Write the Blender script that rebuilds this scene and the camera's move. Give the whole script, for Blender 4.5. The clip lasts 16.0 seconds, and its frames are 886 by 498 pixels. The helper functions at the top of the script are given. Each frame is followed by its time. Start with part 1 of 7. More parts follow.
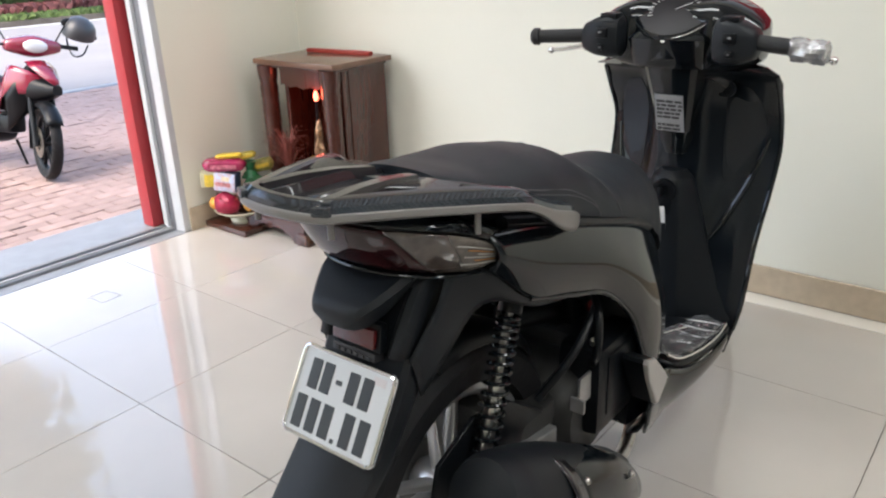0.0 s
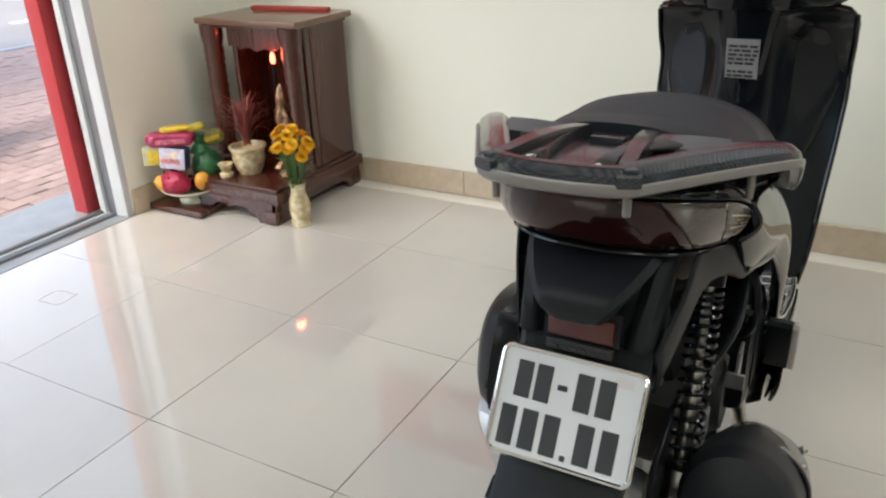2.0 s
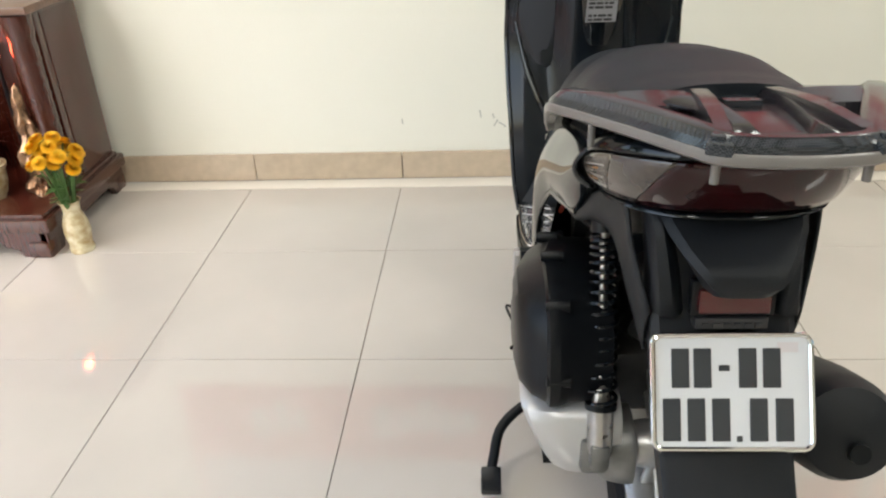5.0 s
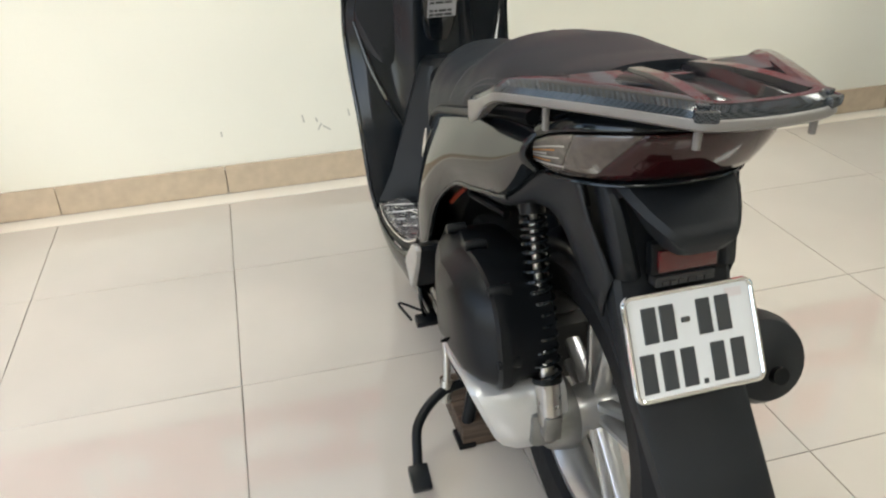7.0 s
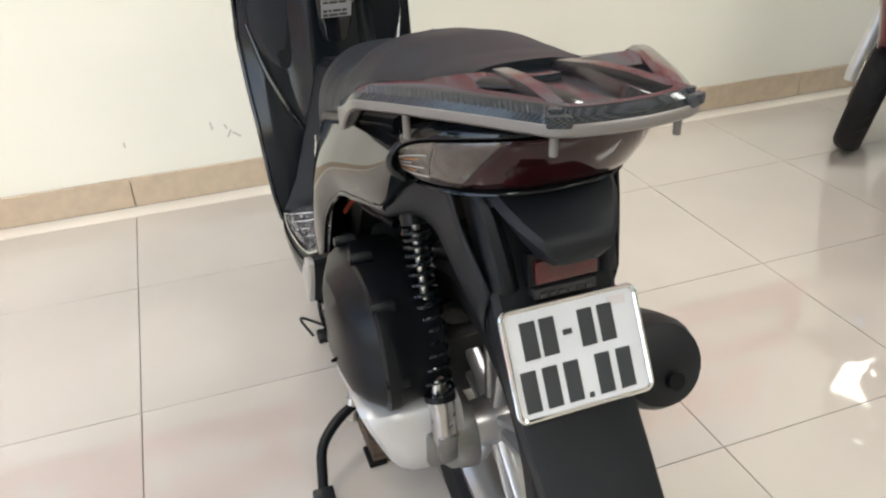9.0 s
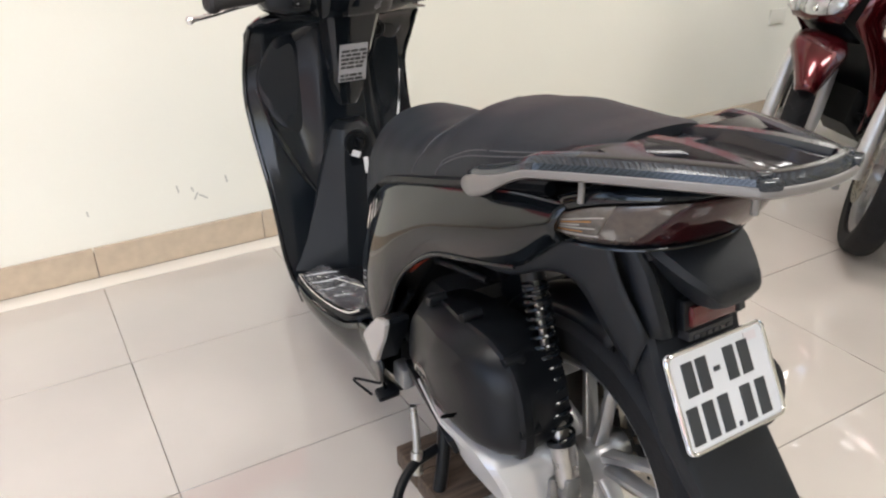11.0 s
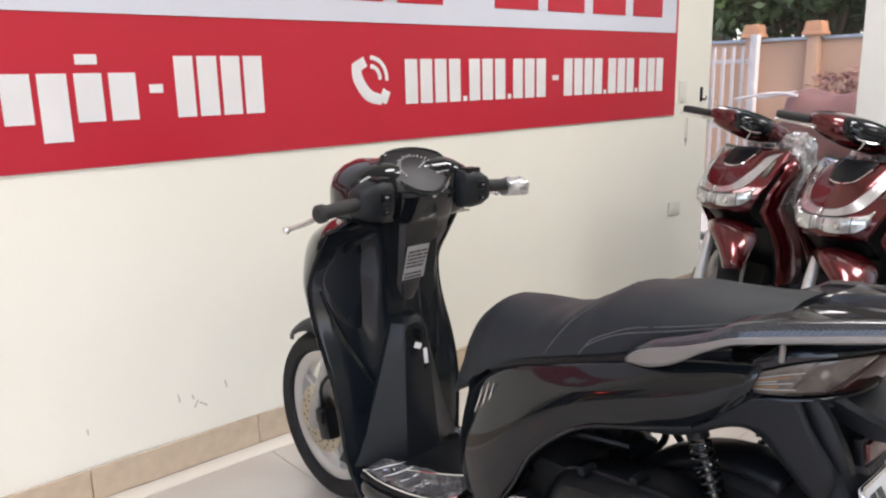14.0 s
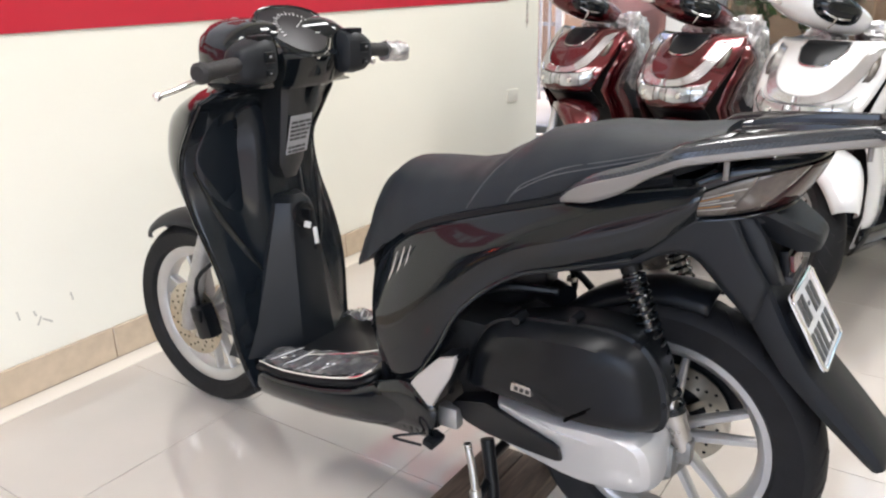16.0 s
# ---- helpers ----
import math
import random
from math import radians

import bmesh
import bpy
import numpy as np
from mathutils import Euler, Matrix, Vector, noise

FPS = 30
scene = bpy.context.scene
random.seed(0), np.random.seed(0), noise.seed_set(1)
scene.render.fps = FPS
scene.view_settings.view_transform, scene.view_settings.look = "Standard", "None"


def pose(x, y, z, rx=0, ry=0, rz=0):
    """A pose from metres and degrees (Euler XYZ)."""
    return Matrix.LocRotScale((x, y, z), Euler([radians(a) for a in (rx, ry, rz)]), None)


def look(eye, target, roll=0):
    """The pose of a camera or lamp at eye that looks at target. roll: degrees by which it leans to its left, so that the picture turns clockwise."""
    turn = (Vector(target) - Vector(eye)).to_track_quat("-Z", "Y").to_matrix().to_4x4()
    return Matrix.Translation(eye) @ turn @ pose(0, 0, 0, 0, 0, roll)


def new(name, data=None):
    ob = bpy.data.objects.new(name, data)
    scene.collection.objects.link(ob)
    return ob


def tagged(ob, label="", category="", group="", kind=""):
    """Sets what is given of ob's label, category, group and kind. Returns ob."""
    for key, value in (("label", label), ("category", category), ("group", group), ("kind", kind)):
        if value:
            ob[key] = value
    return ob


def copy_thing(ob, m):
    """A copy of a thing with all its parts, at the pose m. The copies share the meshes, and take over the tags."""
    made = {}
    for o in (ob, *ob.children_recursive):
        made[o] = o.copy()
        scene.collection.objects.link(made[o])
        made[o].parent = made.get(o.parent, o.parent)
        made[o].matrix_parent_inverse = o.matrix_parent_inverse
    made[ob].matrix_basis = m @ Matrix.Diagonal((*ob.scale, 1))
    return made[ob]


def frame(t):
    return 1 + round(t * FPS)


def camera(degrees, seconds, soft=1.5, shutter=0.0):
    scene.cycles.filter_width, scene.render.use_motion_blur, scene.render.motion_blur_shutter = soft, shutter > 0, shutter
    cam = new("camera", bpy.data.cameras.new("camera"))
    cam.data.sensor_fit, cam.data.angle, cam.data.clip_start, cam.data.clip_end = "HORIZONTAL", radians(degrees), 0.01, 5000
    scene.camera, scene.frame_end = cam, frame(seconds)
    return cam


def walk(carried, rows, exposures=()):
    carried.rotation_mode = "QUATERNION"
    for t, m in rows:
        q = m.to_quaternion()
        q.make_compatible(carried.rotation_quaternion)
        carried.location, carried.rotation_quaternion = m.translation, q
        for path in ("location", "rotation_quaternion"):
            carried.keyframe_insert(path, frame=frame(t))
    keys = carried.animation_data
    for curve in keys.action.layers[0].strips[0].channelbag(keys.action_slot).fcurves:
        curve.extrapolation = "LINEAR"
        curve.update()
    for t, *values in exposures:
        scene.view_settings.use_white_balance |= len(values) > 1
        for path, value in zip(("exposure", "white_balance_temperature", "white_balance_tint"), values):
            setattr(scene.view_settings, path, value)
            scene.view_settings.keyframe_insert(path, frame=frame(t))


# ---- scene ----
cam = camera(60.0, 16.0, soft=2.2)
PATH = [
    (0, (1.987, -1.56, 1.264), (0.812, -0.12, 0.525), -2.1),
    (0.5, (1.858, -1.544, 1.261), (0.717, -0.087, 0.503), -2.1),
    (1, (1.723, -1.558, 1.246), (0.643, -0.063, 0.472), -2.1),
    (1.5, (1.601, -1.628, 1.242), (0.594, -0.1, 0.435), -2.2),
    (2, (1.496, -1.653, 1.218), (0.602, -0.07, 0.385), -2.0),
    (2.5, (1.384, -1.644, 1.195), (0.613, -0.018, 0.322), -2.0),
    (3, (1.289, -1.656, 1.188), (0.658, 0.015, 0.288), -2.1),
    (3.2, (1.256, -1.687, 1.192), (0.687, 0.001, 0.283), -2.1),
    (5.5, (0.838, -1.624, 1.235), (0.827, 0.128, 0.27), -2.1),
    (6, (0.729, -1.618, 1.223), (0.859, 0.135, 0.268), -1.5),
    (6.5, (0.711, -1.62, 1.229), (1.023, 0.103, 0.261), -1.7),
    (7, (0.72, -1.611, 1.232), (1.155, 0.081, 0.258), -1.7),
    (7.5, (0.778, -1.588, 1.23), (1.274, 0.086, 0.255), -1.7),
    (8, (0.868, -1.571, 1.213), (1.371, 0.1, 0.235), -1.8),
    (8.2, (0.898, -1.572, 1.198), (1.388, 0.103, 0.222), -1.9),
    (10.3, (0.618, -1.576, 1.264), (1.415, -0.027, 0.281), -1.4),
    (10.5, (0.586, -1.551, 1.265), (1.411, -0.009, 0.294), -1.1),
    (11, (0.479, -1.458, 1.279), (1.361, 0.098, 0.383), -1.0),
    (11.5, (0.375, -1.427, 1.294), (1.304, 0.152, 0.491), -1.0),
    (12, (0.215, -1.45, 1.317), (1.187, 0.132, 0.573), -1.0),
    (12.5, (0.112, -1.459, 1.327), (1.153, 0.108, 0.647), -0.9),
    (13, (0.071, -1.383, 1.326), (1.194, 0.16, 0.728), -1.0),
    (13.5, (0.009, -1.3, 1.329), (1.221, 0.212, 0.832), -1.0),
    (14, (-0.048, -1.251, 1.322), (1.25, 0.209, 0.892), -0.9),
    (14.5, (-0.141, -1.216, 1.298), (1.266, 0.145, 0.887), -0.8),
    (15, (-0.189, -1.186, 1.255), (1.322, 0.051, 0.822), -0.8),
    (15.5, (-0.173, -1.123, 1.212), (1.386, 0.015, 0.687), -0.9),
    (16, (-0.139, -1.05, 1.186), (1.429, 0.008, 0.538), -1.0),
]
walk(cam, [(t, look(eye, target, roll)) for t, eye, target, roll in PATH], [(0, -0.14, 6330, 8), (1, -0.16, 6380, 8), (2, -0.31, 6500, 4), (3, -0.22, 6700, 4), (5.5, 0.08, 6780, 6), (7, 0.1, 6800, 4), (8, 0.12, 6760, 6), (10.5, 0.21, 6680, 10), (12, 0.18, 6640, 14), (14, 0.08, 6520, 14), (14.7, 0.1, 6500, 13), (16, 0.41, 6530, 12)])

# ---- world, sun, large lights ----
world = bpy.data.worlds.new("sky")
scene.world = world
world.use_nodes = True
wn, wl = world.node_tree.nodes, world.node_tree.links
sky = wn.new("ShaderNodeTexSky")
sky.sky_type, sky.sun_disc = "NISHITA", False
sky.sun_elevation, sky.sun_rotation = radians(54), radians(188)
sky.air_density, sky.dust_density, sky.ozone_density = 1.0, 4.0, 0.6
wl.new(sky.outputs[0], wn["Background"].inputs[0])
wn["Background"].inputs[1].default_value = 0.75


def lamp(name, kind, m, energy, color=(1, 1, 1), size=1.0, size_y=1.0, angle=10):
    data = bpy.data.lights.new(name, kind)
    data.energy, data.color = energy, color
    if kind == "AREA":
        data.shape, data.size, data.size_y = "RECTANGLE", size, size_y
    if kind == "SUN":
        data.angle = radians(angle)
    ob = new(name, data)
    ob.matrix_world = m
    return ob


lamp("sun", "SUN", look((-1.2, -8, 11), (0, 0, 0)), 0.7, (1.0, 0.96, 0.9), angle=20)
CEIL = 3.3
LAMPS = [(0.3, -0.2), (0.3, -3.0), (2.9, -0.2), (2.9, -3.0), (4.7, -0.9)]
for (lx, ly), watts in zip(LAMPS, (22, 24, 33, 18, 27)):
    lamp("ceiling_glow", "AREA", pose(lx, ly, CEIL - 0.1), watts, (0.98, 0.99, 1.0), 1.15, 0.5)
scene.view_settings.exposure = 0.0


# ---- materials ----
def mat(name, color, rough=0.5, metal=0.0, var=0.12, scale=6.0, bump=0.0, bump_scale=60.0, coat=0.0, rough_var=0.1, second=None, obj_random=0.0, **more):
    m = bpy.data.materials.new(name)
    m.use_nodes = True
    n, l = m.node_tree.nodes, m.node_tree.links
    b = n["Principled BSDF"]
    co = n.new("ShaderNodeTexCoord")
    big, fine = n.new("ShaderNodeTexNoise"), n.new("ShaderNodeTexNoise")
    big.inputs["Scale"].default_value, big.inputs["Detail"].default_value = scale, 4
    fine.inputs["Scale"].default_value, fine.inputs["Detail"].default_value = bump_scale, 3
    for t in (big, fine):
        l.new(co.outputs["Object"], t.inputs["Vector"])
    ramp = n.new("ShaderNodeValToRGB")
    second = second or tuple(c * (1 - var) for c in color)
    lighter = tuple(min(1.0, c * (1 + var)) for c in color)
    ramp.color_ramp.elements[0].color, ramp.color_ramp.elements[1].color = (*second, 1), (*lighter, 1)
    ramp.color_ramp.elements[0].position, ramp.color_ramp.elements[1].position = 0.3, 0.7
    l.new(big.outputs["Fac"], ramp.inputs["Fac"])
    out = ramp.outputs["Color"]
    if obj_random:
        info, hsv = n.new("ShaderNodeObjectInfo"), n.new("ShaderNodeHueSaturation")
        mr = n.new("ShaderNodeMapRange")
        mr.inputs["To Min"].default_value, mr.inputs["To Max"].default_value = 1 - obj_random, 1 + obj_random
        l.new(info.outputs["Random"], mr.inputs["Value"])
        l.new(mr.outputs["Result"], hsv.inputs["Value"])
        l.new(out, hsv.inputs["Color"])
        out = hsv.outputs["Color"]
    l.new(out, b.inputs["Base Color"])
    rr = n.new("ShaderNodeMapRange")
    rr.inputs["To Min"].default_value, rr.inputs["To Max"].default_value = max(0.01, rough * (1 - rough_var)), min(1, rough * (1 + rough_var))
    l.new(big.outputs["Fac"], rr.inputs["Value"])
    l.new(rr.outputs["Result"], b.inputs["Roughness"])
    b.inputs["Metallic"].default_value = metal
    b.inputs["Coat Weight"].default_value = coat
    b.inputs["Coat Roughness"].default_value = 0.03
    for k, v in more.items():
        b.inputs[k.replace("_", " ").title().replace("Ior", "IOR")].default_value = v
    if bump:
        bp = n.new("ShaderNodeBump")
        bp.inputs["Strength"].default_value, bp.inputs["Distance"].default_value = bump, 0.004
        l.new(fine.outputs["Fac"], bp.inputs["Height"])
        l.new(bp.outputs["Normal"], b.inputs["Normal"])
    return m


def glow(name, color, strength):
    m = bpy.data.materials.new(name)
    m.use_nodes = True
    b = m.node_tree.nodes["Principled BSDF"]
    b.inputs["Base Color"].default_value = (*color, 1)
    b.inputs["Emission Color"].default_value = (*color, 1)
    b.inputs["Emission Strength"].default_value = strength
    return m


def weave(name, dark, light, size, rough):
    """A checked weave, for carbon-look plastic."""
    m = mat(name, dark, rough)
    n, l = m.node_tree.nodes, m.node_tree.links
    co, ch = n.new("ShaderNodeTexCoord"), n.new("ShaderNodeTexChecker")
    mp = n.new("ShaderNodeMapping")
    mp.inputs["Rotation"].default_value = (0, 0, radians(45))
    l.new(co.outputs["Object"], mp.inputs["Vector"])
    l.new(mp.outputs["Vector"], ch.inputs["Vector"])
    ch.inputs["Scale"].default_value = size
    ch.inputs["Color1"].default_value, ch.inputs["Color2"].default_value = (*dark, 1), (*light, 1)
    l.new(ch.outputs["Color"], n["Principled BSDF"].inputs["Base Color"])
    return m


def grained(name, dark, light, rough, scale, stretch=(1, 1, 12), coat=0.3):
    m = mat(name, light, rough, coat=coat)
    n, l = m.node_tree.nodes, m.node_tree.links
    co, mp, ns, rp = (n.new("ShaderNode" + k) for k in ("TexCoord", "Mapping", "TexNoise", "ValToRGB"))
    mp.inputs["Scale"].default_value = tuple(scale / s for s in stretch)
    ns.inputs["Scale"].default_value, ns.inputs["Detail"].default_value, ns.inputs["Distortion"].default_value = 1.0, 6, 1.2
    l.new(co.outputs["Object"], mp.inputs["Vector"])
    l.new(mp.outputs["Vector"], ns.inputs["Vector"])
    l.new(ns.outputs["Fac"], rp.inputs["Fac"])
    rp.color_ramp.elements[0].color, rp.color_ramp.elements[1].color = (*dark, 1), (*light, 1)
    rp.color_ramp.elements[0].position, rp.color_ramp.elements[1].position = 0.35, 0.65
    l.new(rp.outputs["Color"], n["Principled BSDF"].inputs["Base Color"])
    return m


M_WALL = mat("cream_wall_paint", (0.80, 0.785, 0.69), 0.55, var=0.025, scale=1.2, bump=0.12, bump_scale=180)
M_CEIL = mat("ceiling_paint", (0.82, 0.81, 0.77), 0.7, var=0.02, scale=1.0, bump=0.05)
M_TILE = mat("polished_floor_tile", (0.545, 0.505, 0.455), 0.045, var=0.035, scale=3.0, bump=0.004, bump_scale=9, coat=0.7, obj_random=0.025)
M_GROUT = mat("tile_grout", (0.27, 0.245, 0.215), 0.8, var=0.3, scale=8)
M_BORDER = mat("border_tile", (0.74, 0.70, 0.62), 0.1, var=0.03, scale=3)
M_SKIRT = mat("tan_skirting_tile", (0.50, 0.405, 0.30), 0.22, var=0.07, scale=22, bump=0.02, obj_random=0.03)
M_GLOSS = mat("gloss_black_paint", (0.0055, 0.0075, 0.0095), 0.06, var=0.05, specular_ior_level=0.42)
M_MATT = mat("grained_black_plastic", (0.0095, 0.0115, 0.0145), 0.46, var=0.12, scale=9, bump=0.12, bump_scale=420, specular_ior_level=0.28)
M_DARK = mat("dark_plastic", (0.005, 0.006, 0.0075), 0.34, var=0.2, scale=12, bump=0.06, bump_scale=200, specular_ior_level=0.22)
M_FRAME = mat("frame_black", (0.006, 0.006, 0.007), 0.5, var=0.3, scale=15, specular_ior_level=0.28)
M_SEMI = mat("semi_gloss_black_plastic", (0.0065, 0.009, 0.012), 0.16, var=0.06, scale=5, specular_ior_level=0.3)
M_MARK = mat("embossed_dark_mark", (0.022, 0.022, 0.024), 0.45)
M_MAT = mat("satin_black_cover", (0.009, 0.011, 0.0135), 0.38, var=0.08, scale=7, bump=0.04, bump_scale=300, specular_ior_level=0.28)
M_SEAT = mat("black_seat_vinyl", (0.0150, 0.0190, 0.0240), 0.5, var=0.08, scale=10, bump=0.25, bump_scale=380, specular_ior_level=0.28)
M_STITCH = mat("grey_stitching", (0.26, 0.26, 0.27), 0.7, var=0.1)
M_THREAD = mat("dark_grey_thread", (0.085, 0.085, 0.09), 0.7, var=0.1)
M_STEP = mat("pale_alloy", (0.46, 0.44, 0.42), 0.35, metal=0.4, var=0.06)
M_RUBBER = mat("tyre_rubber", (0.012, 0.012, 0.013), 0.62, var=0.2, scale=18, bump=0.3, bump_scale=70, specular_ior_level=0.2)
M_GRIP = mat("grip_rubber", (0.014, 0.014, 0.015), 0.6, bump=0.5, bump_scale=260)
M_ALLOY = mat("silver_wheel_paint", (0.50, 0.50, 0.50), 0.30, metal=0.75, var=0.06, scale=14)
M_CAST = mat("cast_aluminium", (0.40, 0.40, 0.395), 0.42, metal=0.8, var=0.15, scale=20, bump=0.08, bump_scale=200)
M_DARKCAST = mat("dark_engine_casting", (0.055, 0.054, 0.052), 0.5, metal=0.5, var=0.25, scale=18)
M_HUB = mat("grey_cast_hub", (0.24, 0.24, 0.235), 0.45, metal=0.8, var=0.2, scale=24, bump=0.1, bump_scale=150)
M_SATIN = mat("satin_silver_cover", (0.62, 0.62, 0.62), 0.34, metal=0.55, var=0.05, scale=8)
M_CHROME = mat("chrome", (0.78, 0.78, 0.78), 0.08, metal=1.0, var=0.05)
M_BAND = mat("silver_trim_paint", (0.52, 0.52, 0.53), 0.22, metal=0.85, var=0.08)
M_STEEL = mat("brushed_steel", (0.48, 0.47, 0.45), 0.28, metal=1.0, var=0.12, scale=30)
M_DISC = mat("brake_disc_steel", (0.50, 0.46, 0.38), 0.3, metal=1.0, var=0.12, scale=40)
M_CARBON = weave("carbon_look_plastic", (0.013, 0.015, 0.018), (0.052, 0.060, 0.071), 520, 0.14)
M_RACK = mat("gloss_grey_rack", (0.020, 0.018, 0.021), 0.2, var=0.1, coat=0.15)
M_EDGE = mat("pale_grey_plastic_edge", (0.20, 0.188, 0.178), 0.3, var=0.06)
M_REDLENS = mat("red_lens", (0.020, 0.0022, 0.003), 0.08, coat=0.2, var=0.25, scale=30, specular_ior_level=0.25)
M_LENS = mat("smoked_clear_lens", (0.125, 0.110, 0.095), 0.14, coat=0.3, var=0.22, scale=60, bump=0.4, bump_scale=120)
M_SMOKE = mat("dark_smoked_lens", (0.062, 0.049, 0.043), 0.08, coat=0.7, var=0.25, scale=50)
M_STRIPE = mat("lens_ribbing", (0.36, 0.34, 0.31), 0.15, coat=0.5)
M_AMBER = mat("amber_bulb_stripe", (0.36, 0.17, 0.06), 0.15, coat=1.0)
M_REFLECT = mat("red_reflector", (0.075, 0.005, 0.006), 0.22, coat=0.5, bump=0.3, bump_scale=500)
M_PLATE = mat("plate_white", (0.70, 0.72, 0.74), 0.16, var=0.02, coat=0.4)
M_INK = mat("plate_ink", (0.035, 0.040, 0.045), 0.4)
M_LABEL = mat("label_paper", (0.29, 0.29, 0.30), 0.4)
M_INK2 = mat("label_ink", (0.03, 0.03, 0.03), 0.5)
M_WHITE = mat("white_plastic", (0.78, 0.78, 0.76), 0.3, var=0.03)
M_FILM = mat("clear_wrap_film", (0.20, 0.20, 0.21), 0.05, var=0.6, scale=22, bump=1.0, bump_scale=40, coat=1.0, transmission_weight=0.4, alpha=0.6)
M_FILMGLINT = mat("pale_film_glint", (0.60, 0.60, 0.60), 0.1, var=0.2)
M_FOIL = mat("crumpled_clear_wrap", (0.50, 0.50, 0.51), 0.16, metal=0.6, var=0.35, scale=45, bump=1.0, bump_scale=60)
M_DIAL = mat("instrument_face", (0.015, 0.013, 0.015), 0.30, specular_ior_level=0.10)
M_WOODBLK = grained("weathered_wood", (0.055, 0.036, 0.025), (0.12, 0.082, 0.056), 0.7, 60, (8, 1, 1), coat=0)
M_ROSE = grained("red_lacquered_wood", (0.046, 0.011, 0.007), (0.066, 0.017, 0.010), 0.24, 90, (1, 1, 14), coat=0.5)
M_ROSETOP = grained("brown_lacquered_top", (0.10, 0.050, 0.030), (0.17, 0.085, 0.050), 0.3, 60, (14, 1, 1), coat=0.4)
M_RED = mat("banner_red", (0.47, 0.015, 0.034), 0.35, var=0.04, scale=1.5)
M_BWHITE = mat("banner_pale", (0.60, 0.62, 0.69), 0.4, var=0.03, scale=1.5)
M_LETTER = mat("letter_white", (0.70, 0.70, 0.70), 0.45, var=0.03)
M_ALU = mat("white_door_aluminium", (0.54, 0.56, 0.58), 0.32, var=0.05)
M_ALUD = mat("grey_aluminium_track", (0.24, 0.25, 0.27), 0.35, metal=0.6, var=0.08)
M_REDPOST = mat("red_door_post", (0.38, 0.03, 0.038), 0.4, var=0.05)
M_STONE = mat("grey_stone_sill", (0.27, 0.285, 0.305), 0.45, var=0.12, scale=9, bump=0.05, bump_scale=90)
M_GLASS = mat("window_glass", (1, 1, 1), 0.02, var=0.0, transmission_weight=1.0, ior=1.25)


# ---- building helpers ----
def link_mesh(name, bm, mats, sharp=38):
    bmesh.ops.recalc_face_normals(bm, faces=bm.faces)
    lim = radians(sharp)
    for f in bm.faces:
        f.smooth = True
    for e in bm.edges:
        if len(e.link_faces) == 2 and e.calc_face_angle(0) > lim:
            e.smooth = False
    me = bpy.data.meshes.new(name)
    bm.to_mesh(me)
    bm.free()
    for m in mats if isinstance(mats, (list, tuple)) else [mats]:
        me.materials.append(m)
    return me


def part(name, bm, mats, parent=None, label="", sub=0, solid=0.0, sharp=38, at=None):
    ob = new(name, link_mesh(name, bm, mats, sharp))
    if parent is not None:
        ob.parent = parent
    if at is not None:
        ob.matrix_basis = at
    if solid:
        s = ob.modifiers.new("thickness", "SOLIDIFY")
        s.thickness, s.offset = solid, 0
    if sub:
        s = ob.modifiers.new("smooth", "SUBSURF")
        s.levels = s.render_levels = sub
    if label:
        ob["label"] = label
    return ob


def thing(name, m=None, label="", category="", group="", kind=""):
    ob = new(name)
    ob.empty_display_size = 0.1
    if m is not None:
        ob.matrix_basis = m
    return tagged(ob, label, category, group, kind)


def box(cx, cy, cz, sx, sy, sz, bevel=0.0, rot=None, seg=2):
    bm = bmesh.new()
    bmesh.ops.create_cube(bm, size=1)
    bmesh.ops.scale(bm, vec=(sx, sy, sz), verts=bm.verts)
    if bevel:
        bmesh.ops.bevel(bm, geom=list(bm.edges), offset=bevel, segments=seg, affect="EDGES", profile=0.6)
    if rot:
        bmesh.ops.rotate(bm, cent=(0, 0, 0), matrix=Euler([radians(a) for a in rot]).to_matrix(), verts=bm.verts)
    bmesh.ops.translate(bm, vec=(cx, cy, cz), verts=bm.verts)
    return bm


def join(*bms):
    out = bms[0]
    for b in bms[1:]:
        me = bpy.data.meshes.new("tmp")
        b.to_mesh(me)
        out.from_mesh(me)
        b.free()
        bpy.data.meshes.remove(me)
    return out


def slot(bm, i):
    for f in bm.faces:
        f.material_index = i
    return bm


def curve(pts, n):
    """A smooth line through the points, sampled at n places."""
    p = [Vector(q) for q in pts]
    if len(p) == 2:
        return [p[0].lerp(p[1], i / (n - 1)) for i in range(n)]
    ext = [p[0] * 2 - p[1], *p, p[-1] * 2 - p[-2]]
    seg = [0.0]
    for a, b in zip(p, p[1:]):
        seg.append(seg[-1] + max((b - a).length, 1e-6))
    out = []
    for i in range(n):
        s = seg[-1] * i / (n - 1)
        k = min(max(j for j in range(len(p)) if seg[j] <= s + 1e-9), len(p) - 2)
        u = (s - seg[k]) / (seg[k + 1] - seg[k])
        a, b, c, d = ext[k:k + 4]
        out.append(0.5 * (2 * b + (c - a) * u + (2 * a - 5 * b + 4 * c - d) * u * u + (3 * b - a - 3 * c + d) * u ** 3))
    return out


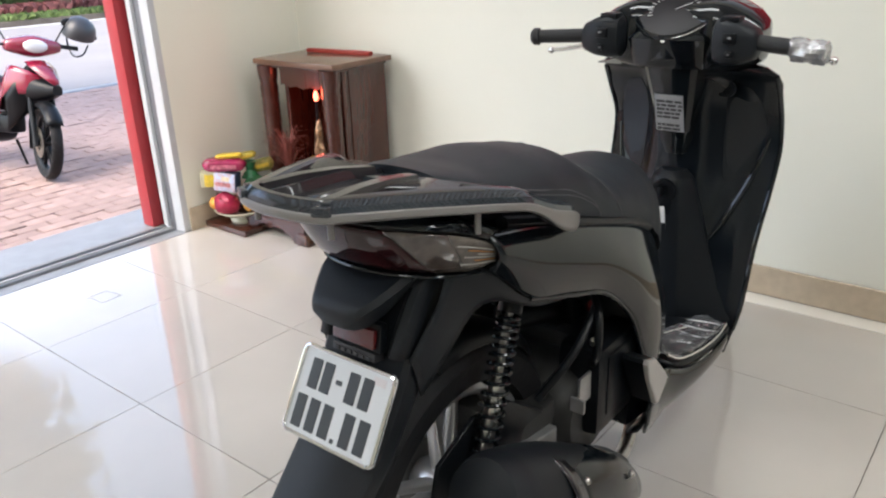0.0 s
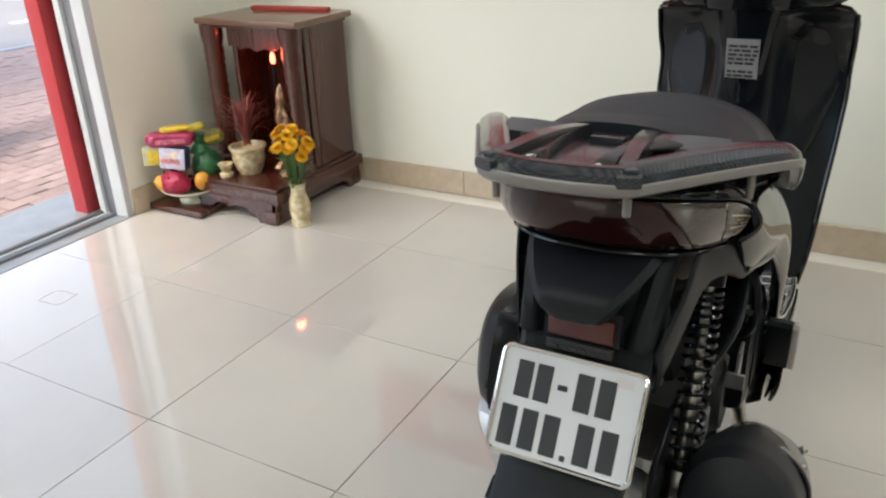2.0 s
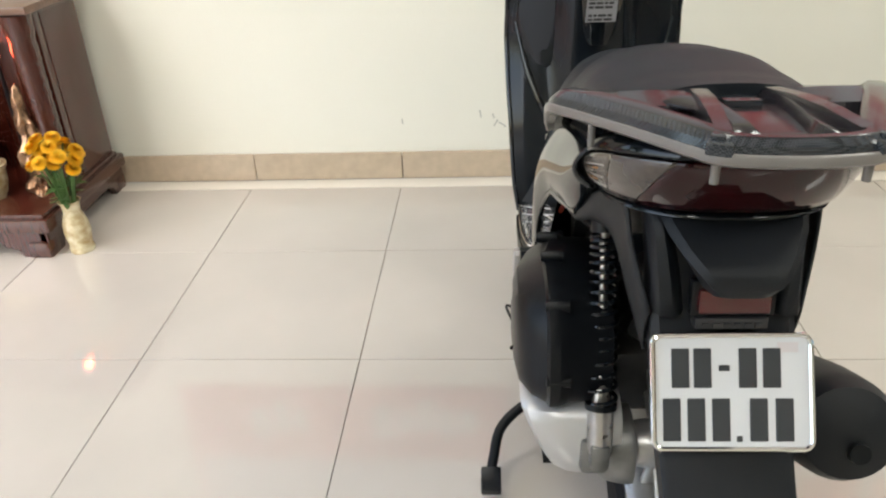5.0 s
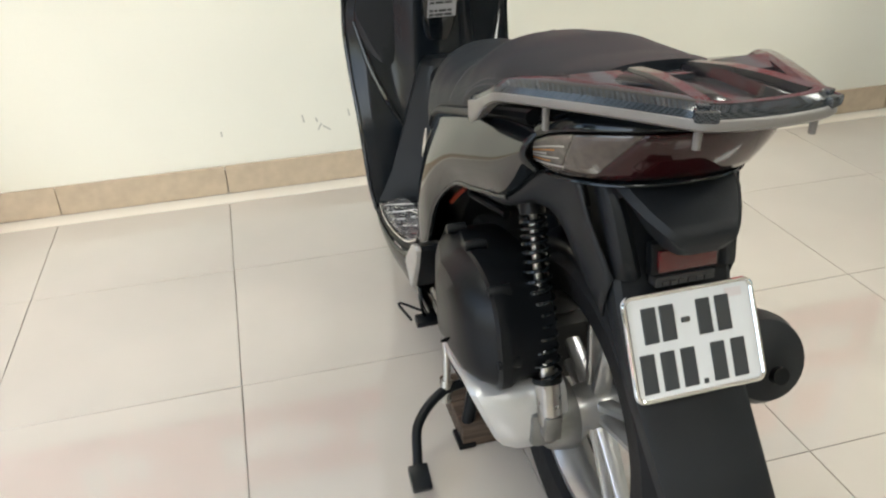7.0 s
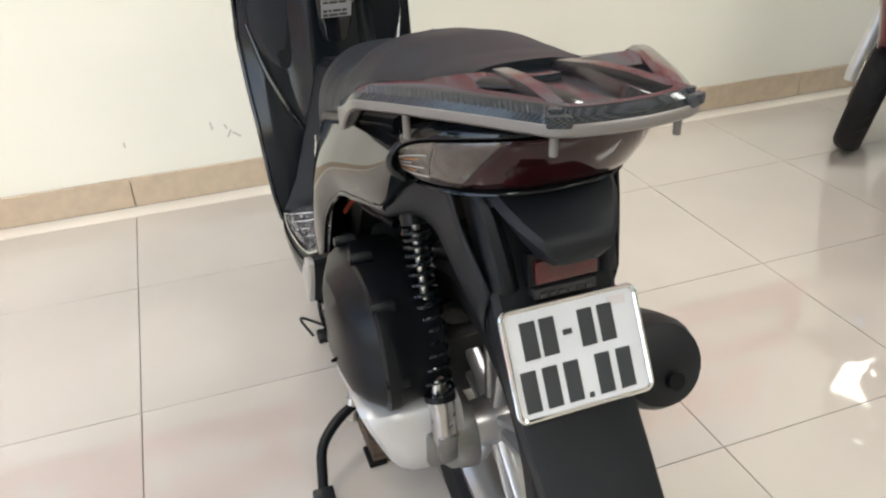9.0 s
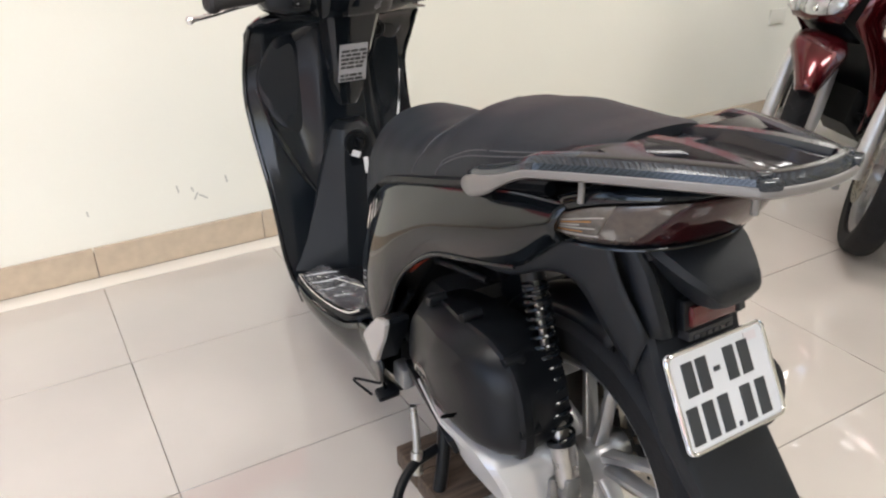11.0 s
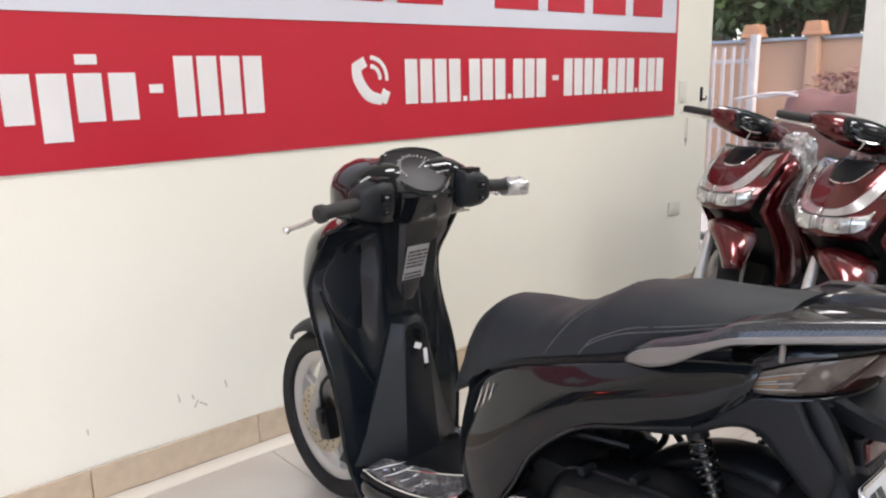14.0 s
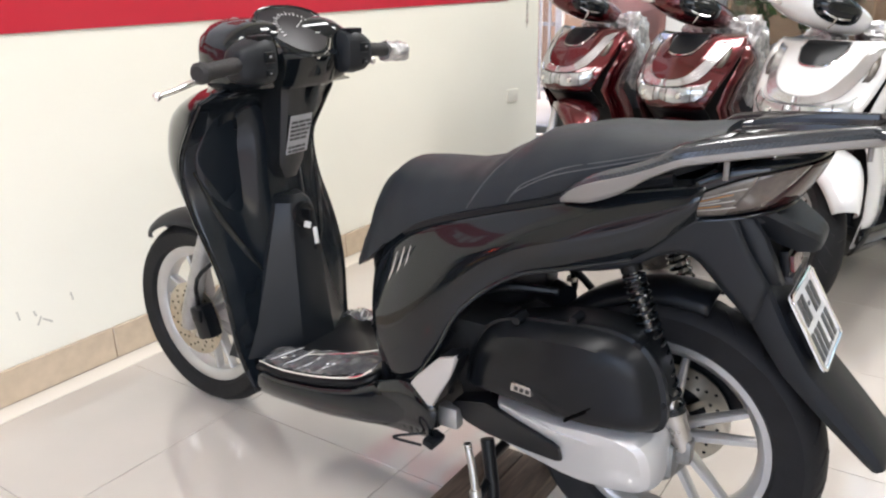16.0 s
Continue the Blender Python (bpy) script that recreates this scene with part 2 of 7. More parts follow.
def loft(rings, closed=True, caps=True):
    bm = bmesh.new()
    rows = [[bm.verts.new(q) for q in r] for r in rings]
    n = len(rows[0])
    for a, b in zip(rows, rows[1:]):
        for i in range(n if closed else n - 1):
            j = (i + 1) % n
            bm.faces.new((a[i], a[j], b[j], b[i]))
    if caps and closed:
        bm.faces.new(rows[0][::-1])
        bm.faces.new(rows[-1])
    return bm


def surf(top, bottom, n=16, m=6, bulge=0.0, axis=(-1, 0, 0)):
    """A skin between two edge lines, swelling outward along axis in the middle."""
    a, b, ax = curve(top, n), curve(bottom, n), Vector(axis)
    rows = []
    for j in range(m):
        v = j / (m - 1)
        rows.append([p.lerp(q, v) + ax * bulge * math.sin(math.pi * v) for p, q in zip(a, b)])
    return loft(rows, closed=False)


def tube(pts, r, seg=10, n=None, caps=True):
    path = curve(pts, n) if n else [Vector(q) for q in pts]
    rad = r if isinstance(r, (list, tuple)) else [r] * len(path)
    if len(rad) != len(path):
        at = np.concatenate([[0], np.cumsum([(Vector(b) - Vector(a)).length for a, b in zip(pts, pts[1:])])])
        rad = np.interp(np.linspace(0, at[-1], len(path)), at, rad).tolist()
    rings, side = [], None
    for i, p in enumerate(path):
        d = (path[min(i + 1, len(path) - 1)] - path[max(i - 1, 0)]).normalized()
        if side is None:
            side = d.orthogonal().normalized()
        side = (side - d * side.dot(d)).normalized()
        up = d.cross(side)
        rings.append([p + rad[i] * (math.cos(a) * side + math.sin(a) * up) for a in (2 * math.pi * k / seg for k in range(seg))])
    return loft(rings, caps=caps)


def lathe(profile, center=(0, 0, 0), axis="z", seg=40, closed=False):
    """Turns (radius, height) pairs round an axis."""
    rings = []
    for k in range(seg):
        a = 2 * math.pi * k / seg
        c, s = math.cos(a), math.sin(a)
        ring = []
        for r, h in profile:
            q = {"z": (r * c, r * s, h), "x": (h, r * c, r * s), "y": (r * c, h, r * s)}[axis]
            ring.append(Vector(q) + Vector(center))
        rings.append(ring)
    bm = bmesh.new()
    rows = [[bm.verts.new(q) for q in r] for r in rings]
    n = len(profile)
    for k in range(seg):
        a, b = rows[k], rows[(k + 1) % seg]
        for i in range(n if closed else n - 1):
            j = (i + 1) % n
            bm.faces.new((a[i], a[j], b[j], b[i]))
    bmesh.ops.remove_doubles(bm, verts=bm.verts, dist=1e-5)
    return bm


def prism(outline, x0, x1, axis="x", bevel=0.0, seg=3, taper=1.0):
    """Extrudes an outline of (y, z), (x, z) or (x, y) pairs along axis from x0 to x1; taper shrinks the far end."""
    def place(u, v, w):
        return {"x": (w, u, v), "y": (u, w, v), "z": (u, v, w)}[axis]
    cu, cv = sum(p[0] for p in outline) / len(outline), sum(p[1] for p in outline) / len(outline)
    bm = bmesh.new()
    a = [bm.verts.new(place(u, v, x0)) for u, v in outline]
    b = [bm.verts.new(place(cu + (u - cu) * taper, cv + (v - cv) * taper, x1)) for u, v in outline]
    n = len(a)
    bm.faces.new(a[::-1])
    top = bm.faces.new(b)
    for i in range(n):
        bm.faces.new((a[i], a[(i + 1) % n], b[(i + 1) % n], b[i]))
    if bevel:
        bmesh.ops.bevel(bm, geom=list(top.edges), offset=bevel, segments=seg, affect="EDGES", profile=0.6)
    return bm


def smooth_outline(pts, n):
    return [(v.x, v.y) for v in curve([(*p, 0) for p in (*pts, pts[0])], n + 1)[:-1]]


def blob(center, r, seg=12, squash=(1, 1, 1), rough=0.0, seed=0):
    bm = bmesh.new()
    bmesh.ops.create_uvsphere(bm, u_segments=seg, v_segments=max(6, seg * 2 // 3), radius=r)
    for v in bm.verts:
        k = 1 + rough * noise.noise(v.co * (2.2 / r) + Vector((seed, seed * 2, 0)))
        v.co = Vector((v.co.x * squash[0], v.co.y * squash[1], v.co.z * squash[2])) * k + Vector(center)
    return bm


# ---- the room ----
NY, WX, EX, SY = 1.22, -1.21, 5.6, -5.4


def shell(name, bm, m, label, category, at=None):
    return tagged(part(name, bm, m, at=at), label, category, kind="structure")


floor = shell("floor", join(box((WX + EX) / 2, (SY + NY) / 2, -0.056, EX - WX, NY - SY, 0.1),
                            box((4.33 + EX) / 2, 1.811, -0.056, EX - 4.33, 1.178, 0.1)), M_GROUT, "floor of large polished cream tiles with thin dark joints", "floor")
wall_north = shell("wall_north", box((WX - 0.2 + 4.33) / 2, NY + 0.1, CEIL / 2, 4.33 - WX + 0.2, 0.2, CEIL), M_WALL, "plain cream painted wall with a few grey scuffs", "wall")
wall_return = shell("wall_return", box(4.23, 1.91, CEIL / 2, 0.2, 0.976, CEIL), M_WALL, "cream painted return of the wall beyond the corner", "wall")
wall_recess = shell("wall_recess", box(4.98, 2.5, CEIL / 2, 1.7, 0.2, CEIL), M_WALL, "cream painted wall of the recess beside the window", "wall")
wall_south = shell("wall_south", box((WX + EX) / 2, SY - 0.1, CEIL / 2, EX - WX + 0.8, 0.2, CEIL), M_WALL, "plain cream painted wall", "wall")
wall_west = shell("wall_west", join(box(WX - 0.1, (0.41 + NY) / 2, CEIL / 2, 0.2, NY - 0.41, CEIL), box(WX - 0.1, (-3.6 + SY) / 2, CEIL / 2, 0.2, -3.6 - SY, CEIL),
                                    box(WX - 0.1, (0.41 - 3.6) / 2, 2.98, 0.2, 4.01, CEIL - 2.66)), M_WALL, "cream painted wall with a wide open doorway to the street", "wall")
wall_east = shell("wall_east", join(box(EX + 0.1, (SY - 2.6) / 2, CEIL / 2, 0.2, -2.6 - SY, CEIL), box(EX + 0.1, (2.4 - 2.6) / 2, 3.0, 0.2, 5.0, 0.6)), M_WALL, "cream painted wall with a tall glazed front", "wall")
ceiling = shell("ceiling", join(box((WX + EX) / 2, -1.5, CEIL + 0.06, EX - WX + 0.8, 8.6, 0.12)), M_CEIL, "plain white painted ceiling", "ceiling")

for lx, ly in LAMPS:
    lightbox = thing("ceiling_light", pose(lx, ly, CEIL), "flat white rectangular ceiling light, switched on", "ceiling light", "ceiling lights")
    part("frame", join(box(0, 0.31, -0.03, 1.26, 0.04, 0.06, 0.006), box(0, -0.31, -0.03, 1.26, 0.04, 0.06, 0.006), box(0.61, 0, -0.03, 0.04, 0.578, 0.06, 0.006),
                       box(-0.61, 0, -0.03, 0.04, 0.578, 0.06, 0.006)), M_WHITE, lightbox)
    part("diffuser", box(0, 0, -0.025, 1.17, 0.57, 0.03), glow("lamp_diffuser", (1.0, 0.96, 0.88), 3.0), lightbox)

# Panel out of view, inferred from its floor reflection; the rods are assumed.
panel = thing("pendant_light", pose(5.15, 1.60, CEIL, 0, 0, 30), "slim white light panel hanging on two rods, switched on", "pendant light")
part("housing", join(box(0, 0, -0.875, 0.76, 0.27, 0.02, 0.004), box(0, 0.131, -0.895, 0.76, 0.008, 0.03, 0.002), box(0, -0.131, -0.895, 0.76, 0.008, 0.03, 0.002)), M_WHITE, panel)
part("diffuser", box(0, 0, -0.895, 0.74, 0.25, 0.012), glow("panel_diffuser", (1.0, 0.97, 0.92), 11.0), panel)
for rx in (-0.25, 0.25):
    part("rod", tube([(rx, 0, 0), (rx, 0, -0.866)], 0.004, 8), M_STEEL, panel)

# skirting: one strip of tiles along the wall, each a piece of its own
skirt = shell("baseboard", box((WX + 4.33) / 2, NY - 0.003, 0.048, 4.33 - WX, 0.006, 0.09), M_GROUT, "tan ceramic skirting along the wall", "skirting")
skirt_me = link_mesh("skirting_tile", box(0, 0, 0, 0.597, 0.011, 0.112, 0.002, seg=1), M_SKIRT)
for k in range(9):
    ob = new("skirting_tile", skirt_me)
    ob.parent = skirt
    ob.matrix_basis = pose(-0.9 + 0.6 * k, NY - 0.011, 0.057)
last = link_mesh("skirting_tile", box(0, 0, 0, 0.127, 0.011, 0.112, 0.002, seg=1), M_SKIRT)
ob = new("skirting_tile", last)
ob.parent, ob.matrix_basis = skirt, pose(4.265, NY - 0.011, 0.057)
skirt_w = shell("baseboard_west", box(WX + 0.007, (0.415 + NY - 0.02) / 2, 0.056, 0.014, NY - 0.02 - 0.415, 0.112, 0.002), M_SKIRT, "tan ceramic skirting beside the doorway", "skirting")
skirt_r = shell("baseboard_return", box(4.336, 1.9, 0.05, 0.012, 0.99, 0.1, 0.002), M_SKIRT, "tan ceramic skirting on the wall's return", "skirting")
border = shell("border_strip", box((WX + 4.33) / 2, 1.161, -0.012, 4.33 - WX, 0.083, 0.026, 0.001), M_BORDER, "narrow pale border tile between floor and skirting", "border strip")

# grey scuffs on the wall
for sx, sz, a, ln in ((1.0, 0.215, 35, 0.035), (0.975, 0.222, -60, 0.03), (0.915, 0.26, 80, 0.03), (1.09, 0.265, 80, 0.028), (0.61, 0.235, 85, 0.02), (0.965, 0.25, 70, 0.02)):
    part("scuff", box(0, 0, 0, ln, 0.0012, 0.006, 0.0005, seg=1), mat("wall_scuff", (0.50, 0.49, 0.43), 0.7, var=0.3, scale=40), wall_north, at=pose(sx, NY - 0.0006, sz, 0, a, 0))


M_OFFWHITE = mat("cream_socket_plastic", (0.70, 0.68, 0.60), 0.35, var=0.03)


def wall_plate(x, z, w, h, holes):
    t = thing("wall_socket", pose(x, NY, z), "small white plastic wall socket plate", "wall socket")
    part("plate", box(0, -0.005, 0, w, 0.01, h, 0.003), M_OFFWHITE, t)
    for hx, hz in holes:
        part("hole", box(hx, -0.0095, hz, 0.012, 0.004, 0.022, 0.001), M_OFFWHITE, t)
    return t


wall_plate(4.0, 0.553, 0.12, 0.075, ((-0.03, 0), (0.0, 0), (0.03, 0)))
wall_plate(4.03, 1.235, 0.075, 0.12, ((0, 0.02), (0, -0.02)))

sticker = thing("floor_sticker", pose(-0.836, -0.249, 0, 0, 0, 4), "thin grey square sticker outline on the floor tile", "sticker")
for x, y, w, d in ((0, 0.0405, 0.1, 0.004), (0, -0.0405, 0.1, 0.004), (0.048, 0, 0.004, 0.077), (-0.048, 0, 0.004, 0.077)):
    part("outline", box(x, y, 0.0006, w, d, 0.0012), mat("sticker_residue", (0.40, 0.37, 0.34), 0.35, var=0.2, scale=60), sticker)

# ---- doorway to the street ----
jamb = thing("door_1", pose(0, 0, 0), "white aluminium sliding door frame with a red outer post, open", "door", kind="structure")
part("door_frame", box(-1.245, 0.395, 1.31, 0.07, 0.035, 2.62, 0.004), M_ALU, jamb)
part("door_track", box(-1.315, 0.40, 1.31, 0.05, 0.025, 2.62, 0.003), M_ALUD, jamb)
part("door_track", box(-1.36, 0.392, 1.31, 0.036, 0.04, 2.62, 0.003), M_ALU, jamb)
part("door_track", box(-1.395, 0.405, 1.31, 0.03, 0.02, 2.62, 0.003), M_ALUD, jamb)
part("post", box(-1.455, 0.375, 1.31, 0.085, 0.085, 2.62, 0.004), M_REDPOST, jamb, "red painted door post")
part("door_frame", box(-1.30, -1.6, 2.635, 0.18, 3.95, 0.05, 0.004), M_ALU, jamb)
part("door_frame", box(-1.30, -3.58, 1.31, 0.18, 0.04, 2.6, 0.004), M_ALU, jamb)
part("post", box(-1.455, -3.58, 1.31, 0.085, 0.085, 2.62, 0.004), M_REDPOST, jamb, "red painted door post")
sill = shell("door_sill", join(box(-1.48, -1.6, -0.16, 0.54, 4.4, 0.318, 0.004)), M_STONE, "grey stone sill with aluminium sliding tracks", "door sill")
for tx in (-1.285, -1.32, -1.365):
    part("sliding_track", box(tx, -1.6, 0.005, 0.009, 3.95, 0.012, 0.002), M_ALUD if tx != -1.32 else M_ALU, sill)
part("joint", box(-1.40, -1.6, -0.0005, 0.008, 4.0, 0.004), M_GROUT, sill)

# ---- glazed front on the east side ----
# Grey glass, its tint deepened to stand in for dim room reflections.
M_TINT = mat("grey_glass_reflection_tint", (0.32, 0.36, 0.33), 0.02, var=0.0, transmission_weight=1.0, ior=1.45)


def window(name, y0, y1, z0, z1, label, glass=M_GLASS):
    w = thing(name, pose(EX + 0.1, 0, 0), label, "window", kind="structure")
    t = 0.06
    part("window_frame", join(box(0, y0 + t / 2, (z0 + z1) / 2, 0.1, t, z1 - z0, 0.004), box(0, y1 - t / 2, (z0 + z1) / 2, 0.1, t, z1 - z0, 0.004),
                              box(0, (y0 + y1) / 2, z0 + t / 2, 0.1, y1 - y0 - 2 * t, t, 0.004), box(0, (y0 + y1) / 2, z1 - t / 2, 0.1, y1 - y0 - 2 * t, t, 0.004)), M_ALUD, w)
    g = part("pane", box(0, (y0 + y1) / 2, (z0 + z1) / 2, 0.008, y1 - y0 - 2 * t, z1 - z0 - 2 * t), glass, w)
    g.visible_shadow = False
    return w


window("window_1", 0.79, 2.4, 0.0, 2.7, "tall clear window with a view of a gate and trees")
window("window_2", -1.05, 0.50, 0.0, 2.7, "tall grey window in a dark frame, dim reflections put into its tint", M_TINT)
window("window_3", -2.6, -1.05, 0.0, 2.7, "tall grey window in a dark frame, dim reflections put into its tint", M_TINT)
shell("window_column", join(box(EX + 0.04, 0.695, 1.35, 0.36, 0.186, 2.7, 0.01), box(EX + 0.1, 0.55, 1.35, 0.2, 0.098, 2.7, 0.006)), mat("white_column_paint", (0.83, 0.84, 0.84), 0.5, var=0.02), "white painted column between the windows", "column")

# ---- outside, towards the street ----
GZ = -0.29
M_ASPH = mat("pale_road_surface", (0.25, 0.235, 0.235), 0.85, var=0.1, scale=0.8, bump=0.2, bump_scale=30)
M_EARTH = mat("ground_soil", (0.30, 0.27, 0.24), 0.9, var=0.2, scale=0.5)
M_BRICK = mat("red_paving_brick", (0.29, 0.205, 0.185), 0.8, var=0.14, scale=10, bump=0.3, bump_scale=80, obj_random=0.16)
M_GRASS = mat("grass_blades", (0.12, 0.17, 0.045), 0.7, var=0.4, scale=3)
M_LEAF = mat("tree_leaf", (0.044, 0.073, 0.019), 0.55, var=0.5, scale=2.5)
M_BARK = mat("tree_bark", (0.12, 0.085, 0.06), 0.85, var=0.3, scale=12, bump=0.6, bump_scale=30)
M_PAINT = mat("road_marking_white", (0.78, 0.77, 0.75), 0.7, var=0.08)
M_FLOWER = mat("hedge_flower", (0.22, 0.075, 0.07), 0.6, var=0.4, scale=5)
ground = shell("ground", box(0, 0, GZ - 0.28, 900, 900, 0.4), M_EARTH, "bare ground that reaches the horizon", "ground")
road = shell("road", box(-13.7, 0, GZ - 0.08, 12.2, 220, 0.12), M_ASPH, "pale dusty street with white lane markings", "road")
for k in range(-6, 12):
    part("lane_marking", box(-10.0, -4 + 5.5 * k, GZ - 0.016, 0.14, 2.6, 0.01), M_PAINT, road)
part("edge_line", box(-18.6, 0, GZ - 0.016, 0.2, 200, 0.01), M_PAINT, road)
pavement = shell("pavement", box(-4.75, 0.5, GZ - 0.10, 5.7, 44, 0.16), M_GROUT, "worn red brick pavement in front of the doorway", "pavement")
kerb = shell("kerb", box(-7.68, 0.5, GZ - 0.06, 0.16, 44, 0.14, 0.015), M_STONE, "low grey stone kerb along the pavement", "kerb")
median = shell("median", join(box(-20.2, 0, GZ - 0.02, 3.0, 200, 0.3, 0.05)), mat("median_soil", (0.13, 0.105, 0.08), 0.9, var=0.3, scale=2), "raised planted median of the street", "median")


def tufts(name, n, x0, x1, y0, y1, z, h, m, seed, label, category):
    rng = random.Random(seed)
    bm = bmesh.new()
    for _ in range(n):
        x, y, a = rng.uniform(x0, x1), rng.uniform(y0, y1), rng.uniform(0, 6.3)
        w, hh = h * rng.uniform(0.25, 0.5), h * rng.uniform(0.5, 1.1)
        c, s, lean = math.cos(a) * w, math.sin(a) * w, rng.uniform(-0.5, 0.5) * h
        vs = [bm.verts.new(q) for q in ((x - c, y - s, z), (x + c, y + s, z), (x + c * 0.6 + lean, y + s * 0.6 + lean, z + hh), (x - c * 0.6 + lean, y - s * 0.6 + lean, z + hh * 0.9))]
        bm.faces.new(vs)
    return tagged(part(name, bm, m), label, category, kind="stuff")


tufts("grass", 9000, -20.2, -18.75, -4, 26, GZ + 0.12, 0.14, M_GRASS, 3, "short green grass on the street's median", "grass")
tufts("hedge", 9000, -23.6, -21.2, -4, 26, GZ + 0.12, 0.55, M_LEAF, 4, "low leafy hedge on the street's median", "hedge")
tufts("flowers", 9000, -21.4, -20.0, -2, 26, GZ + 0.13, 0.30, M_FLOWER, 5, "reddish flowering plants on the median", "flowers")


def tree(at, height, spread, seed, leaves, leaf=0.16, trunk_h=0.42):
    rng = random.Random(seed)
    t = thing("tree", pose(*at), "broad leafy street tree with a dense green crown", "tree", "trees outside")
    limbs = tube([(0, 0, 0), (0.06, 0.03, height * 0.2), (0, 0.08, height * trunk_h)], [0.17, 0.13, 0.10], 9, 8)
    ends = []
    for k in range(7):
        a, r = k * 0.9 + rng.uniform(-0.3, 0.3), spread * rng.uniform(0.45, 0.85)
        e = Vector((math.cos(a) * r, math.sin(a) * r, height * rng.uniform(0.62, 0.92)))
        ends.append(e)
        limbs = join(limbs, tube([(0, 0.08, height * trunk_h * 0.9), tuple(Vector((0, 0, height * 0.55)).lerp(e, 0.4)), tuple(e)], [0.075, 0.05, 0.015], 6, 7))
    part("trunk", limbs, M_BARK, t)
    verts, faces = [], []
    clumps = [e + Vector((rng.gauss(0, 0.5), rng.gauss(0, 0.5), rng.gauss(0, 0.35))) for e in ends for _ in range(4)] + [Vector((rng.gauss(0, spread * 0.35), rng.gauss(0, spread * 0.35), height * rng.uniform(0.6, 1.0))) for _ in range(12)]
    for _ in range(leaves):
        c = rng.choice(clumps) + Vector((rng.gauss(0, 0.38), rng.gauss(0, 0.38), rng.gauss(0, 0.28))) * (spread / 2.4)
        u = Vector((rng.gauss(0, 1), rng.gauss(0, 1), rng.gauss(0, 0.7))).normalized() * leaf
        v = u.cross(Vector((rng.gauss(0, 1), rng.gauss(0, 1), rng.gauss(0, 1)))).normalized() * leaf * 0.45
        i = len(verts)
        verts += [c - u, c + v, c + u, c - v]
        faces.append((i, i + 1, i + 2, i + 3))
    me = bpy.data.meshes.new("crown")
    me.from_pydata([tuple(q) for q in verts], [], faces)
    me.materials.append(M_LEAF)
    crown = new("crown", me)
    crown.parent = t
    return t


tree((-20.4, 9.5, GZ), 4.6, 1.6, 11, 5000)
tree((-7.2, 0.35, GZ), 5.9, 1.5, 41, 16000, leaf=0.09, trunk_h=0.4)
tree((-20.6, 15.5, GZ), 4.8, 1.7, 12, 4000)
tree((-20.2, -2.5, GZ), 5.0, 1.8, 13, 4000)
tree((-32.0, 4.0, GZ), 5.5, 2.6, 14, 5000, leaf=0.2)
tree((-33.0, 16.0, GZ), 5.5, 2.6, 15, 5000, leaf=0.2)

# ---- outside, beyond the east windows: yard wall, gate, trees ----
M_PEACH = mat("peach_wall_paint", (0.29, 0.175, 0.112), 0.8, var=0.12, scale=1.5, bump=0.1, bump_scale=40)
M_TERRA = mat("terracotta_cap", (0.32, 0.16, 0.085), 0.75, var=0.15, scale=8)
M_IRON = mat("pale_painted_iron", (0.32, 0.30, 0.29), 0.5, var=0.12, scale=10)
yard = shell("yard_wall", box(12.2, 1.5, 0.76, 0.2, 16, 2.14), M_PEACH, "peach painted yard wall beyond the window", "yard wall")
for gy in (4.85, 3.89, 2.1, 0.2, -1.8):
    part("pillar", box(12.06, gy, 0.80, 0.2, 0.17, 2.2, 0.01), M_PEACH, yard)
    part("cap", join(box(12.06, gy, 1.92, 0.30, 0.31, 0.05, 0.01), prism([(gy - 0.14, 1.945), (gy + 0.14, 1.945), (gy + 0.10, 2.10), (gy - 0.10, 2.10)], 11.93, 12.19)), M_TERRA, yard, "terracotta pillar cap")
part("coping", box(12.2, 1.5, 1.856, 0.28, 16, 0.05, 0.01), M_ALUD, yard)
gate = thing("gate", pose(9.0, 4.43, GZ), "pale painted iron bar gate in the yard", "gate")
gate_bar = link_mesh("bar", box(0, 0, 0, 0.03, 0.035, 1.9, 0.003, seg=1), M_IRON)
for k in range(16):
    ob = new("bar", gate_bar)
    ob.parent, ob.matrix_basis = gate, pose(0, -1.0 + k * 0.125, 1.0)
for gz in (0.18, 1.0, 1.78):
    part("rail", box(0.026, -0.05, gz, 0.02, 2.0, 0.05, 0.004), M_IRON, gate)
part("post", box(0, -1.14, 1.04, 0.09, 0.09, 2.08, 0.005), M_IRON, gate)
part("lock_box", box(-0.03, -0.5, 1.25, 0.05, 0.24, 0.42, 0.01), M_ALUD, gate)
cart = thing("covered_cart", pose(8.3, 2.08, GZ), "reddish tarpaulin-covered cart standing in the yard", "cart")
part("cover", loft([[(x * 0.4, -0.55 + 0.97 * k / 6, z + 0.05 * math.sin(k * 1.7)) for x, z in ((-1, 0.5), (-1, 1.30), (-0.55, 1.46), (0.5, 1.44), (1, 1.2), (1, 0.5))] for k in range(7)]), mat("faded_red_tarpaulin", (0.10, 0.040, 0.033), 0.7, var=0.3, scale=6, bump=0.4, bump_scale=12), cart, sub=1)
for wy in (-0.36, 0.24):
    part("wheel", lathe([(0.3, -0.03), (0.3, 0.03), (0.24, 0.03), (0.24, -0.03)], (-0.43, wy, 0.3), "x", 24, closed=True), M_RUBBER, cart)
part("chassis", box(0, -0.06, 0.46, 0.84, 0.95, 0.08, 0.01), M_FRAME, cart)
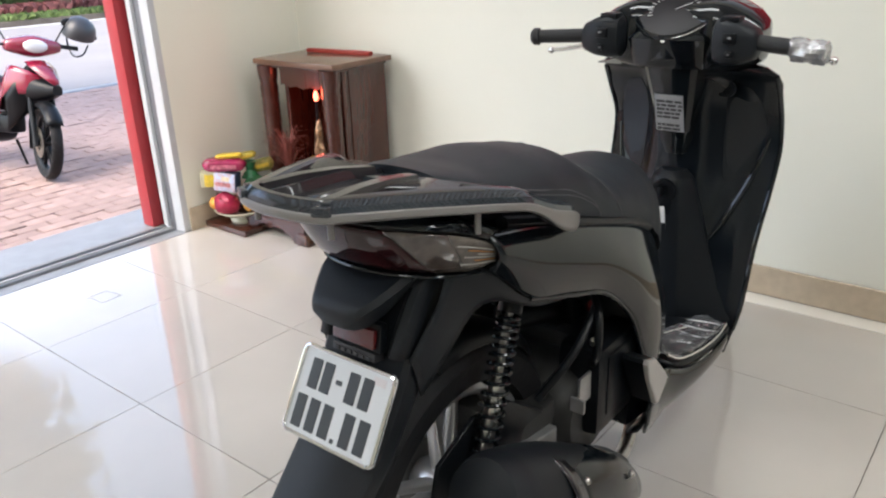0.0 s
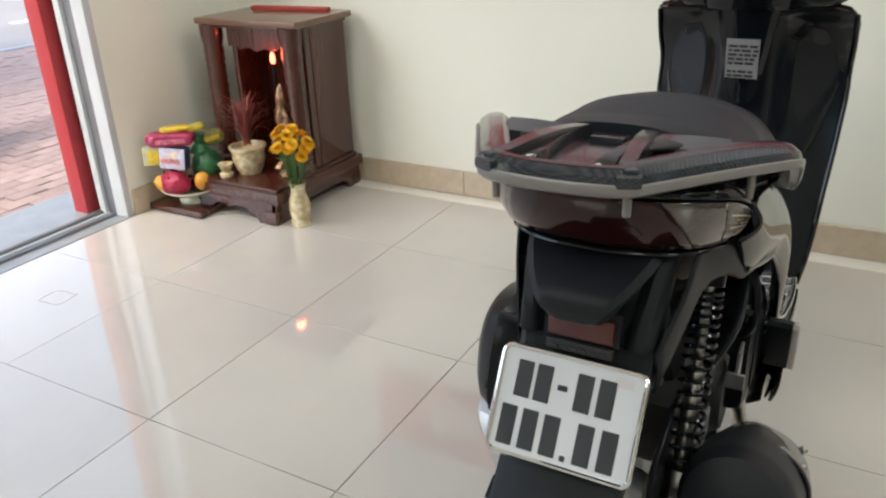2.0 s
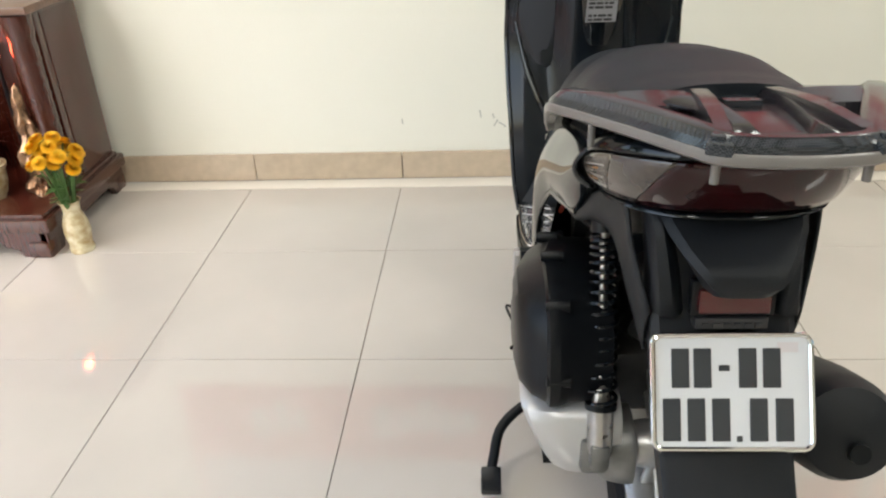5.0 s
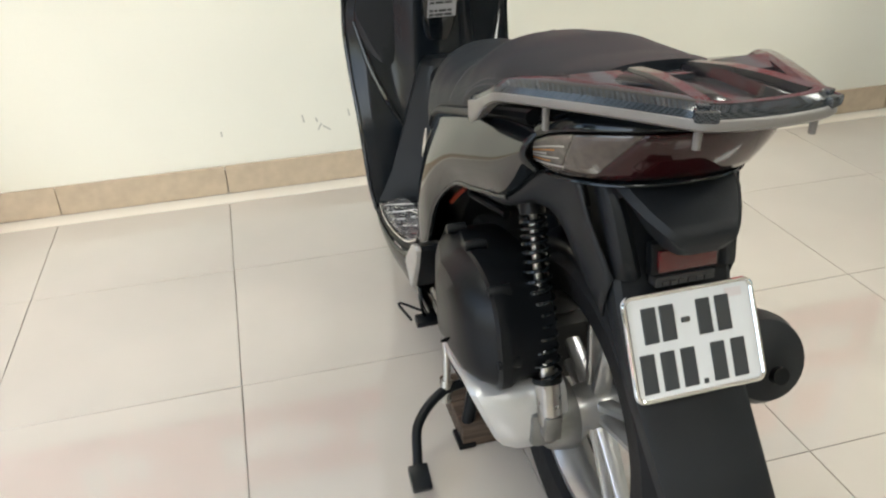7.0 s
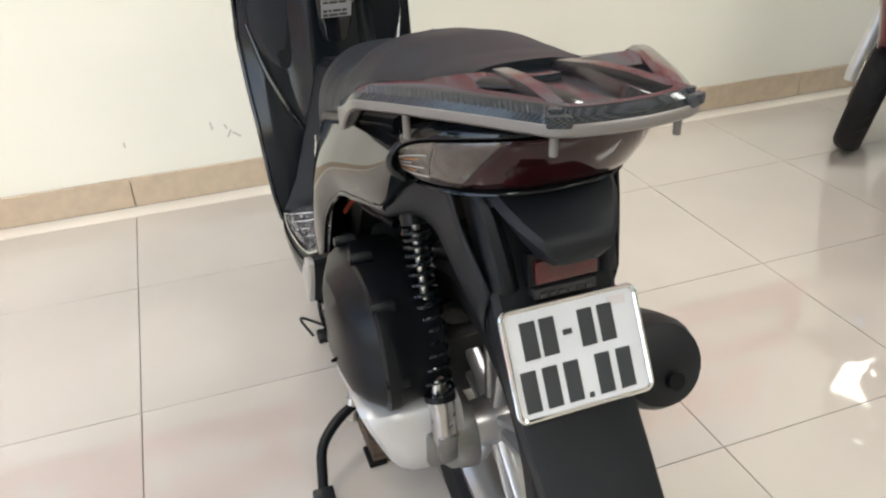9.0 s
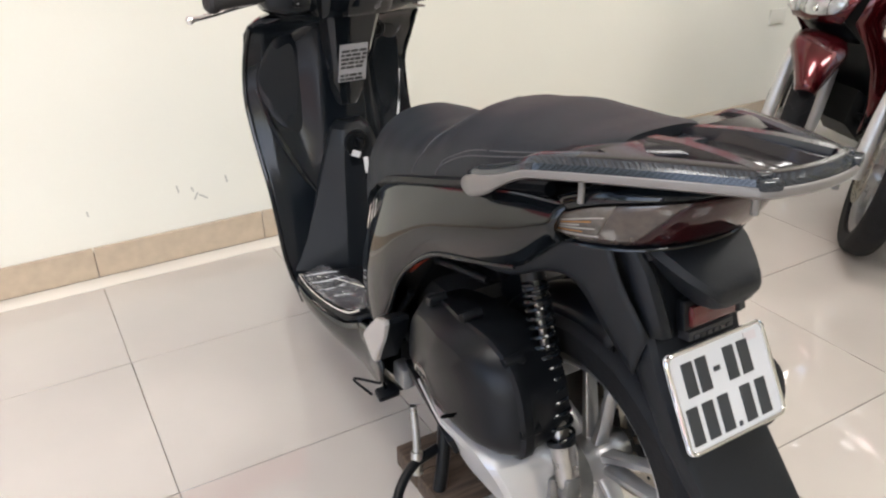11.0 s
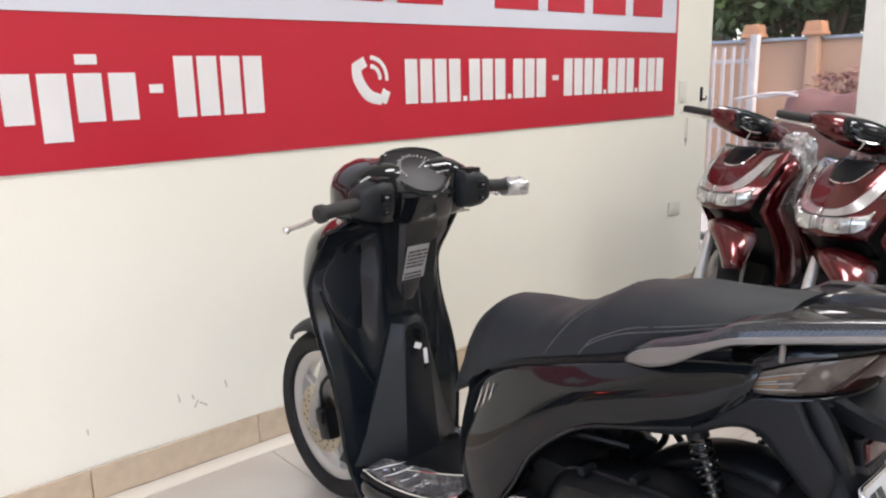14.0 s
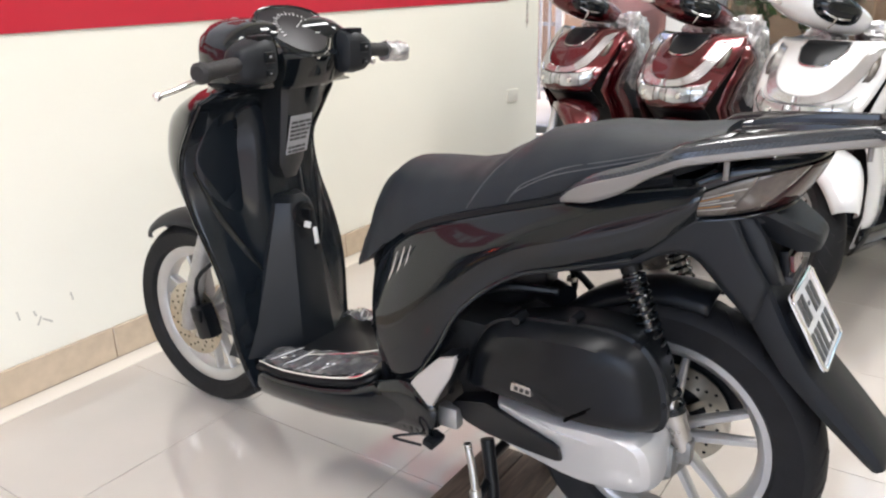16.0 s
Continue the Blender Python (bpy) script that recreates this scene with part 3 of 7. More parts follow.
for hx in (-0.34, 0.2):
    part("handle", tube([(hx, 0.2, 1.40), (hx, 0.45, 1.425), (hx - 0.06, 0.85, 1.36)], 0.016, 8, 8), M_IRON, cart)


def yard_plant(at, height, spread, n, leaf, m, seed, label):
    rng = random.Random(seed)
    p = thing("potted_plant", pose(*at), label, "plant", "plants in the yard")
    part("pot", lathe([(0.0, 0.0), (0.13, 0.0), (0.18, 0.30), (0.165, 0.30), (0.15, 0.26), (0.0, 0.26)], (0, 0, 0), "z", 20), M_TERRA, p)
    stems, leaves = None, bmesh.new()
    for k in range(7):
        a, r = k * 0.9 + rng.uniform(-0.2, 0.2), spread * rng.uniform(0.3, 0.9)
        e = Vector((math.cos(a) * r, math.sin(a) * r, height * rng.uniform(0.82, 1.0)))
        st = tube([(0, 0, 0.24), (e.x * 0.3, e.y * 0.3, height * 0.55), tuple(e)], [0.018, 0.012, 0.005], 6, 8)
        stems = st if stems is None else join(stems, st)
        for _ in range(n):
            c = e + Vector((rng.gauss(0, 0.3), rng.gauss(0, 0.3), rng.gauss(-0.15, 0.4))) * spread * 0.6
            u = Vector((rng.gauss(0, 1), rng.gauss(0, 1), rng.gauss(0, 0.8))).normalized() * leaf
            v = u.cross(Vector((rng.gauss(0, 1), rng.gauss(0, 1), rng.gauss(0, 1)))).normalized() * leaf * 0.35
            leaves.faces.new([leaves.verts.new(q) for q in (c - u, c + v, c + u, c - v)])
    part("stem", stems, M_BARK, p)
    part("foliage", leaves, m, p)
    return p


yard_plant((9.1, 2.28, GZ - 0.08), 1.78, 0.28, 34, 0.04, mat("faded_red_blossom", (0.09, 0.028, 0.026), 0.6, var=0.5, scale=9), 5, "potted shrub with faded red flowers behind the cart")
# Two added shrubs stand in for street trees mirrored in the window.
yard_plant((6.9, 0.50, GZ - 0.08), 1.58, 0.26, 16, 0.075, M_LEAF, 6, "potted shrub with narrow dark green leaves, added for a mirrored tree")
yard_plant((6.9, -0.02, GZ - 0.08), 1.62, 0.26, 60, 0.055, M_LEAF, 7, "potted shrub with dense dark green leaves, added for a mirrored tree")
for ty, tx, th in ((6.6, 13.6, 5.2), (4.6, 14.4, 5.6), (2.6, 13.8, 5.0), (0.6, 14.5, 5.4), (-1.8, 14.0, 5.2)):
    tree((tx, ty, GZ), th, 1.9, int(30 + ty * 10), 9000, leaf=0.12, trunk_h=0.28)
tree((17.6, 5.5, GZ), 8.5, 3.6, 23, 9000, leaf=0.19, trunk_h=0.2)
tree((17.6, 1.0, GZ), 8.0, 3.6, 24, 9000, leaf=0.19, trunk_h=0.2)
for ty, tx, th in ((9.0, 16.5, 6.0), (7.4, 15.6, 5.4), (5.6, 15.4, 4.4), (3.6, 15.6, 4.6), (1.7, 15.4, 4.4), (-0.6, 15.6, 4.8)):
    tree((tx, ty, GZ), th, 2.2, int(70 + ty * 10), 8000, leaf=0.15, trunk_h=0.2)


# ---- wheels, shared by the scooters ----
def wheel(parent, center, R, rim_r, half, spokes, disc_x, hub_half=0.05, twin=0.022, metal=None):
    """A cast wheel: rim with spokes, and the tyre and brake disc as its parts."""
    cx, cy, cz = center
    metal = metal or M_ALLOY
    hw = half * 0.62
    rim = lathe([(rim_r + 0.010, -hw), (rim_r + 0.010, -hw + 0.006), (rim_r - 0.004, -hw + 0.012), (rim_r - 0.016, -hw * 0.45), (rim_r - 0.016, hw * 0.45), (rim_r - 0.004, hw - 0.012),
                 (rim_r + 0.010, hw - 0.006), (rim_r + 0.010, hw), (rim_r - 0.006, hw), (rim_r - 0.022, hw * 0.6), (rim_r - 0.026, 0), (rim_r - 0.022, -hw * 0.6), (rim_r - 0.006, -hw)], axis="x", seg=56, closed=True)
    hub = lathe([(0.012, -hub_half), (0.032, -hub_half), (0.038, -hub_half + 0.012), (0.045, 0), (0.038, hub_half - 0.012), (0.032, hub_half), (0.012, hub_half)], axis="x", seg=28, closed=True)
    bms, arms = [rim, hub], []
    for k in range(spokes):
        a0 = 2 * math.pi * k / spokes + 0.3
        for s in (-1, 1):
            rings = []
            for i, r in enumerate((0.034, 0.075, 0.13, rim_r - 0.019)):
                off = s * (0.010 + twin * i / 3)
                w = 0.0095 - 0.001 * i
                dep = 0.017 - 0.002 * i
                ring = []
                for u, v in ((-1, -0.7), (-0.6, -1), (0.6, -1), (1, -0.7), (1, 0.7), (0.6, 1), (-0.6, 1), (-1, 0.7)):
                    t = off + u * w
                    ring.append((v * dep, r * math.cos(a0) - t * math.sin(a0), r * math.sin(a0) + t * math.cos(a0)))
                rings.append(ring)
            arms.append(loft(rings))
    w = part("wheel", join(*bms), metal, parent, at=pose(cx, cy, cz))
    for a in arms:
        part("spoke", a, metal, w)
    prof = [(rim_r + 0.004, -hw + 0.004), (rim_r + 0.016, -half * 0.86)]
    for k in range(13):
        a = -72 + 12 * k
        prof.append((R - half * 0.72 * (1 - math.cos(radians(a))), half * math.sin(radians(a)) / math.sin(radians(72))))
    prof += [(rim_r + 0.016, half * 0.86), (rim_r + 0.004, hw - 0.004)]
    tyre = lathe(prof, axis="x", seg=72, closed=True)
    grooves = []
    for k in range(30):
        a = 2 * math.pi * k / 30
        for s in (-1, 1):
            pts = []
            for i in range(4):
                ph = radians(8 + 13 * i)
                rr = R - half * 0.72 * (1 - math.cos(ph)) - 0.0012
                aa = a + (0.05 if s > 0 else 0) + 0.045 * i
                pts.append((s * half * math.sin(ph) / math.sin(radians(72)), rr * math.cos(aa), rr * math.sin(aa)))
            grooves.append(slot(tube(pts, 0.0026, 5), 1))
    part("tyre", join(tyre, *grooves), [M_RUBBER, M_FRAME], w)
    if disc_x is not None:
        disc = lathe([(0.062, -0.002), (0.11, -0.002), (0.11, 0.002), (0.062, 0.002)], (disc_x, 0, 0), "x", 48, closed=True)
        dots = []
        for k in range(36):
            a, r = 2 * math.pi * k / 36, (0.076, 0.086, 0.098)[k % 3]
            d = lathe([(0.0, -0.0026), (0.0038, -0.0026), (0.0038, 0.0026), (0.0, 0.0026)], (disc_x, r * math.cos(a), r * math.sin(a)), "x", 8)
            dots.append(slot(d, 1))
        carrier = []
        for k in range(5):
            a = 2 * math.pi * k / 5
            carrier.append(box(disc_x, 0.05 * math.cos(a), 0.05 * math.sin(a), 0.005, 0.05, 0.014, 0.001, rot=(math.degrees(a), 0, 0), seg=1))
        part("brake_disc", join(disc, *carrier, *dots), [M_DISC, M_FRAME], w)
    return w


def wedge(bm):
    """Draws the outer side of the drive covers in towards their front."""
    for v in bm.verts:
        if v.co.x < -0.13 and v.co.y > -0.52:
            v.co.x += min(1.0, (-0.13 - v.co.x) / 0.08) * 0.24 * (v.co.y + 0.52)
    return bm


def taper(bm):
    """Draw the drive cover's lower edge in under the machine."""
    for v in bm.verts:
        if v.co.x < -0.09:
            v.co.x = -0.09 + (v.co.x + 0.09) * (1 - 0.42 * min(1.0, max(0.0, (0.415 - v.co.z) / 0.15)))
    return bm


def spring_damper(parent, x, top, bottom):
    """A rear damper with a coil spring; top and bottom are (y, z)."""
    a, b = Vector((x, *top)), Vector((x * 1.05, *bottom))
    d = (b - a).normalized()
    L = (b - a).length
    u = d.orthogonal().normalized()
    v = d.cross(u)
    body = tube([a, a + d * L * 0.36, a + d * L * 0.37, a + d * L * 0.80], [0.007, 0.007, 0.0135, 0.0135], 14)
    dam = part("damper", body, M_STEEL, parent)
    n, turns = 340, 16
    pts = []
    for i in range(n + 1):
        t = i / n
        s = t ** 1.35
        ang = 2 * math.pi * turns * t
        pts.append(a + d * (L * (0.05 + 0.71 * s)) + (u * math.cos(ang) + v * math.sin(ang)) * (0.0185 + 0.0045 * t))
    part("spring", tube(pts, 0.0034, 7), M_GLOSS, dam, "black coil spring")
    part("spring_seat", tube([a + d * L * 0.765, a + d * L * 0.79], 0.0245, 18), M_DARK, dam)
    part("spring_seat", tube([a - d * 0.008, a + d * 0.012], 0.0205, 18), M_DARK, dam)
    part("lower_mount", join(tube([a + d * L * 0.79, a + d * L * 0.80, a + d * L * 0.97, a + d * L], [0.022, 0.0205, 0.0195, 0.015], 16)), M_STEEL, dam, "bare steel damper foot")
    return dam


def seat_point(y, u, rows):
    """A point of a seat's skin: rows of (y, half width, low z, high z); u runs from one lower edge (-1) to the other (1)."""
    rows = sorted(rows)
    y = min(max(y, rows[0][0]), rows[-1][0])
    for p, q in zip(rows, rows[1:]):
        if p[0] <= y <= q[0]:
            t = (y - p[0]) / (q[0] - p[0])
            t = t * t * (3 - 2 * t) * 0.5 + t * 0.5
            w, lo, hi = (p[k] + (q[k] - p[k]) * t for k in (1, 2, 3))
            break
    a = u * math.pi / 2
    x = w * math.copysign(abs(math.sin(a)) ** 0.84, u) * (1.0 + 0.05 * math.cos(a))
    return Vector((x, y, lo + (hi - lo) * abs(math.cos(a)) ** 0.84))


SEAT = [(0.066, 0.053, 0.568, 0.578), (0.050, 0.092, 0.576, 0.625), (0.012, 0.112, 0.603, 0.705), (-0.025, 0.127, 0.630, 0.800), (-0.07, 0.139, 0.666, 0.831), (-0.13, 0.147, 0.704, 0.835),
        (-0.20, 0.150, 0.737, 0.836), (-0.28, 0.151, 0.765, 0.851), (-0.34, 0.151, 0.785, 0.886), (-0.41, 0.151, 0.810, 0.924), (-0.53, 0.150, 0.850, 0.944), (-0.64, 0.136, 0.893, 0.945),
        (-0.70, 0.113, 0.921, 0.951), (-0.735, 0.074, 0.940, 0.956)]


def seat_mesh(rows, ny=60, nu=28):
    ys = [rows[0][0] + (rows[-1][0] - rows[0][0]) * i / ny for i in range(ny + 1)]
    return loft([[seat_point(y, -1 + 2 * k / nu, rows) for k in range(nu + 1)] for y in ys])


def ring_yz(x, yc, hy, zc, hz, n=20, p=0.75):
    return [(x, yc + hy * math.copysign(abs(math.cos(a)) ** p, math.cos(a)), zc + hz * math.copysign(abs(math.sin(a)) ** p, math.sin(a))) for a in (2 * math.pi * k / n for k in range(n))]


def ring_xz(y, hx, z0, z1, n=20, p=0.7, xc=0.0):
    zc, hz = (z0 + z1) / 2, (z1 - z0) / 2
    return [(xc + hx * math.copysign(abs(math.cos(a)) ** p, math.cos(a)), y, zc + hz * math.copysign(abs(math.sin(a)) ** p, math.sin(a))) for a in (2 * math.pi * k / n for k in range(n))]


def lerp_rows(rows, z):
    rows = sorted(rows)
    z = min(max(z, rows[0][0]), rows[-1][0])
    for p, q in zip(rows, rows[1:]):
        if p[0] <= z <= q[0]:
            t = (z - p[0]) / (q[0] - p[0])
            return [a + (b - a) * t for a, b in zip(p[1:], q[1:])]


# ---- the black scooter, on its centre stand ----
# leg shield: height, half width, edge y, nose y, tunnel y, recess y
SHIELD = [(0.20, 0.183, 0.340, 0.390, 0.330, 0.334), (0.31, 0.206, 0.362, 0.410, 0.322, 0.346), (0.42, 0.216, 0.370, 0.418, 0.322, 0.350), (0.51, 0.220, 0.384, 0.432, 0.322, 0.360), (0.60, 0.226, 0.418, 0.47, 0.326, 0.384),
          (0.69, 0.229, 0.457, 0.56, 0.338, 0.410), (0.77, 0.231, 0.472, 0.66, 0.342, 0.424), (0.83, 0.227, 0.458, 0.68, 0.340, 0.424), (0.89, 0.230, 0.417, 0.66, 0.335, 0.402), (0.935, 0.229, 0.391, 0.58, 0.320, 0.372), (0.965, 0.208, 0.340, 0.50, 0.300, 0.328)]


def shield_inner(x, z):
    w, ye, yn, yc, yr = shield_row(z)
    u = min(abs(x) / w, 1.0)
    stops = [(0.0, yc + 0.018), (0.25, yc + 0.024), (0.56, yr), (0.80, yr + (ye - yr) * 0.30), (0.94, yr + (ye - yr) * 0.75), (1.0, ye)]
    for (a, ya), (b, yb) in zip(stops, stops[1:]):
        if u <= b + 1e-9:
            t = (u - a) / (b - a)
            t = t * t * (3 - 2 * t) * 0.7 + t * 0.3
            return ya + (yb - ya) * t
    return ye


def shield_row(z):
    """The leg shield's half width, edge, nose, tunnel and recess at a height, smoothly between the rows."""
    zs = [r[0] for r in SHIELD]
    z = min(max(z, zs[0]), zs[-1])
    k = min(max(i for i in range(len(zs)) if zs[i] <= z + 1e-9), len(zs) - 2)
    u = (z - zs[k]) / (zs[k + 1] - zs[k])
    out = []
    for c in range(1, 6):
        b, d = SHIELD[k][c], SHIELD[k + 1][c]
        h = zs[k + 1] - zs[k]
        s0 = (d - SHIELD[k - 1][c]) / (zs[k + 1] - zs[k - 1]) * h if k else d - b
        s1 = (SHIELD[k + 2][c] - b) / (zs[k + 2] - zs[k]) * h if k + 2 < len(zs) else d - b
        out.append(b * (1 + 2 * u) * (1 - u) ** 2 + s0 * u * (1 - u) ** 2 + d * u * u * (3 - 2 * u) + s1 * u * u * (u - 1))
    return out


def rounded_plate(w, h, r):
    """A rectangle's outline with round corners."""
    return [(cx * (w - r) + r * math.cos(a), cy * (h - r) + r * math.sin(a)) for cx, cy, a0 in ((1, 1, 0), (-1, 1, 90), (-1, -1, 180), (1, -1, 270)) for a in (radians(a0 + 15 * k) for k in range(7))]


def black_scooter():
    s = thing("motor_scooter", pose(1.231, 0, 0, 0, 0, 0.43), "glossy black scooter with a carbon-look rear rack on its stand", "motor scooter")
    # wheels and suspension
    wheel(s, (0, 0.707, 0.279), 0.279, 0.2032, 0.05, 6, -0.062)
    wheel(s, (0, -0.662, 0.326), 0.299, 0.2032, 0.06, 5, 0.075, hub_half=0.06)
    for k in (-1, 1):
        part("fork_leg", tube([(k * 0.085, 0.707, 0.262), (k * 0.085, 0.702, 0.292), (k * 0.08, 0.617, 0.50), (k * 0.075, 0.51, 0.74)], [0.021, 0.026, 0.0235, 0.018], 14, 10), M_CAST, s)
    part("axle", tube([(-0.105, 0.707, 0.279), (0.105, 0.707, 0.279)], 0.011, 10), M_STEEL, s)
    part("brake_caliper", join(box(-0.092, 0.622, 0.302, 0.045, 0.06, 0.10, 0.012, rot=(-18, 0, 0)), box(-0.112, 0.627, 0.327, 0.02, 0.035, 0.04, 0.006), tube([(-0.10, 0.637, 0.345), (-0.12, 0.595, 0.45), (-0.08, 0.47, 0.56), (-0.05, 0.45, 0.66)], 0.006, 8, 12)), M_DARK, s)
    fend = []
    for k in range(15):
        a = radians(50 + 86 * k / 14)
        edge = 1 - abs(k / 7 - 1) ** 3 * 0.25
        ring = []
        for i in range(9):
            b = radians(-78 + 19.5 * i)
            ring.append((0.070 * edge * math.sin(b), 0.705 + (0.272 + 0.046 * math.cos(b)) * math.cos(a), 0.281 + (0.272 + 0.046 * math.cos(b)) * math.sin(a)))
        fend.append(ring)
    tip = [(x * 0.66, y + 0.014 - abs(x) * 0.1, z - 0.008) for x, y, z in fend[0]]
    part("front_mudguard", loft([tip, *fend], closed=False), M_MATT, s, solid=0.004)
    spring_damper(s, -0.112, (-0.604, 0.706), (-0.732, 0.366))
    spring_damper(s, 0.112, (-0.604, 0.706), (-0.732, 0.366))

    # leg shield: outer cover, inner cover, details
    zs = [0.20 + (0.965 - 0.20) * i / 34 for i in range(35)]
    outer, inner, rim_l = [], [], []
    for z in zs:
        w, ye, yn, yc, yr = shield_row(z)
        outer.append([(w * math.sin(a), ye + (yn - ye) * abs(math.cos(a)) ** 1.5, z) for a in (radians(-90 + 180 * k / 24) for k in range(25))])
        inner.append([(w * (-1 + 2 * k / 40), shield_inner(w * (-1 + 2 * k / 40), z), z) for k in range(41)])
        rim_l.append((w - 0.002, ye - 0.002, z))
    part("front_cover", loft(outer, closed=False), M_GLOSS, s, solid=0.004)
    part("inner_cover", loft(inner, closed=False), M_SEMI, s, "smooth black inner leg shield", solid=0.004, sharp=60)
    part("top_cover", loft([[(x, y, 0.965) for x, y, z in outer[-1]], [(x * 0.6, y * 0.75 + 0.09, 0.985) for x, y, z in outer[-1]], [(x * 0.6, 0.27, 0.985) for x, y, z in outer[-1]], [(x, min(y, 0.30), 0.962) for x, y, z in outer[-1]]], closed=False), M_GLOSS, s, solid=0.004)
    for k in (-1, 1):
        part("edge_trim", tube([(k * x, y, z) for x, y, z in rim_l[3:-1:3]], 0.0065, 8, 26), M_GLOSS, s)
        # pocket lid and a crease on each side of the tunnel
        lid = [(0.122, 0.915), (0.165, 0.905), (0.196, 0.84), (0.200, 0.76), (0.165, 0.69), (0.118, 0.665), (0.106, 0.74), (0.106, 0.87)]
        lid = smooth_outline(lid, 40)
        cx, cz = sum(q[0] for q in lid) / 40, sum(q[1] for q in lid) / 40
        rings = []
        for f, lift in ((1.0, 0.001), (0.99, 0.004), (0.95, 0.0055), (0.5, 0.006), (0.02, 0.006)):
            rings.append([(k * (cx + (x - cx) * f), shield_inner(cx + (x - cx) * f, cz + (z - cz) * f) - lift, cz + (z - cz) * f) for x, z in lid])
        part("pocket_lid", loft(rings), M_SEMI, s)
        cr = [(0.205, 0.775), (0.175, 0.66), (0.135, 0.565), (0.105, 0.51)]
        part("crease", tube([(k * x, shield_inner(x, z) - 0.001, z) for x, z in cr], [0.004, 0.009, 0.009, 0.004], 8, 14), M_GLOSS, s)
    # steering column cover with the warning label
    col = [(1.050, 0.084, 0.236), (1.036, 0.094, 0.218), (0.975, 0.088, 0.240), (0.966, 0.086, 0.248), (0.964, 0.068, 0.264), (0.90, 0.057, 0.284), (0.83, 0.046, 0.304), (0.77, 0.038, 0.322), (0.735, 0.026, 0.336)]
    part("column_cover", loft([[(-w, 0.41, z), (-w, y + 0.012, z), (-w * 0.8, y, z), (-w * 0.3, y - 0.004, z), (w * 0.3, y - 0.004, z), (w * 0.8, y, z), (w, y + 0.012, z), (w, 0.41, z)] for z, w, y in col]), M_GLOSS, s, sharp=30)
    lab = part("warning_label", box(-0.002, 0.2935, 0.848, 0.074, 0.0015, 0.100, rot=(16.2, 0, 0)), M_LABEL, s, "pale sticker with dark lines of small print")
    rng = random.Random(5)
    lines = []
    for r in range(9):
        z, x = 0.889 - 0.0104 * r, -0.034
        while x < 0.024:
            ln = rng.uniform(0.008, 0.022)
            if r != 0 and r != 6:
                lines.append(box(x + ln / 2, 0.2924 + (z - 0.848) * -0.29, z, min(ln, 0.030 - x), 0.0012, 0.0062, rot=(16.2, 0, 0)))
            x += ln + 0.003
    part("small_print", join(*lines), M_INK2, lab)
    sy = shield_inner(0.105, 0.905)
    part("socket_ring", lathe([(0.016, -0.008), (0.023, -0.008), (0.024, 0.006), (0.016, 0.006)], (0.105, sy, 0.905), "y", 28, closed=True), M_MATT, s)
    part("socket_cap", lathe([(0.0, -0.004), (0.016, -0.004), (0.016, 0.004), (0.0, 0.004)], (0.105, sy, 0.905), "y", 24), M_DARK, s)
    # satin tunnel cover with the lock, key and tag
    tun = [(0.292, 0.192, 0.356, 0.062, 0.278), (0.38, 0.146, 0.350, 0.056, 0.284), (0.48, 0.114, 0.345, 0.050, 0.290), (0.58, 0.084, 0.342, 0.044, 0.297), (0.645, 0.064, 0.342, 0.038, 0.302), (0.675, 0.052, 0.345, 0.029, 0.308), (0.692, 0.034, 0.350, 0.015, 0.320)]
    part("tunnel_cover", loft([[(-wo - 0.002, yo + 0.06, z), (-wo, yo, z), (-wi - 0.008, yi + 0.008, z), (-wi, yi + 0.001, z), (-wi + 0.01, yi - 0.002, z), (wi - 0.01, yi - 0.002, z), (wi, yi + 0.001, z), (wi + 0.008, yi + 0.008, z), (wo, yo, z), (wo + 0.002, yo + 0.06, z)] for z, wo, yo, wi, yi in tun]), M_MAT, s, "satin black tunnel cover with flat faces", sharp=24)
    part("lock_surround", join(lathe([(0.020, -0.005), (0.032, -0.005), (0.034, 0.006), (0.020, 0.006)], (-0.004, 0.299, 0.640), "y", 28, closed=True), box(-0.004, 0.301, 0.600, 0.05, 0.012, 0.05, 0.006)), M_DARK, s)
    key = part("key", join(box(-0.004, 0.285, 0.645, 0.012, 0.03, 0.026, 0.004), tube([(-0.004, 0.276, 0.633), (-0.012, 0.273, 0.620), (-0.004, 0.273, 0.607), (0.002, 0.275, 0.622), (-0.004, 0.276, 0.633)], 0.0012, 6, 20)), M_DARK, s)
    part("paper_tag", box(-0.020, 0.271, 0.622, 0.024, 0.0016, 0.016, rot=(0, 25, 0)), M_LETTER, key, "white paper tag")
    part("key_tag", box(0.008, 0.272, 0.585, 0.013, 0.004, 0.046, 0.002, rot=(0, -6, 0)), M_LETTER, key, "white plastic key tag")
    part("key_fob", box(0.010, 0.273, 0.556, 0.016, 0.008, 0.016, 0.002), M_DARK, key)

    # handlebar
    for k in (-1, 1):
        dy = -0.004 * k
        pod = [ring_yz(k * x, yc + dy, hy, zc, hz, 26, 0.6) for x, yc, hy, zc, hz in ((0.000, 0.370, 0.100, 1.036, 0.084), (0.045, 0.368, 0.104, 1.036, 0.086), (0.090, 0.358, 0.106, 1.038, 0.088), (0.130, 0.350, 0.098, 1.038, 0.080), (0.170, 0.344, 0.080, 1.034, 0.066), (0.198, 0.336, 0.054, 1.030, 0.048), (0.208, 0.306, 0.042, 1.028, 0.034))]
        part("handlebar_cover", loft(pod), M_GLOSS, s, sharp=50)
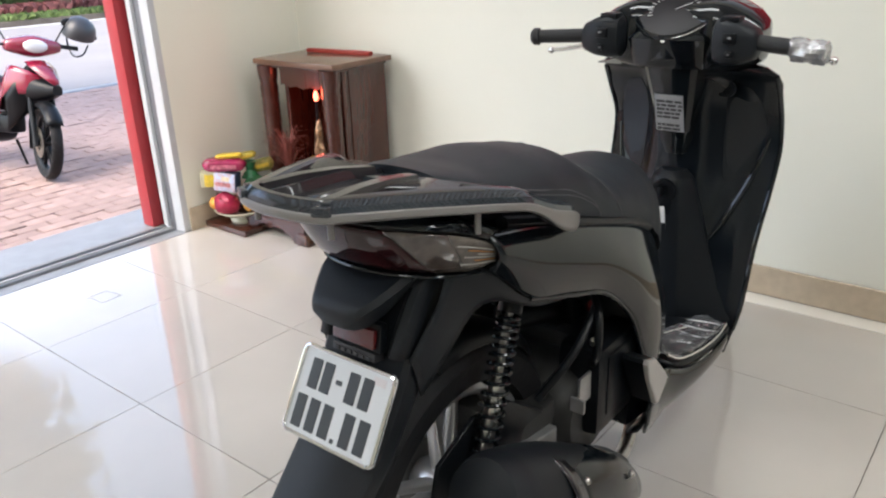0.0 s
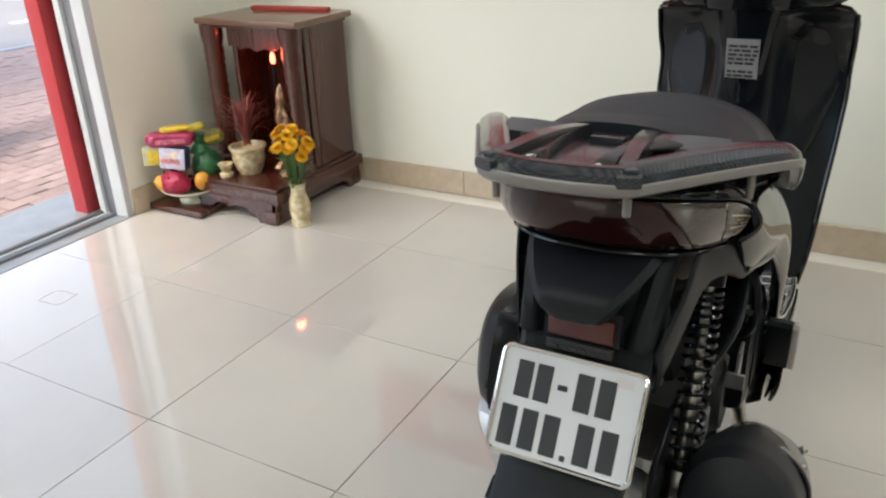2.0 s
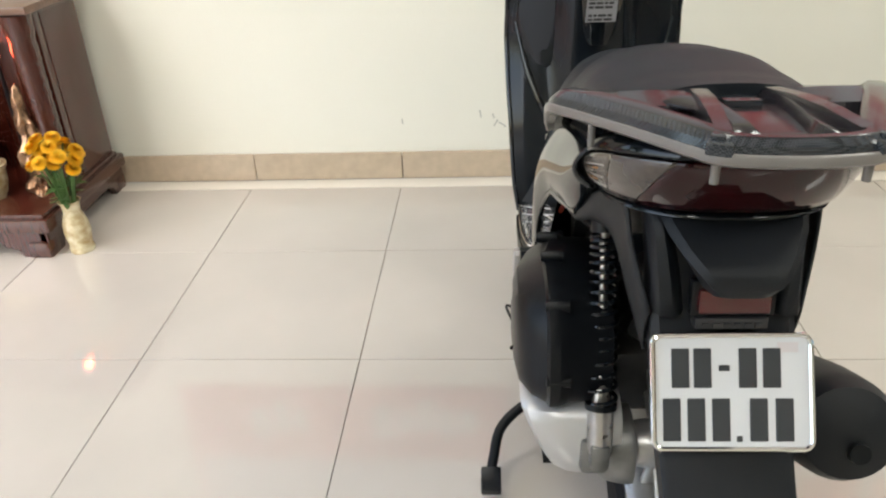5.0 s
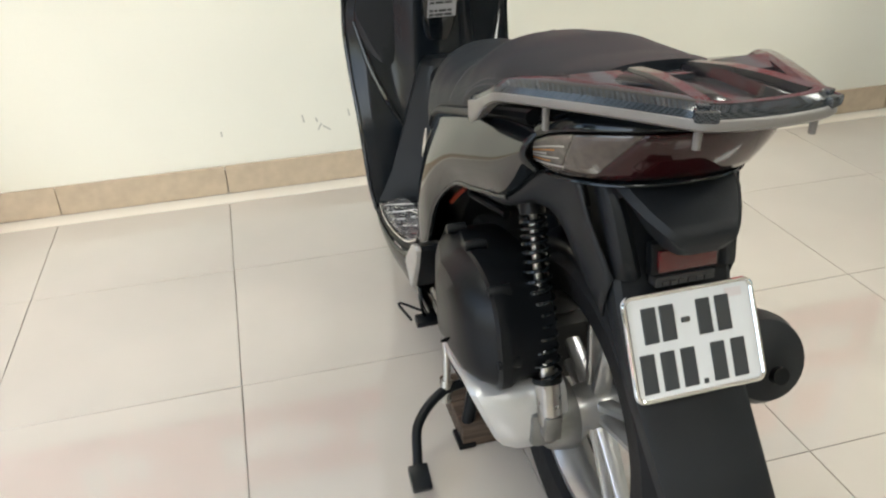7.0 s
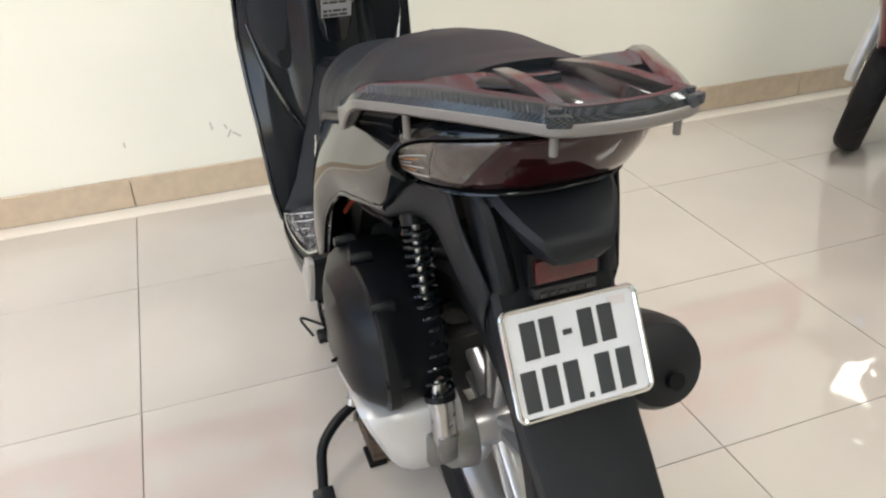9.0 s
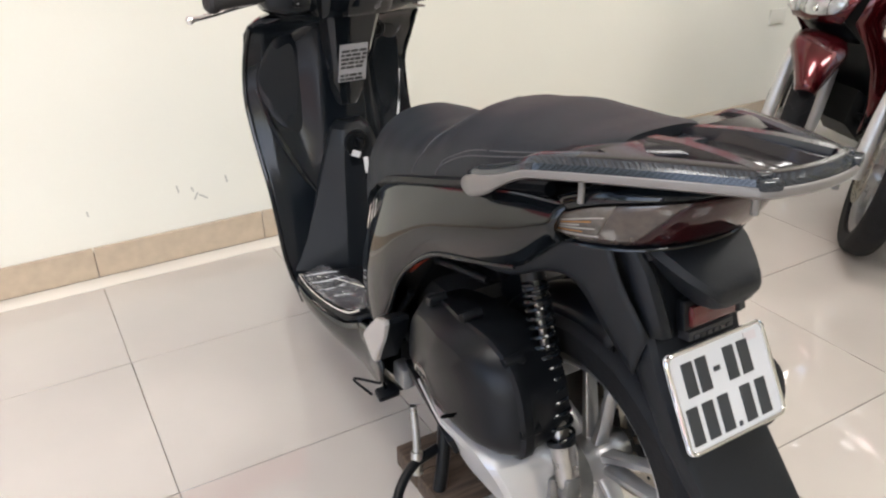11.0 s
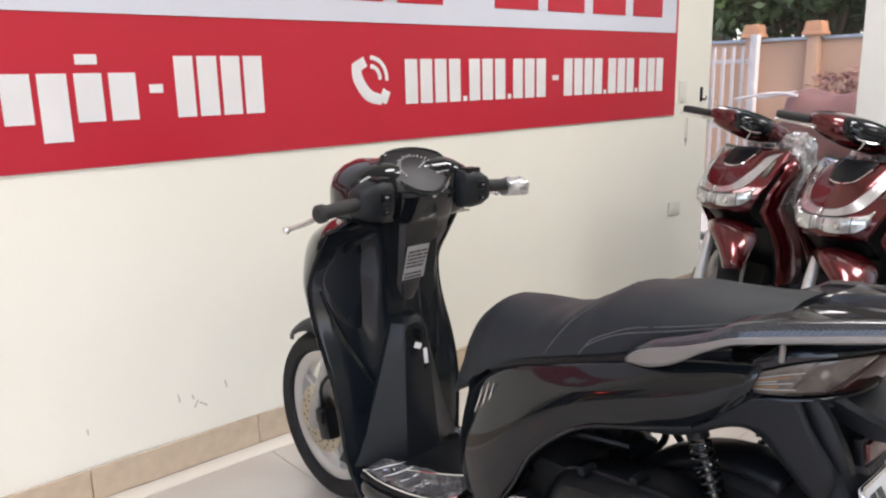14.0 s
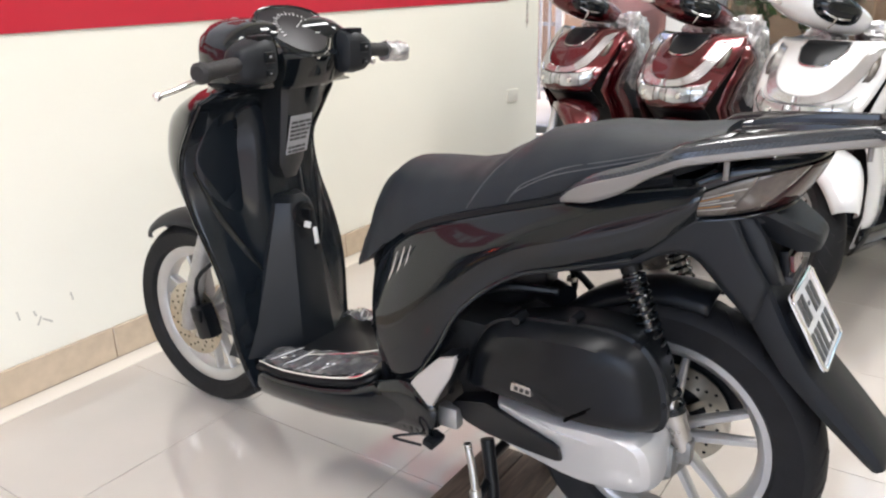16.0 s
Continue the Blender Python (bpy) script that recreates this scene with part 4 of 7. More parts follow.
        hs = [(0.106, 0.275, 0.030, 1.036, 0.036), (0.117, 0.266, 0.046, 1.036, 0.050), (0.143, 0.258, 0.050, 1.036, 0.053), (0.175, 0.254, 0.044, 1.034, 0.047), (0.204, 0.254, 0.032, 1.032, 0.035), (0.212, 0.254, 0.023, 1.032, 0.024)]
        part("switch_housing", loft([ring_yz(x if k > 0 else -x * 1.06, yc + dy, hy, zc, hz, 24, 0.62) for x, yc, hy, zc, hz in hs]), M_MATT, s, "grained black switch housing", sharp=40)
    face = smooth_outline([(-0.104, 0.302), (-0.070, 0.322), (0, 0.330), (0.070, 0.322), (0.104, 0.302), (0.090, 0.268), (0.050, 0.234), (0, 0.222), (-0.050, 0.234), (-0.090, 0.268)], 48)

    def mz(y):
        return 1.044 + (y - 0.222) * 0.92
    part("meter_body", loft([[(x * f, c + (y - 0.28) * f, max(mz(min(0.28 + (y - 0.28) * f, 0.334)) + h, 0.99)) for x, y in face] for f, h, c in ((1.5, -0.13, 0.325), (1.36, -0.085, 0.315), (1.24, -0.045, 0.300), (1.16, -0.018, 0.288), (1.10, -0.002, 0.282), (1.05, 0.005, 0.28), (0.99, 0.001, 0.28))]), M_GLOSS, s, "glossy black instrument housing", sharp=60)
    fb = loft([[(x * f, 0.28 + (y - 0.28) * f, mz(0.28 + (y - 0.28) * f) + h) for x, y in face] for f, h in ((0.985, 0.001), (0.6, 0.005), (0.02, 0.006))])
    meter = part("instrument_panel", fb, M_DIAL, s, "dark glossy instrument panel with pale dial ticks")
    ticks = []
    for k in range(21):
        a = radians(205 - 11.5 * k)
        r0, r1 = 0.050, 0.057 + (0.004 if k % 2 == 0 else 0)
        p = [(r * math.cos(a) * 1.1, 0.276 + r * math.sin(a) * 0.62) for r in (r0, r1)]
        ticks.append(tube([(x, y, mz(y) + 0.0055) for x, y in p], 0.0011, 5))
    ticks.append(tube([(0.0, 0.276, mz(0.276) + 0.007), (0.036, 0.292, mz(0.292) + 0.0065)], 0.0009, 5))
    part("dial_scale", join(*ticks), M_LETTER, meter)
    part("emblem", prism([(-0.006, 0.0), (-0.003, -0.004), (0.003, -0.004), (0.006, 0.0), (0.004, 0.003), (-0.004, 0.003)], 0, 0.003, "y"), M_STEEL, s, at=pose(0.0, 0.214, 1.034, -20, 0, 0))
    for k in (-1, 1):
        part("hood_trim", tube([(k * 0.114, 0.305, 1.112), (k * 0.104, 0.268, 1.086), (k * 0.058, 0.230, 1.052), (k * 0.022, 0.214, 1.040)], 0.0016, 8, 18), M_CHROME if k > 0 else M_GLOSS, s)
        dy = -0.004 * k
        part("switch_box", join(box(k * 0.158, 0.212 + dy, 1.046, 0.030, 0.018, 0.024, 0.005), box(k * 0.160, 0.212 + dy, 1.012, 0.020, 0.014, 0.016, 0.004), box(k * 0.150, 0.243 + dy, 1.085, 0.044, 0.038, 0.014, 0.004)), M_DARK, s)
        part("switch", box(k * 0.160, 0.2035 + dy, 1.048, 0.008, 0.006, 0.005, 0.002), M_STITCH, s)
        part("switch", box(k * 0.160, 0.206 + dy, 1.012, 0.005, 0.006, 0.003, 0.001), M_STITCH, s)
    lg0, lg1 = Vector((-0.225, 0.246, 1.034)), Vector((-0.350, 0.213, 1.030))
    rg0, rg1 = Vector((0.200, 0.248, 1.036)), Vector((0.340, 0.233, 1.027))
    part("grip", tube([lg0, lg0.lerp(lg1, 0.03), lg0.lerp(lg1, 0.88), lg0.lerp(lg1, 0.90), lg1, lg1.lerp(lg0, -0.06)], [0.0165, 0.0175, 0.0168, 0.022, 0.022, 0.015], 18), M_GRIP, s)
    part("grip", tube([rg0, rg0.lerp(rg1, 0.03), rg0.lerp(rg1, 0.9), rg1], [0.0165, 0.0175, 0.0168, 0.018], 18), M_GRIP, s)
    part("brake_lever", join(tube([(-0.215, 0.325, 1.010), (-0.26, 0.342, 0.998), (-0.32, 0.336, 0.986), (-0.368, 0.330, 0.980)], [0.009, 0.0072, 0.0058, 0.005], 10, 14), blob((-0.368, 0.330, 0.980), 0.0095)), M_CHROME, s, "chrome lever with a ball end")
    part("brake_lever", join(tube([(0.205, 0.318, 1.015), (0.26, 0.340, 1.004), (0.31, 0.344, 0.997), (0.349, 0.335, 0.992)], [0.009, 0.0072, 0.0058, 0.005], 10, 14), blob((0.351, 0.334, 0.992), 0.0095)), M_CHROME, s, "chrome lever with a ball end")
    wrap = []
    for k in range(9):
        p = Vector((0.284 + 0.0090 * k, 0.233 - 0.0010 * k, 1.029 - 0.0006 * k))
        wrap.append([p + Vector((0.004 * math.sin(5 * a), (0.027 + 0.0025 * math.sin(3 * a + k)) * math.cos(a) + 0.010, (0.025 + 0.0025 * math.sin(4 * a + 1.3 * k)) * math.sin(a) - 0.003)) for a in (2 * math.pi * i / 16 for i in range(16))])
    part("grip_wrap", loft(wrap), M_FOIL, s, "crumpled clear plastic wrapped round the grip", sharp=15)

    # floor, underbody
    edge = [(-0.198, 0.312, 0.288), (-0.202, 0.22, 0.291), (-0.200, 0.10, 0.304), (-0.192, 0.0, 0.325), (-0.178, -0.045, 0.345)]
    fl = [[(e[0] * f, e[1], e[2] + 0.004 * (1 - abs(f))) for f in (-1, -0.8, -0.5, -0.2, 0.2, 0.5, 0.8, 1)] for e in [tuple(v) for v in curve(edge, 12)]]
    part("footboard", loft(fl, closed=False), M_DARK, s, solid=0.012)
    for k in (-1, 1):
        film = []
        rng = random.Random(7)
        for e in curve([(-0.190, 0.300, 0.302), (-0.195, 0.22, 0.304), (-0.192, 0.10, 0.318), (-0.186, 0.0, 0.340), (-0.170, -0.04, 0.362)], 26):
            inn = 0.125 - 0.06 * max(0, (0.31 - e.y)) / 0.35
            film.append([(k * (e.x + (-(inn) - e.x) * j / 12), e.y + rng.uniform(-0.004, 0.004), e.z + 0.007 + 0.010 * (j / 12) + rng.uniform(-0.005, 0.007)) for j in range(13)])
        part("mat_film", loft(film, closed=False), M_FILM, s, "wrinkled clear protective film on the footboard", solid=0.0008, sharp=12)
        # Pale tubes laid on the film imitate bright glints along its wrinkles.
        for q in range(7):
            y0 = 0.27 - 0.045 * q
            part("film_crease", tube([(k * -0.188, y0, 0.316 + 0.09 * max(0, 0.15 - y0)), (k * (-0.150 - 0.01 * (q % 2)), y0 - 0.02, 0.322 + 0.10 * max(0, 0.15 - y0)), (k * -0.112, y0 - 0.045 + 0.012 * (q % 3), 0.329 + 0.11 * max(0, 0.15 - y0))], [0.0007, 0.0021, 0.0008], 6, 9), M_FILMGLINT, s)
        rim = [(k * -0.193, 0.302, 0.306), (k * -0.199, 0.22, 0.307), (k * -0.197, 0.10, 0.321), (k * -0.188, 0.0, 0.343), (k * -0.172, -0.042, 0.366)]
        # The film's rims are chrome tubes, for the glints along its edges.
        part("film_edge", tube(rim, 0.0032, 7, 24), M_CHROME, s)
        part("film_edge", tube([(k * -0.193, 0.302, 0.306), (k * -0.13, 0.20, 0.322), (k * -0.10, 0.08, 0.345), (k * -0.09, -0.02, 0.378)], 0.0026, 7, 20), M_CHROME, s)
        for q in range(5):
            y = 0.22 - 0.055 * q
            part("rubber_rib", tube([(k * -0.185, y, 0.300 + 0.0000 + 0.03 * (0.22 - y)), (k * -0.12, y - 0.03, 0.306 + 0.04 * (0.22 - y))], 0.006, 7), M_DARK, s)
        up = [(k * -0.168, 0.345, 0.205), *[(k * abs(x), y, z - 0.006) for x, y, z in [(-0.200, 0.30, 0.285), (-0.205, 0.22, 0.288), (-0.203, 0.10, 0.300), (-0.195, 0.0, 0.322), (-0.185, -0.06, 0.352), (-0.190, -0.155, 0.372)]]]
        lo = [(k * -0.14, 0.39, 0.180), (k * -0.165, 0.30, 0.194), (k * -0.175, 0.20, 0.204), (k * -0.180, 0.10, 0.213), (k * -0.182, 0.0, 0.228), (k * -0.186, -0.10, 0.246), (k * -0.192, -0.205, 0.262)]
        up = [(-k * abs(x) if i == 0 else k * -abs(x), y, z) for i, (x, y, z) in enumerate(up)]
        up[0] = (k * -0.168, 0.345, 0.215)
        part("side_skirt", surf(up, lo, 22, 7, 0.012, (-k, 0, 0)), M_GLOSS, s, solid=0.004)
        part("peg_arm", surf([(k * -0.186, -0.06, 0.352), (k * -0.200, -0.155, 0.384), (k * -0.212, -0.215, 0.370), (k * -0.214, -0.245, 0.345)], [(k * -0.182, -0.05, 0.24), (k * -0.190, -0.12, 0.250), (k * -0.198, -0.18, 0.260), (k * -0.202, -0.225, 0.270)], 10, 4, 0.004, (-k, 0, 0)), M_GLOSS, s, solid=0.006)
        part("under_cover", surf([(k * -0.178, 0.05, 0.232), (k * -0.182, -0.06, 0.248), (k * -0.184, -0.215, 0.262)], [(k * -0.150, 0.05, 0.222), (k * -0.155, -0.06, 0.236), (k * -0.158, -0.215, 0.246)], 8, 3), M_DARK, s, solid=0.006)
    part("belly", loft([[(-w, y, z1), (w, y, z1), (w, y, z0), (-w, y, z0)] for y, w, z0, z1 in ((0.38, 0.12, 0.19, 0.27), (0.2, 0.16, 0.205, 0.285), (0.0, 0.17, 0.235, 0.32), (-0.2, 0.15, 0.255, 0.36))]), M_DARK, s)

    # seat with piping, body core, side panels
    seat = part("seat", seat_mesh(SEAT), M_SEAT, s, "two-step black vinyl seat with grey stitching")
    for k in (-1, 1):
        for du in (0.0, 0.055):
            line = [seat_point(y - du * 0.25, k * (u - du), SEAT) for y, u in ((-0.735, 0.86), (-0.66, 0.83), (-0.56, 0.82), (-0.47, 0.83), (-0.42, 0.87), (-0.385, 0.93), (-0.37, 0.985))]
            part("stitching", tube(line, 0.0013, 5, 40), M_THREAD, seat)
        cross = [seat_point(-0.275 - 0.125 * (1 - abs(u)), k * u, SEAT) + Vector((0, 0, 0.0006)) for u in (0.0, 0.2, 0.4, 0.6, 0.8, 0.95)]
        part("stitching", tube(cross, 0.0013, 5, 26), M_THREAD, seat)
    part("seat_base", loft([[(-w, y, z - 0.024), (-w * 0.99, y, z + 0.004), (w * 0.99, y, z + 0.004), (w, y, z - 0.024)] for y, w, z in ((0.03, 0.06, 0.588), (-0.02, 0.112, 0.628), (-0.07, 0.126, 0.665), (-0.13, 0.134, 0.703), (-0.20, 0.137, 0.735), (-0.28, 0.138, 0.762), (-0.41, 0.138, 0.807), (-0.53, 0.136, 0.845), (-0.64, 0.122, 0.888), (-0.72, 0.08, 0.918))]), M_DARK, s)
    part("body_core", loft([[(-w, y, z1), (w, y, z1), (w * 0.95, y, z0), (-w * 0.95, y, z0)] for y, w, z0, z1 in ((-0.02, 0.085, 0.35, 0.60), (-0.06, 0.10, 0.34, 0.64), (-0.15, 0.11, 0.42, 0.70), (-0.30, 0.12, 0.60, 0.755), (-0.42, 0.115, 0.685, 0.80), (-0.60, 0.11, 0.715, 0.86), (-0.74, 0.10, 0.76, 0.88), (-0.825, 0.075, 0.815, 0.89))]), M_FRAME, s)
    part("front_panel", loft([[(-w, y - 0.05, z), (-w * 0.95, y - 0.012, z), (-w * 0.5, y, z), (w * 0.5, y, z), (w * 0.95, y - 0.012, z), (w, y - 0.05, z)] for z, w, y in ((0.33, 0.165, -0.045), (0.42, 0.145, -0.035), (0.52, 0.122, -0.018), (0.605, 0.098, 0.0))], closed=False), M_MAT, s, solid=0.004, sharp=60)
    for k in (-1, 1):
        top = [(k * 0.098, -0.012, 0.610), (k * 0.120, -0.05, 0.645), (k * 0.138, -0.11, 0.692), (k * 0.150, -0.20, 0.735), (k * 0.155, -0.32, 0.772), (k * 0.157, -0.46, 0.812), (k * 0.158, -0.58, 0.848), (k * 0.158, -0.66, 0.866), (k * 0.158, -0.738, 0.880)]
        low = [(k * 0.160, -0.058, 0.400), (k * 0.175, -0.11, 0.362), (k * 0.185, -0.165, 0.385), (k * 0.186, -0.225, 0.465), (k * 0.183, -0.285, 0.572), (k * 0.176, -0.39, 0.660), (k * 0.168, -0.50, 0.697), (k * 0.158, -0.62, 0.735), (k * 0.150, -0.722, 0.820)]
        part("side_panel", surf(top, low, 44, 14, 0.022, (k, 0, 0)), M_GLOSS, s, solid=0.004, sharp=60)
        part("panel_lip", tube(low[1:8], 0.005, 8, 40), M_GLOSS, s)
        part("trim_strip", tube([(k * 0.135, -0.12, 0.700), (k * 0.146, -0.22, 0.741), (k * 0.150, -0.40, 0.795), (k * 0.150, -0.55, 0.842), (k * 0.146, -0.68, 0.878)], 0.011, 8, 24), M_DARK, s)
        wheelside = surf([(k * 0.165, -0.50, 0.700), (k * 0.158, -0.60, 0.732), (k * 0.147, -0.70, 0.806), (k * 0.120, -0.765, 0.832), (k * 0.110, -0.797, 0.775), (k * 0.090, -0.838, 0.703)], [(k * 0.158, -0.50, 0.690), (k * 0.152, -0.60, 0.712), (k * 0.137, -0.675, 0.748), (k * 0.118, -0.715, 0.742), (k * 0.104, -0.762, 0.69), (k * 0.088, -0.815, 0.63)], 24, 7, 0.003, (k, 0, 0))
        part("rear_fairing", wheelside, M_MATT, s, solid=0.004, sharp=60)
    def on_panel(y, z):
        return (-0.1565 - 0.14 * max(0, -0.09 - y) - 0.06 * max(0, 0.66 - z), y, z)
    eb = [tube([on_panel(a, c) for a, c in st], [0.0012, 0.0032, 0.0012], 6, 10) for st in (((-0.090, 0.590), (-0.104, 0.622), (-0.116, 0.660)), ((-0.108, 0.596), (-0.124, 0.634), (-0.138, 0.676)), ((-0.128, 0.608), (-0.142, 0.642), (-0.156, 0.682)))]
    part("side_emblem", join(*eb), M_CHROME, s, "slanted silver emblem strokes")

    # tail: lamps, lip, hump, number plate holder
    def tail_line(z0, z1, inset, f=(0.25, 0.6, 0.9)):
        side = [(0.164, -0.730, z0), (0.156, -0.785, z0 + (z1 - z0) * f[0]), (0.128, -0.840, z0 + (z1 - z0) * f[1]), (0.075, -0.880, z0 + (z1 - z0) * f[2])]
        pts = [(-x, y, z) for x, y, z in side] + [(0, -0.893, z1)] + side[::-1]
        return [Vector((x * (1 - inset), y + inset * 0.35, z)) for x, y, z in curve(pts, 61)]
    hi, lo = tail_line(0.866, 0.918, 0.0, (0.5, 0.8, 0.95)), tail_line(0.822, 0.848, 0.10)

    def along(l, f):
        n = min(int(f), len(l) - 2)
        return l[n].lerp(l[n + 1], f - n)

    def lens(a0, a1, b0, b1):
        """A piece of the lamp's skin; its two ends run from index a0 to a1 and from b0 to b1, top to bottom."""
        rows = []
        for j in range(9):
            v = j / 8
            row = []
            for c in range(17):
                f = (a0 + (a1 - a0) * v) * (1 - c / 16) + (b0 + (b1 - b0) * v) * c / 16
                q = along(hi, f).lerp(along(lo, f), v)
                out = Vector((q.x, (q.y + 0.70) * 1.2, 0)).normalized()
                row.append(q + out * 0.003 * math.sin(math.pi * v))
            rows.append(row)
        return loft(rows, closed=False)
    part("tail_lamp", lens(20, 14, 40, 46), M_REDLENS, s, "dark red tail lamp lens", solid=0.003)
    for i0, i1, k in ((0, 21, -1), (39, 60, 1)):
        part("smoked_lens", lens(10, 8, 20, 14) if k < 0 else lens(40, 46, 50, 52), M_SMOKE, s, "dark smoked part of the tail lens", solid=0.003)
        ind = part("indicator", lens(0, 0, 10, 8) if k < 0 else lens(50, 52, 60, 60), M_LENS, s, "smoked clear indicator lens with amber stripes", solid=0.003)
        for q in range(6):
            v = 0.26 + 0.105 * q
            r = range(i0 + 1, i0 + 10 - (q * 2) % 5) if k < 0 else range(i1 - 9 + (q * 2) % 5, i1)
            part("reflector_stripe", tube([hi[i].lerp(lo[i], v) * 1.0 + Vector((k * 0.0065, -0.003, 0)) for i in r], 0.0012, 6), M_AMBER if q % 3 == 1 else M_STRIPE, ind)
    part("tail_cover", loft([[p + Vector((0, 0.0, 0.004)) for p in hi], [Vector((p.x * 0.95, p.y + 0.02, p.z + 0.014)) for p in hi], [Vector((p.x * 0.7, p.y * 0.72 - 0.19, p.z + 0.016)) for p in hi], [Vector((p.x * 0.35, p.y * 0.4 - 0.42, p.z + 0.010)) for p in hi]], closed=False), M_GLOSS, s, solid=0.004)
    lip = tail_line(0.816, 0.840, 0.135)
    part("tail_lip", loft([[p for p in lip], [Vector((p.x * 1.01, p.y - 0.003, p.z - 0.006)) for p in lip], [Vector((p.x * 0.86, p.y + 0.04, p.z - 0.014)) for p in lip]], closed=False), M_GLOSS, s, solid=0.004)
    hump = []
    for y, w, zt, zb in ((-0.765, 0.092, 0.846, 0.80), (-0.805, 0.088, 0.838, 0.783), (-0.838, 0.080, 0.823, 0.766), (-0.866, 0.066, 0.807, 0.755), (-0.886, 0.053, 0.796, 0.755), (-0.896, 0.044, 0.788, 0.760), (-0.899, 0.038, 0.782, 0.768)):
        hump.append([(-w, y, zt - 0.010), (-w * 0.90, y, zt - 0.001), (-w * 0.55, y, zt + 0.001), (w * 0.55, y, zt + 0.001), (w * 0.90, y, zt - 0.001), (w, y, zt - 0.010), (w * 0.60, y, zb), (w * 0.4, y, zb - 0.002), (-w * 0.4, y, zb - 0.002), (-w * 0.60, y, zb)])
    part("tail_fairing", loft(hump), M_MATT, s, "matt black peaked fairing under the tail lamp", sharp=34)
    for k in (-1, 1):
        arm = []
        for x0, x1, y, z in ((0.070, 0.096, -0.765, 0.843), (0.070, 0.094, -0.792, 0.822), (0.066, 0.092, -0.818, 0.788), (0.060, 0.088, -0.838, 0.745), (0.056, 0.086, -0.854, 0.705)):
            arm.append([(k * x1, y + 0.06, z + 0.004), (k * x1, y + 0.014, z), (k * (x1 - 0.006), y + 0.003, z), (k * (x0 + 0.010), y, z), (k * x0, y + 0.008, z), (k * (x0 - 0.012), y + 0.04, z)])
        part("plate_arm", loft(arm, closed=False), M_MATT, s, solid=0.004, sharp=40)
    fen = [((-0.712, 0.800), (-0.798, 0.815), 0.088), ((-0.748, 0.745), (-0.812, 0.765), 0.090), ((-0.782, 0.69), (-0.834, 0.705), 0.090), ((-0.816, 0.62), (-0.868, 0.635), 0.086), ((-0.872, 0.54), (-0.915, 0.560), 0.083), ((-0.955, 0.462), (-0.992, 0.480), 0.079), ((-1.018, 0.408), (-1.044, 0.424), 0.076), ((-1.030, 0.398), (-1.048, 0.409), 0.073)]
    rings = []
    for (yf, zf), (yb, zb), w in fen:
        rings.append([(-w * 0.9, yf, zf), (-w, yf * 0.6 + yb * 0.4, zf * 0.6 + zb * 0.4), (-w * 0.98, yf * 0.12 + yb * 0.88, zf * 0.12 + zb * 0.88), (-w * 0.88, yb, zb), (0, yb - 0.004, zb), (w * 0.88, yb, zb), (w * 0.98, yf * 0.12 + yb * 0.88, zf * 0.12 + zb * 0.88), (w, yf * 0.6 + yb * 0.4, zf * 0.6 + zb * 0.4), (w * 0.9, yf, zf), (0, yf - 0.012, zf)])
    part("rear_mudguard", loft(rings), M_MATT, s, "matt black rear mudguard with a long flap", sharp=30)
    part("reflector", box(0.002, -0.858, 0.731, 0.084, 0.010, 0.030, 0.003, rot=(-8, 0, 0)), M_REFLECT, s, "dark red rear reflector")
    part("reflector_frame", box(0.002, -0.848, 0.731, 0.100, 0.016, 0.046, 0.004, rot=(-8, 0, 0)), M_DARK, s)
    bars6 = [box(-0.030 + 0.0125 * q, -0.8655, 0.7005, 0.0078, 0.002, 0.0062, rot=(-8, 0, 0)) for q in range(6)]
    part("maker_mark", join(*bars6, box(0.001, -0.853, 0.7005, 0.086, 0.022, 0.014, 0.002, rot=(-8, 0, 0))), [M_MARK], s)
    # number plate, its marks as plain bars
    plate_m = Matrix.Translation((0.0, -0.903, 0.631)) @ Euler((radians(60), 0, 0)).to_matrix().to_4x4()
    pl = part("number_plate", prism(rounded_plate(0.095, 0.07, 0.012), -0.002, 0.001, "z"), M_PLATE, s, "white number plate with two rows of dark marks", at=plate_m)
    ring = rounded_plate(0.0925, 0.0675, 0.011)
    part("plate_frame", tube([(x, y, 0.002) for x, y in ring + ring[:1]], 0.0034, 8), M_CHROME, pl)
    part("sticker", box(0.066, 0.053, 0.0012, 0.024, 0.012, 0.001), mat("pale_plate_seal", (0.66, 0.62, 0.63), 0.3), pl)
    marks = [(-0.060, 0.0285, 0.021, 0.047), (-0.034, 0.0285, 0.021, 0.047), (-0.0085, 0.0285, 0.013, 0.007), (0.019, 0.0285, 0.021, 0.047), (0.047, 0.0285, 0.021, 0.047),
             (-0.071, -0.033, 0.021, 0.051), (-0.042, -0.033, 0.021, 0.051), (-0.013, -0.033, 0.021, 0.051), (0.008, -0.0555, 0.007, 0.007), (0.031, -0.033, 0.021, 0.051), (0.061, -0.033, 0.021, 0.051)]
    for x, y, w, h in marks:
        part("plate_mark", box(x, y, 0.0014, w, h, 0.002, 0.0008, seg=1), M_INK, pl)
    part("plate_bracket", box(0, -0.012, -0.022, 0.10, 0.09, 0.036, 0.006), M_DARK, pl)

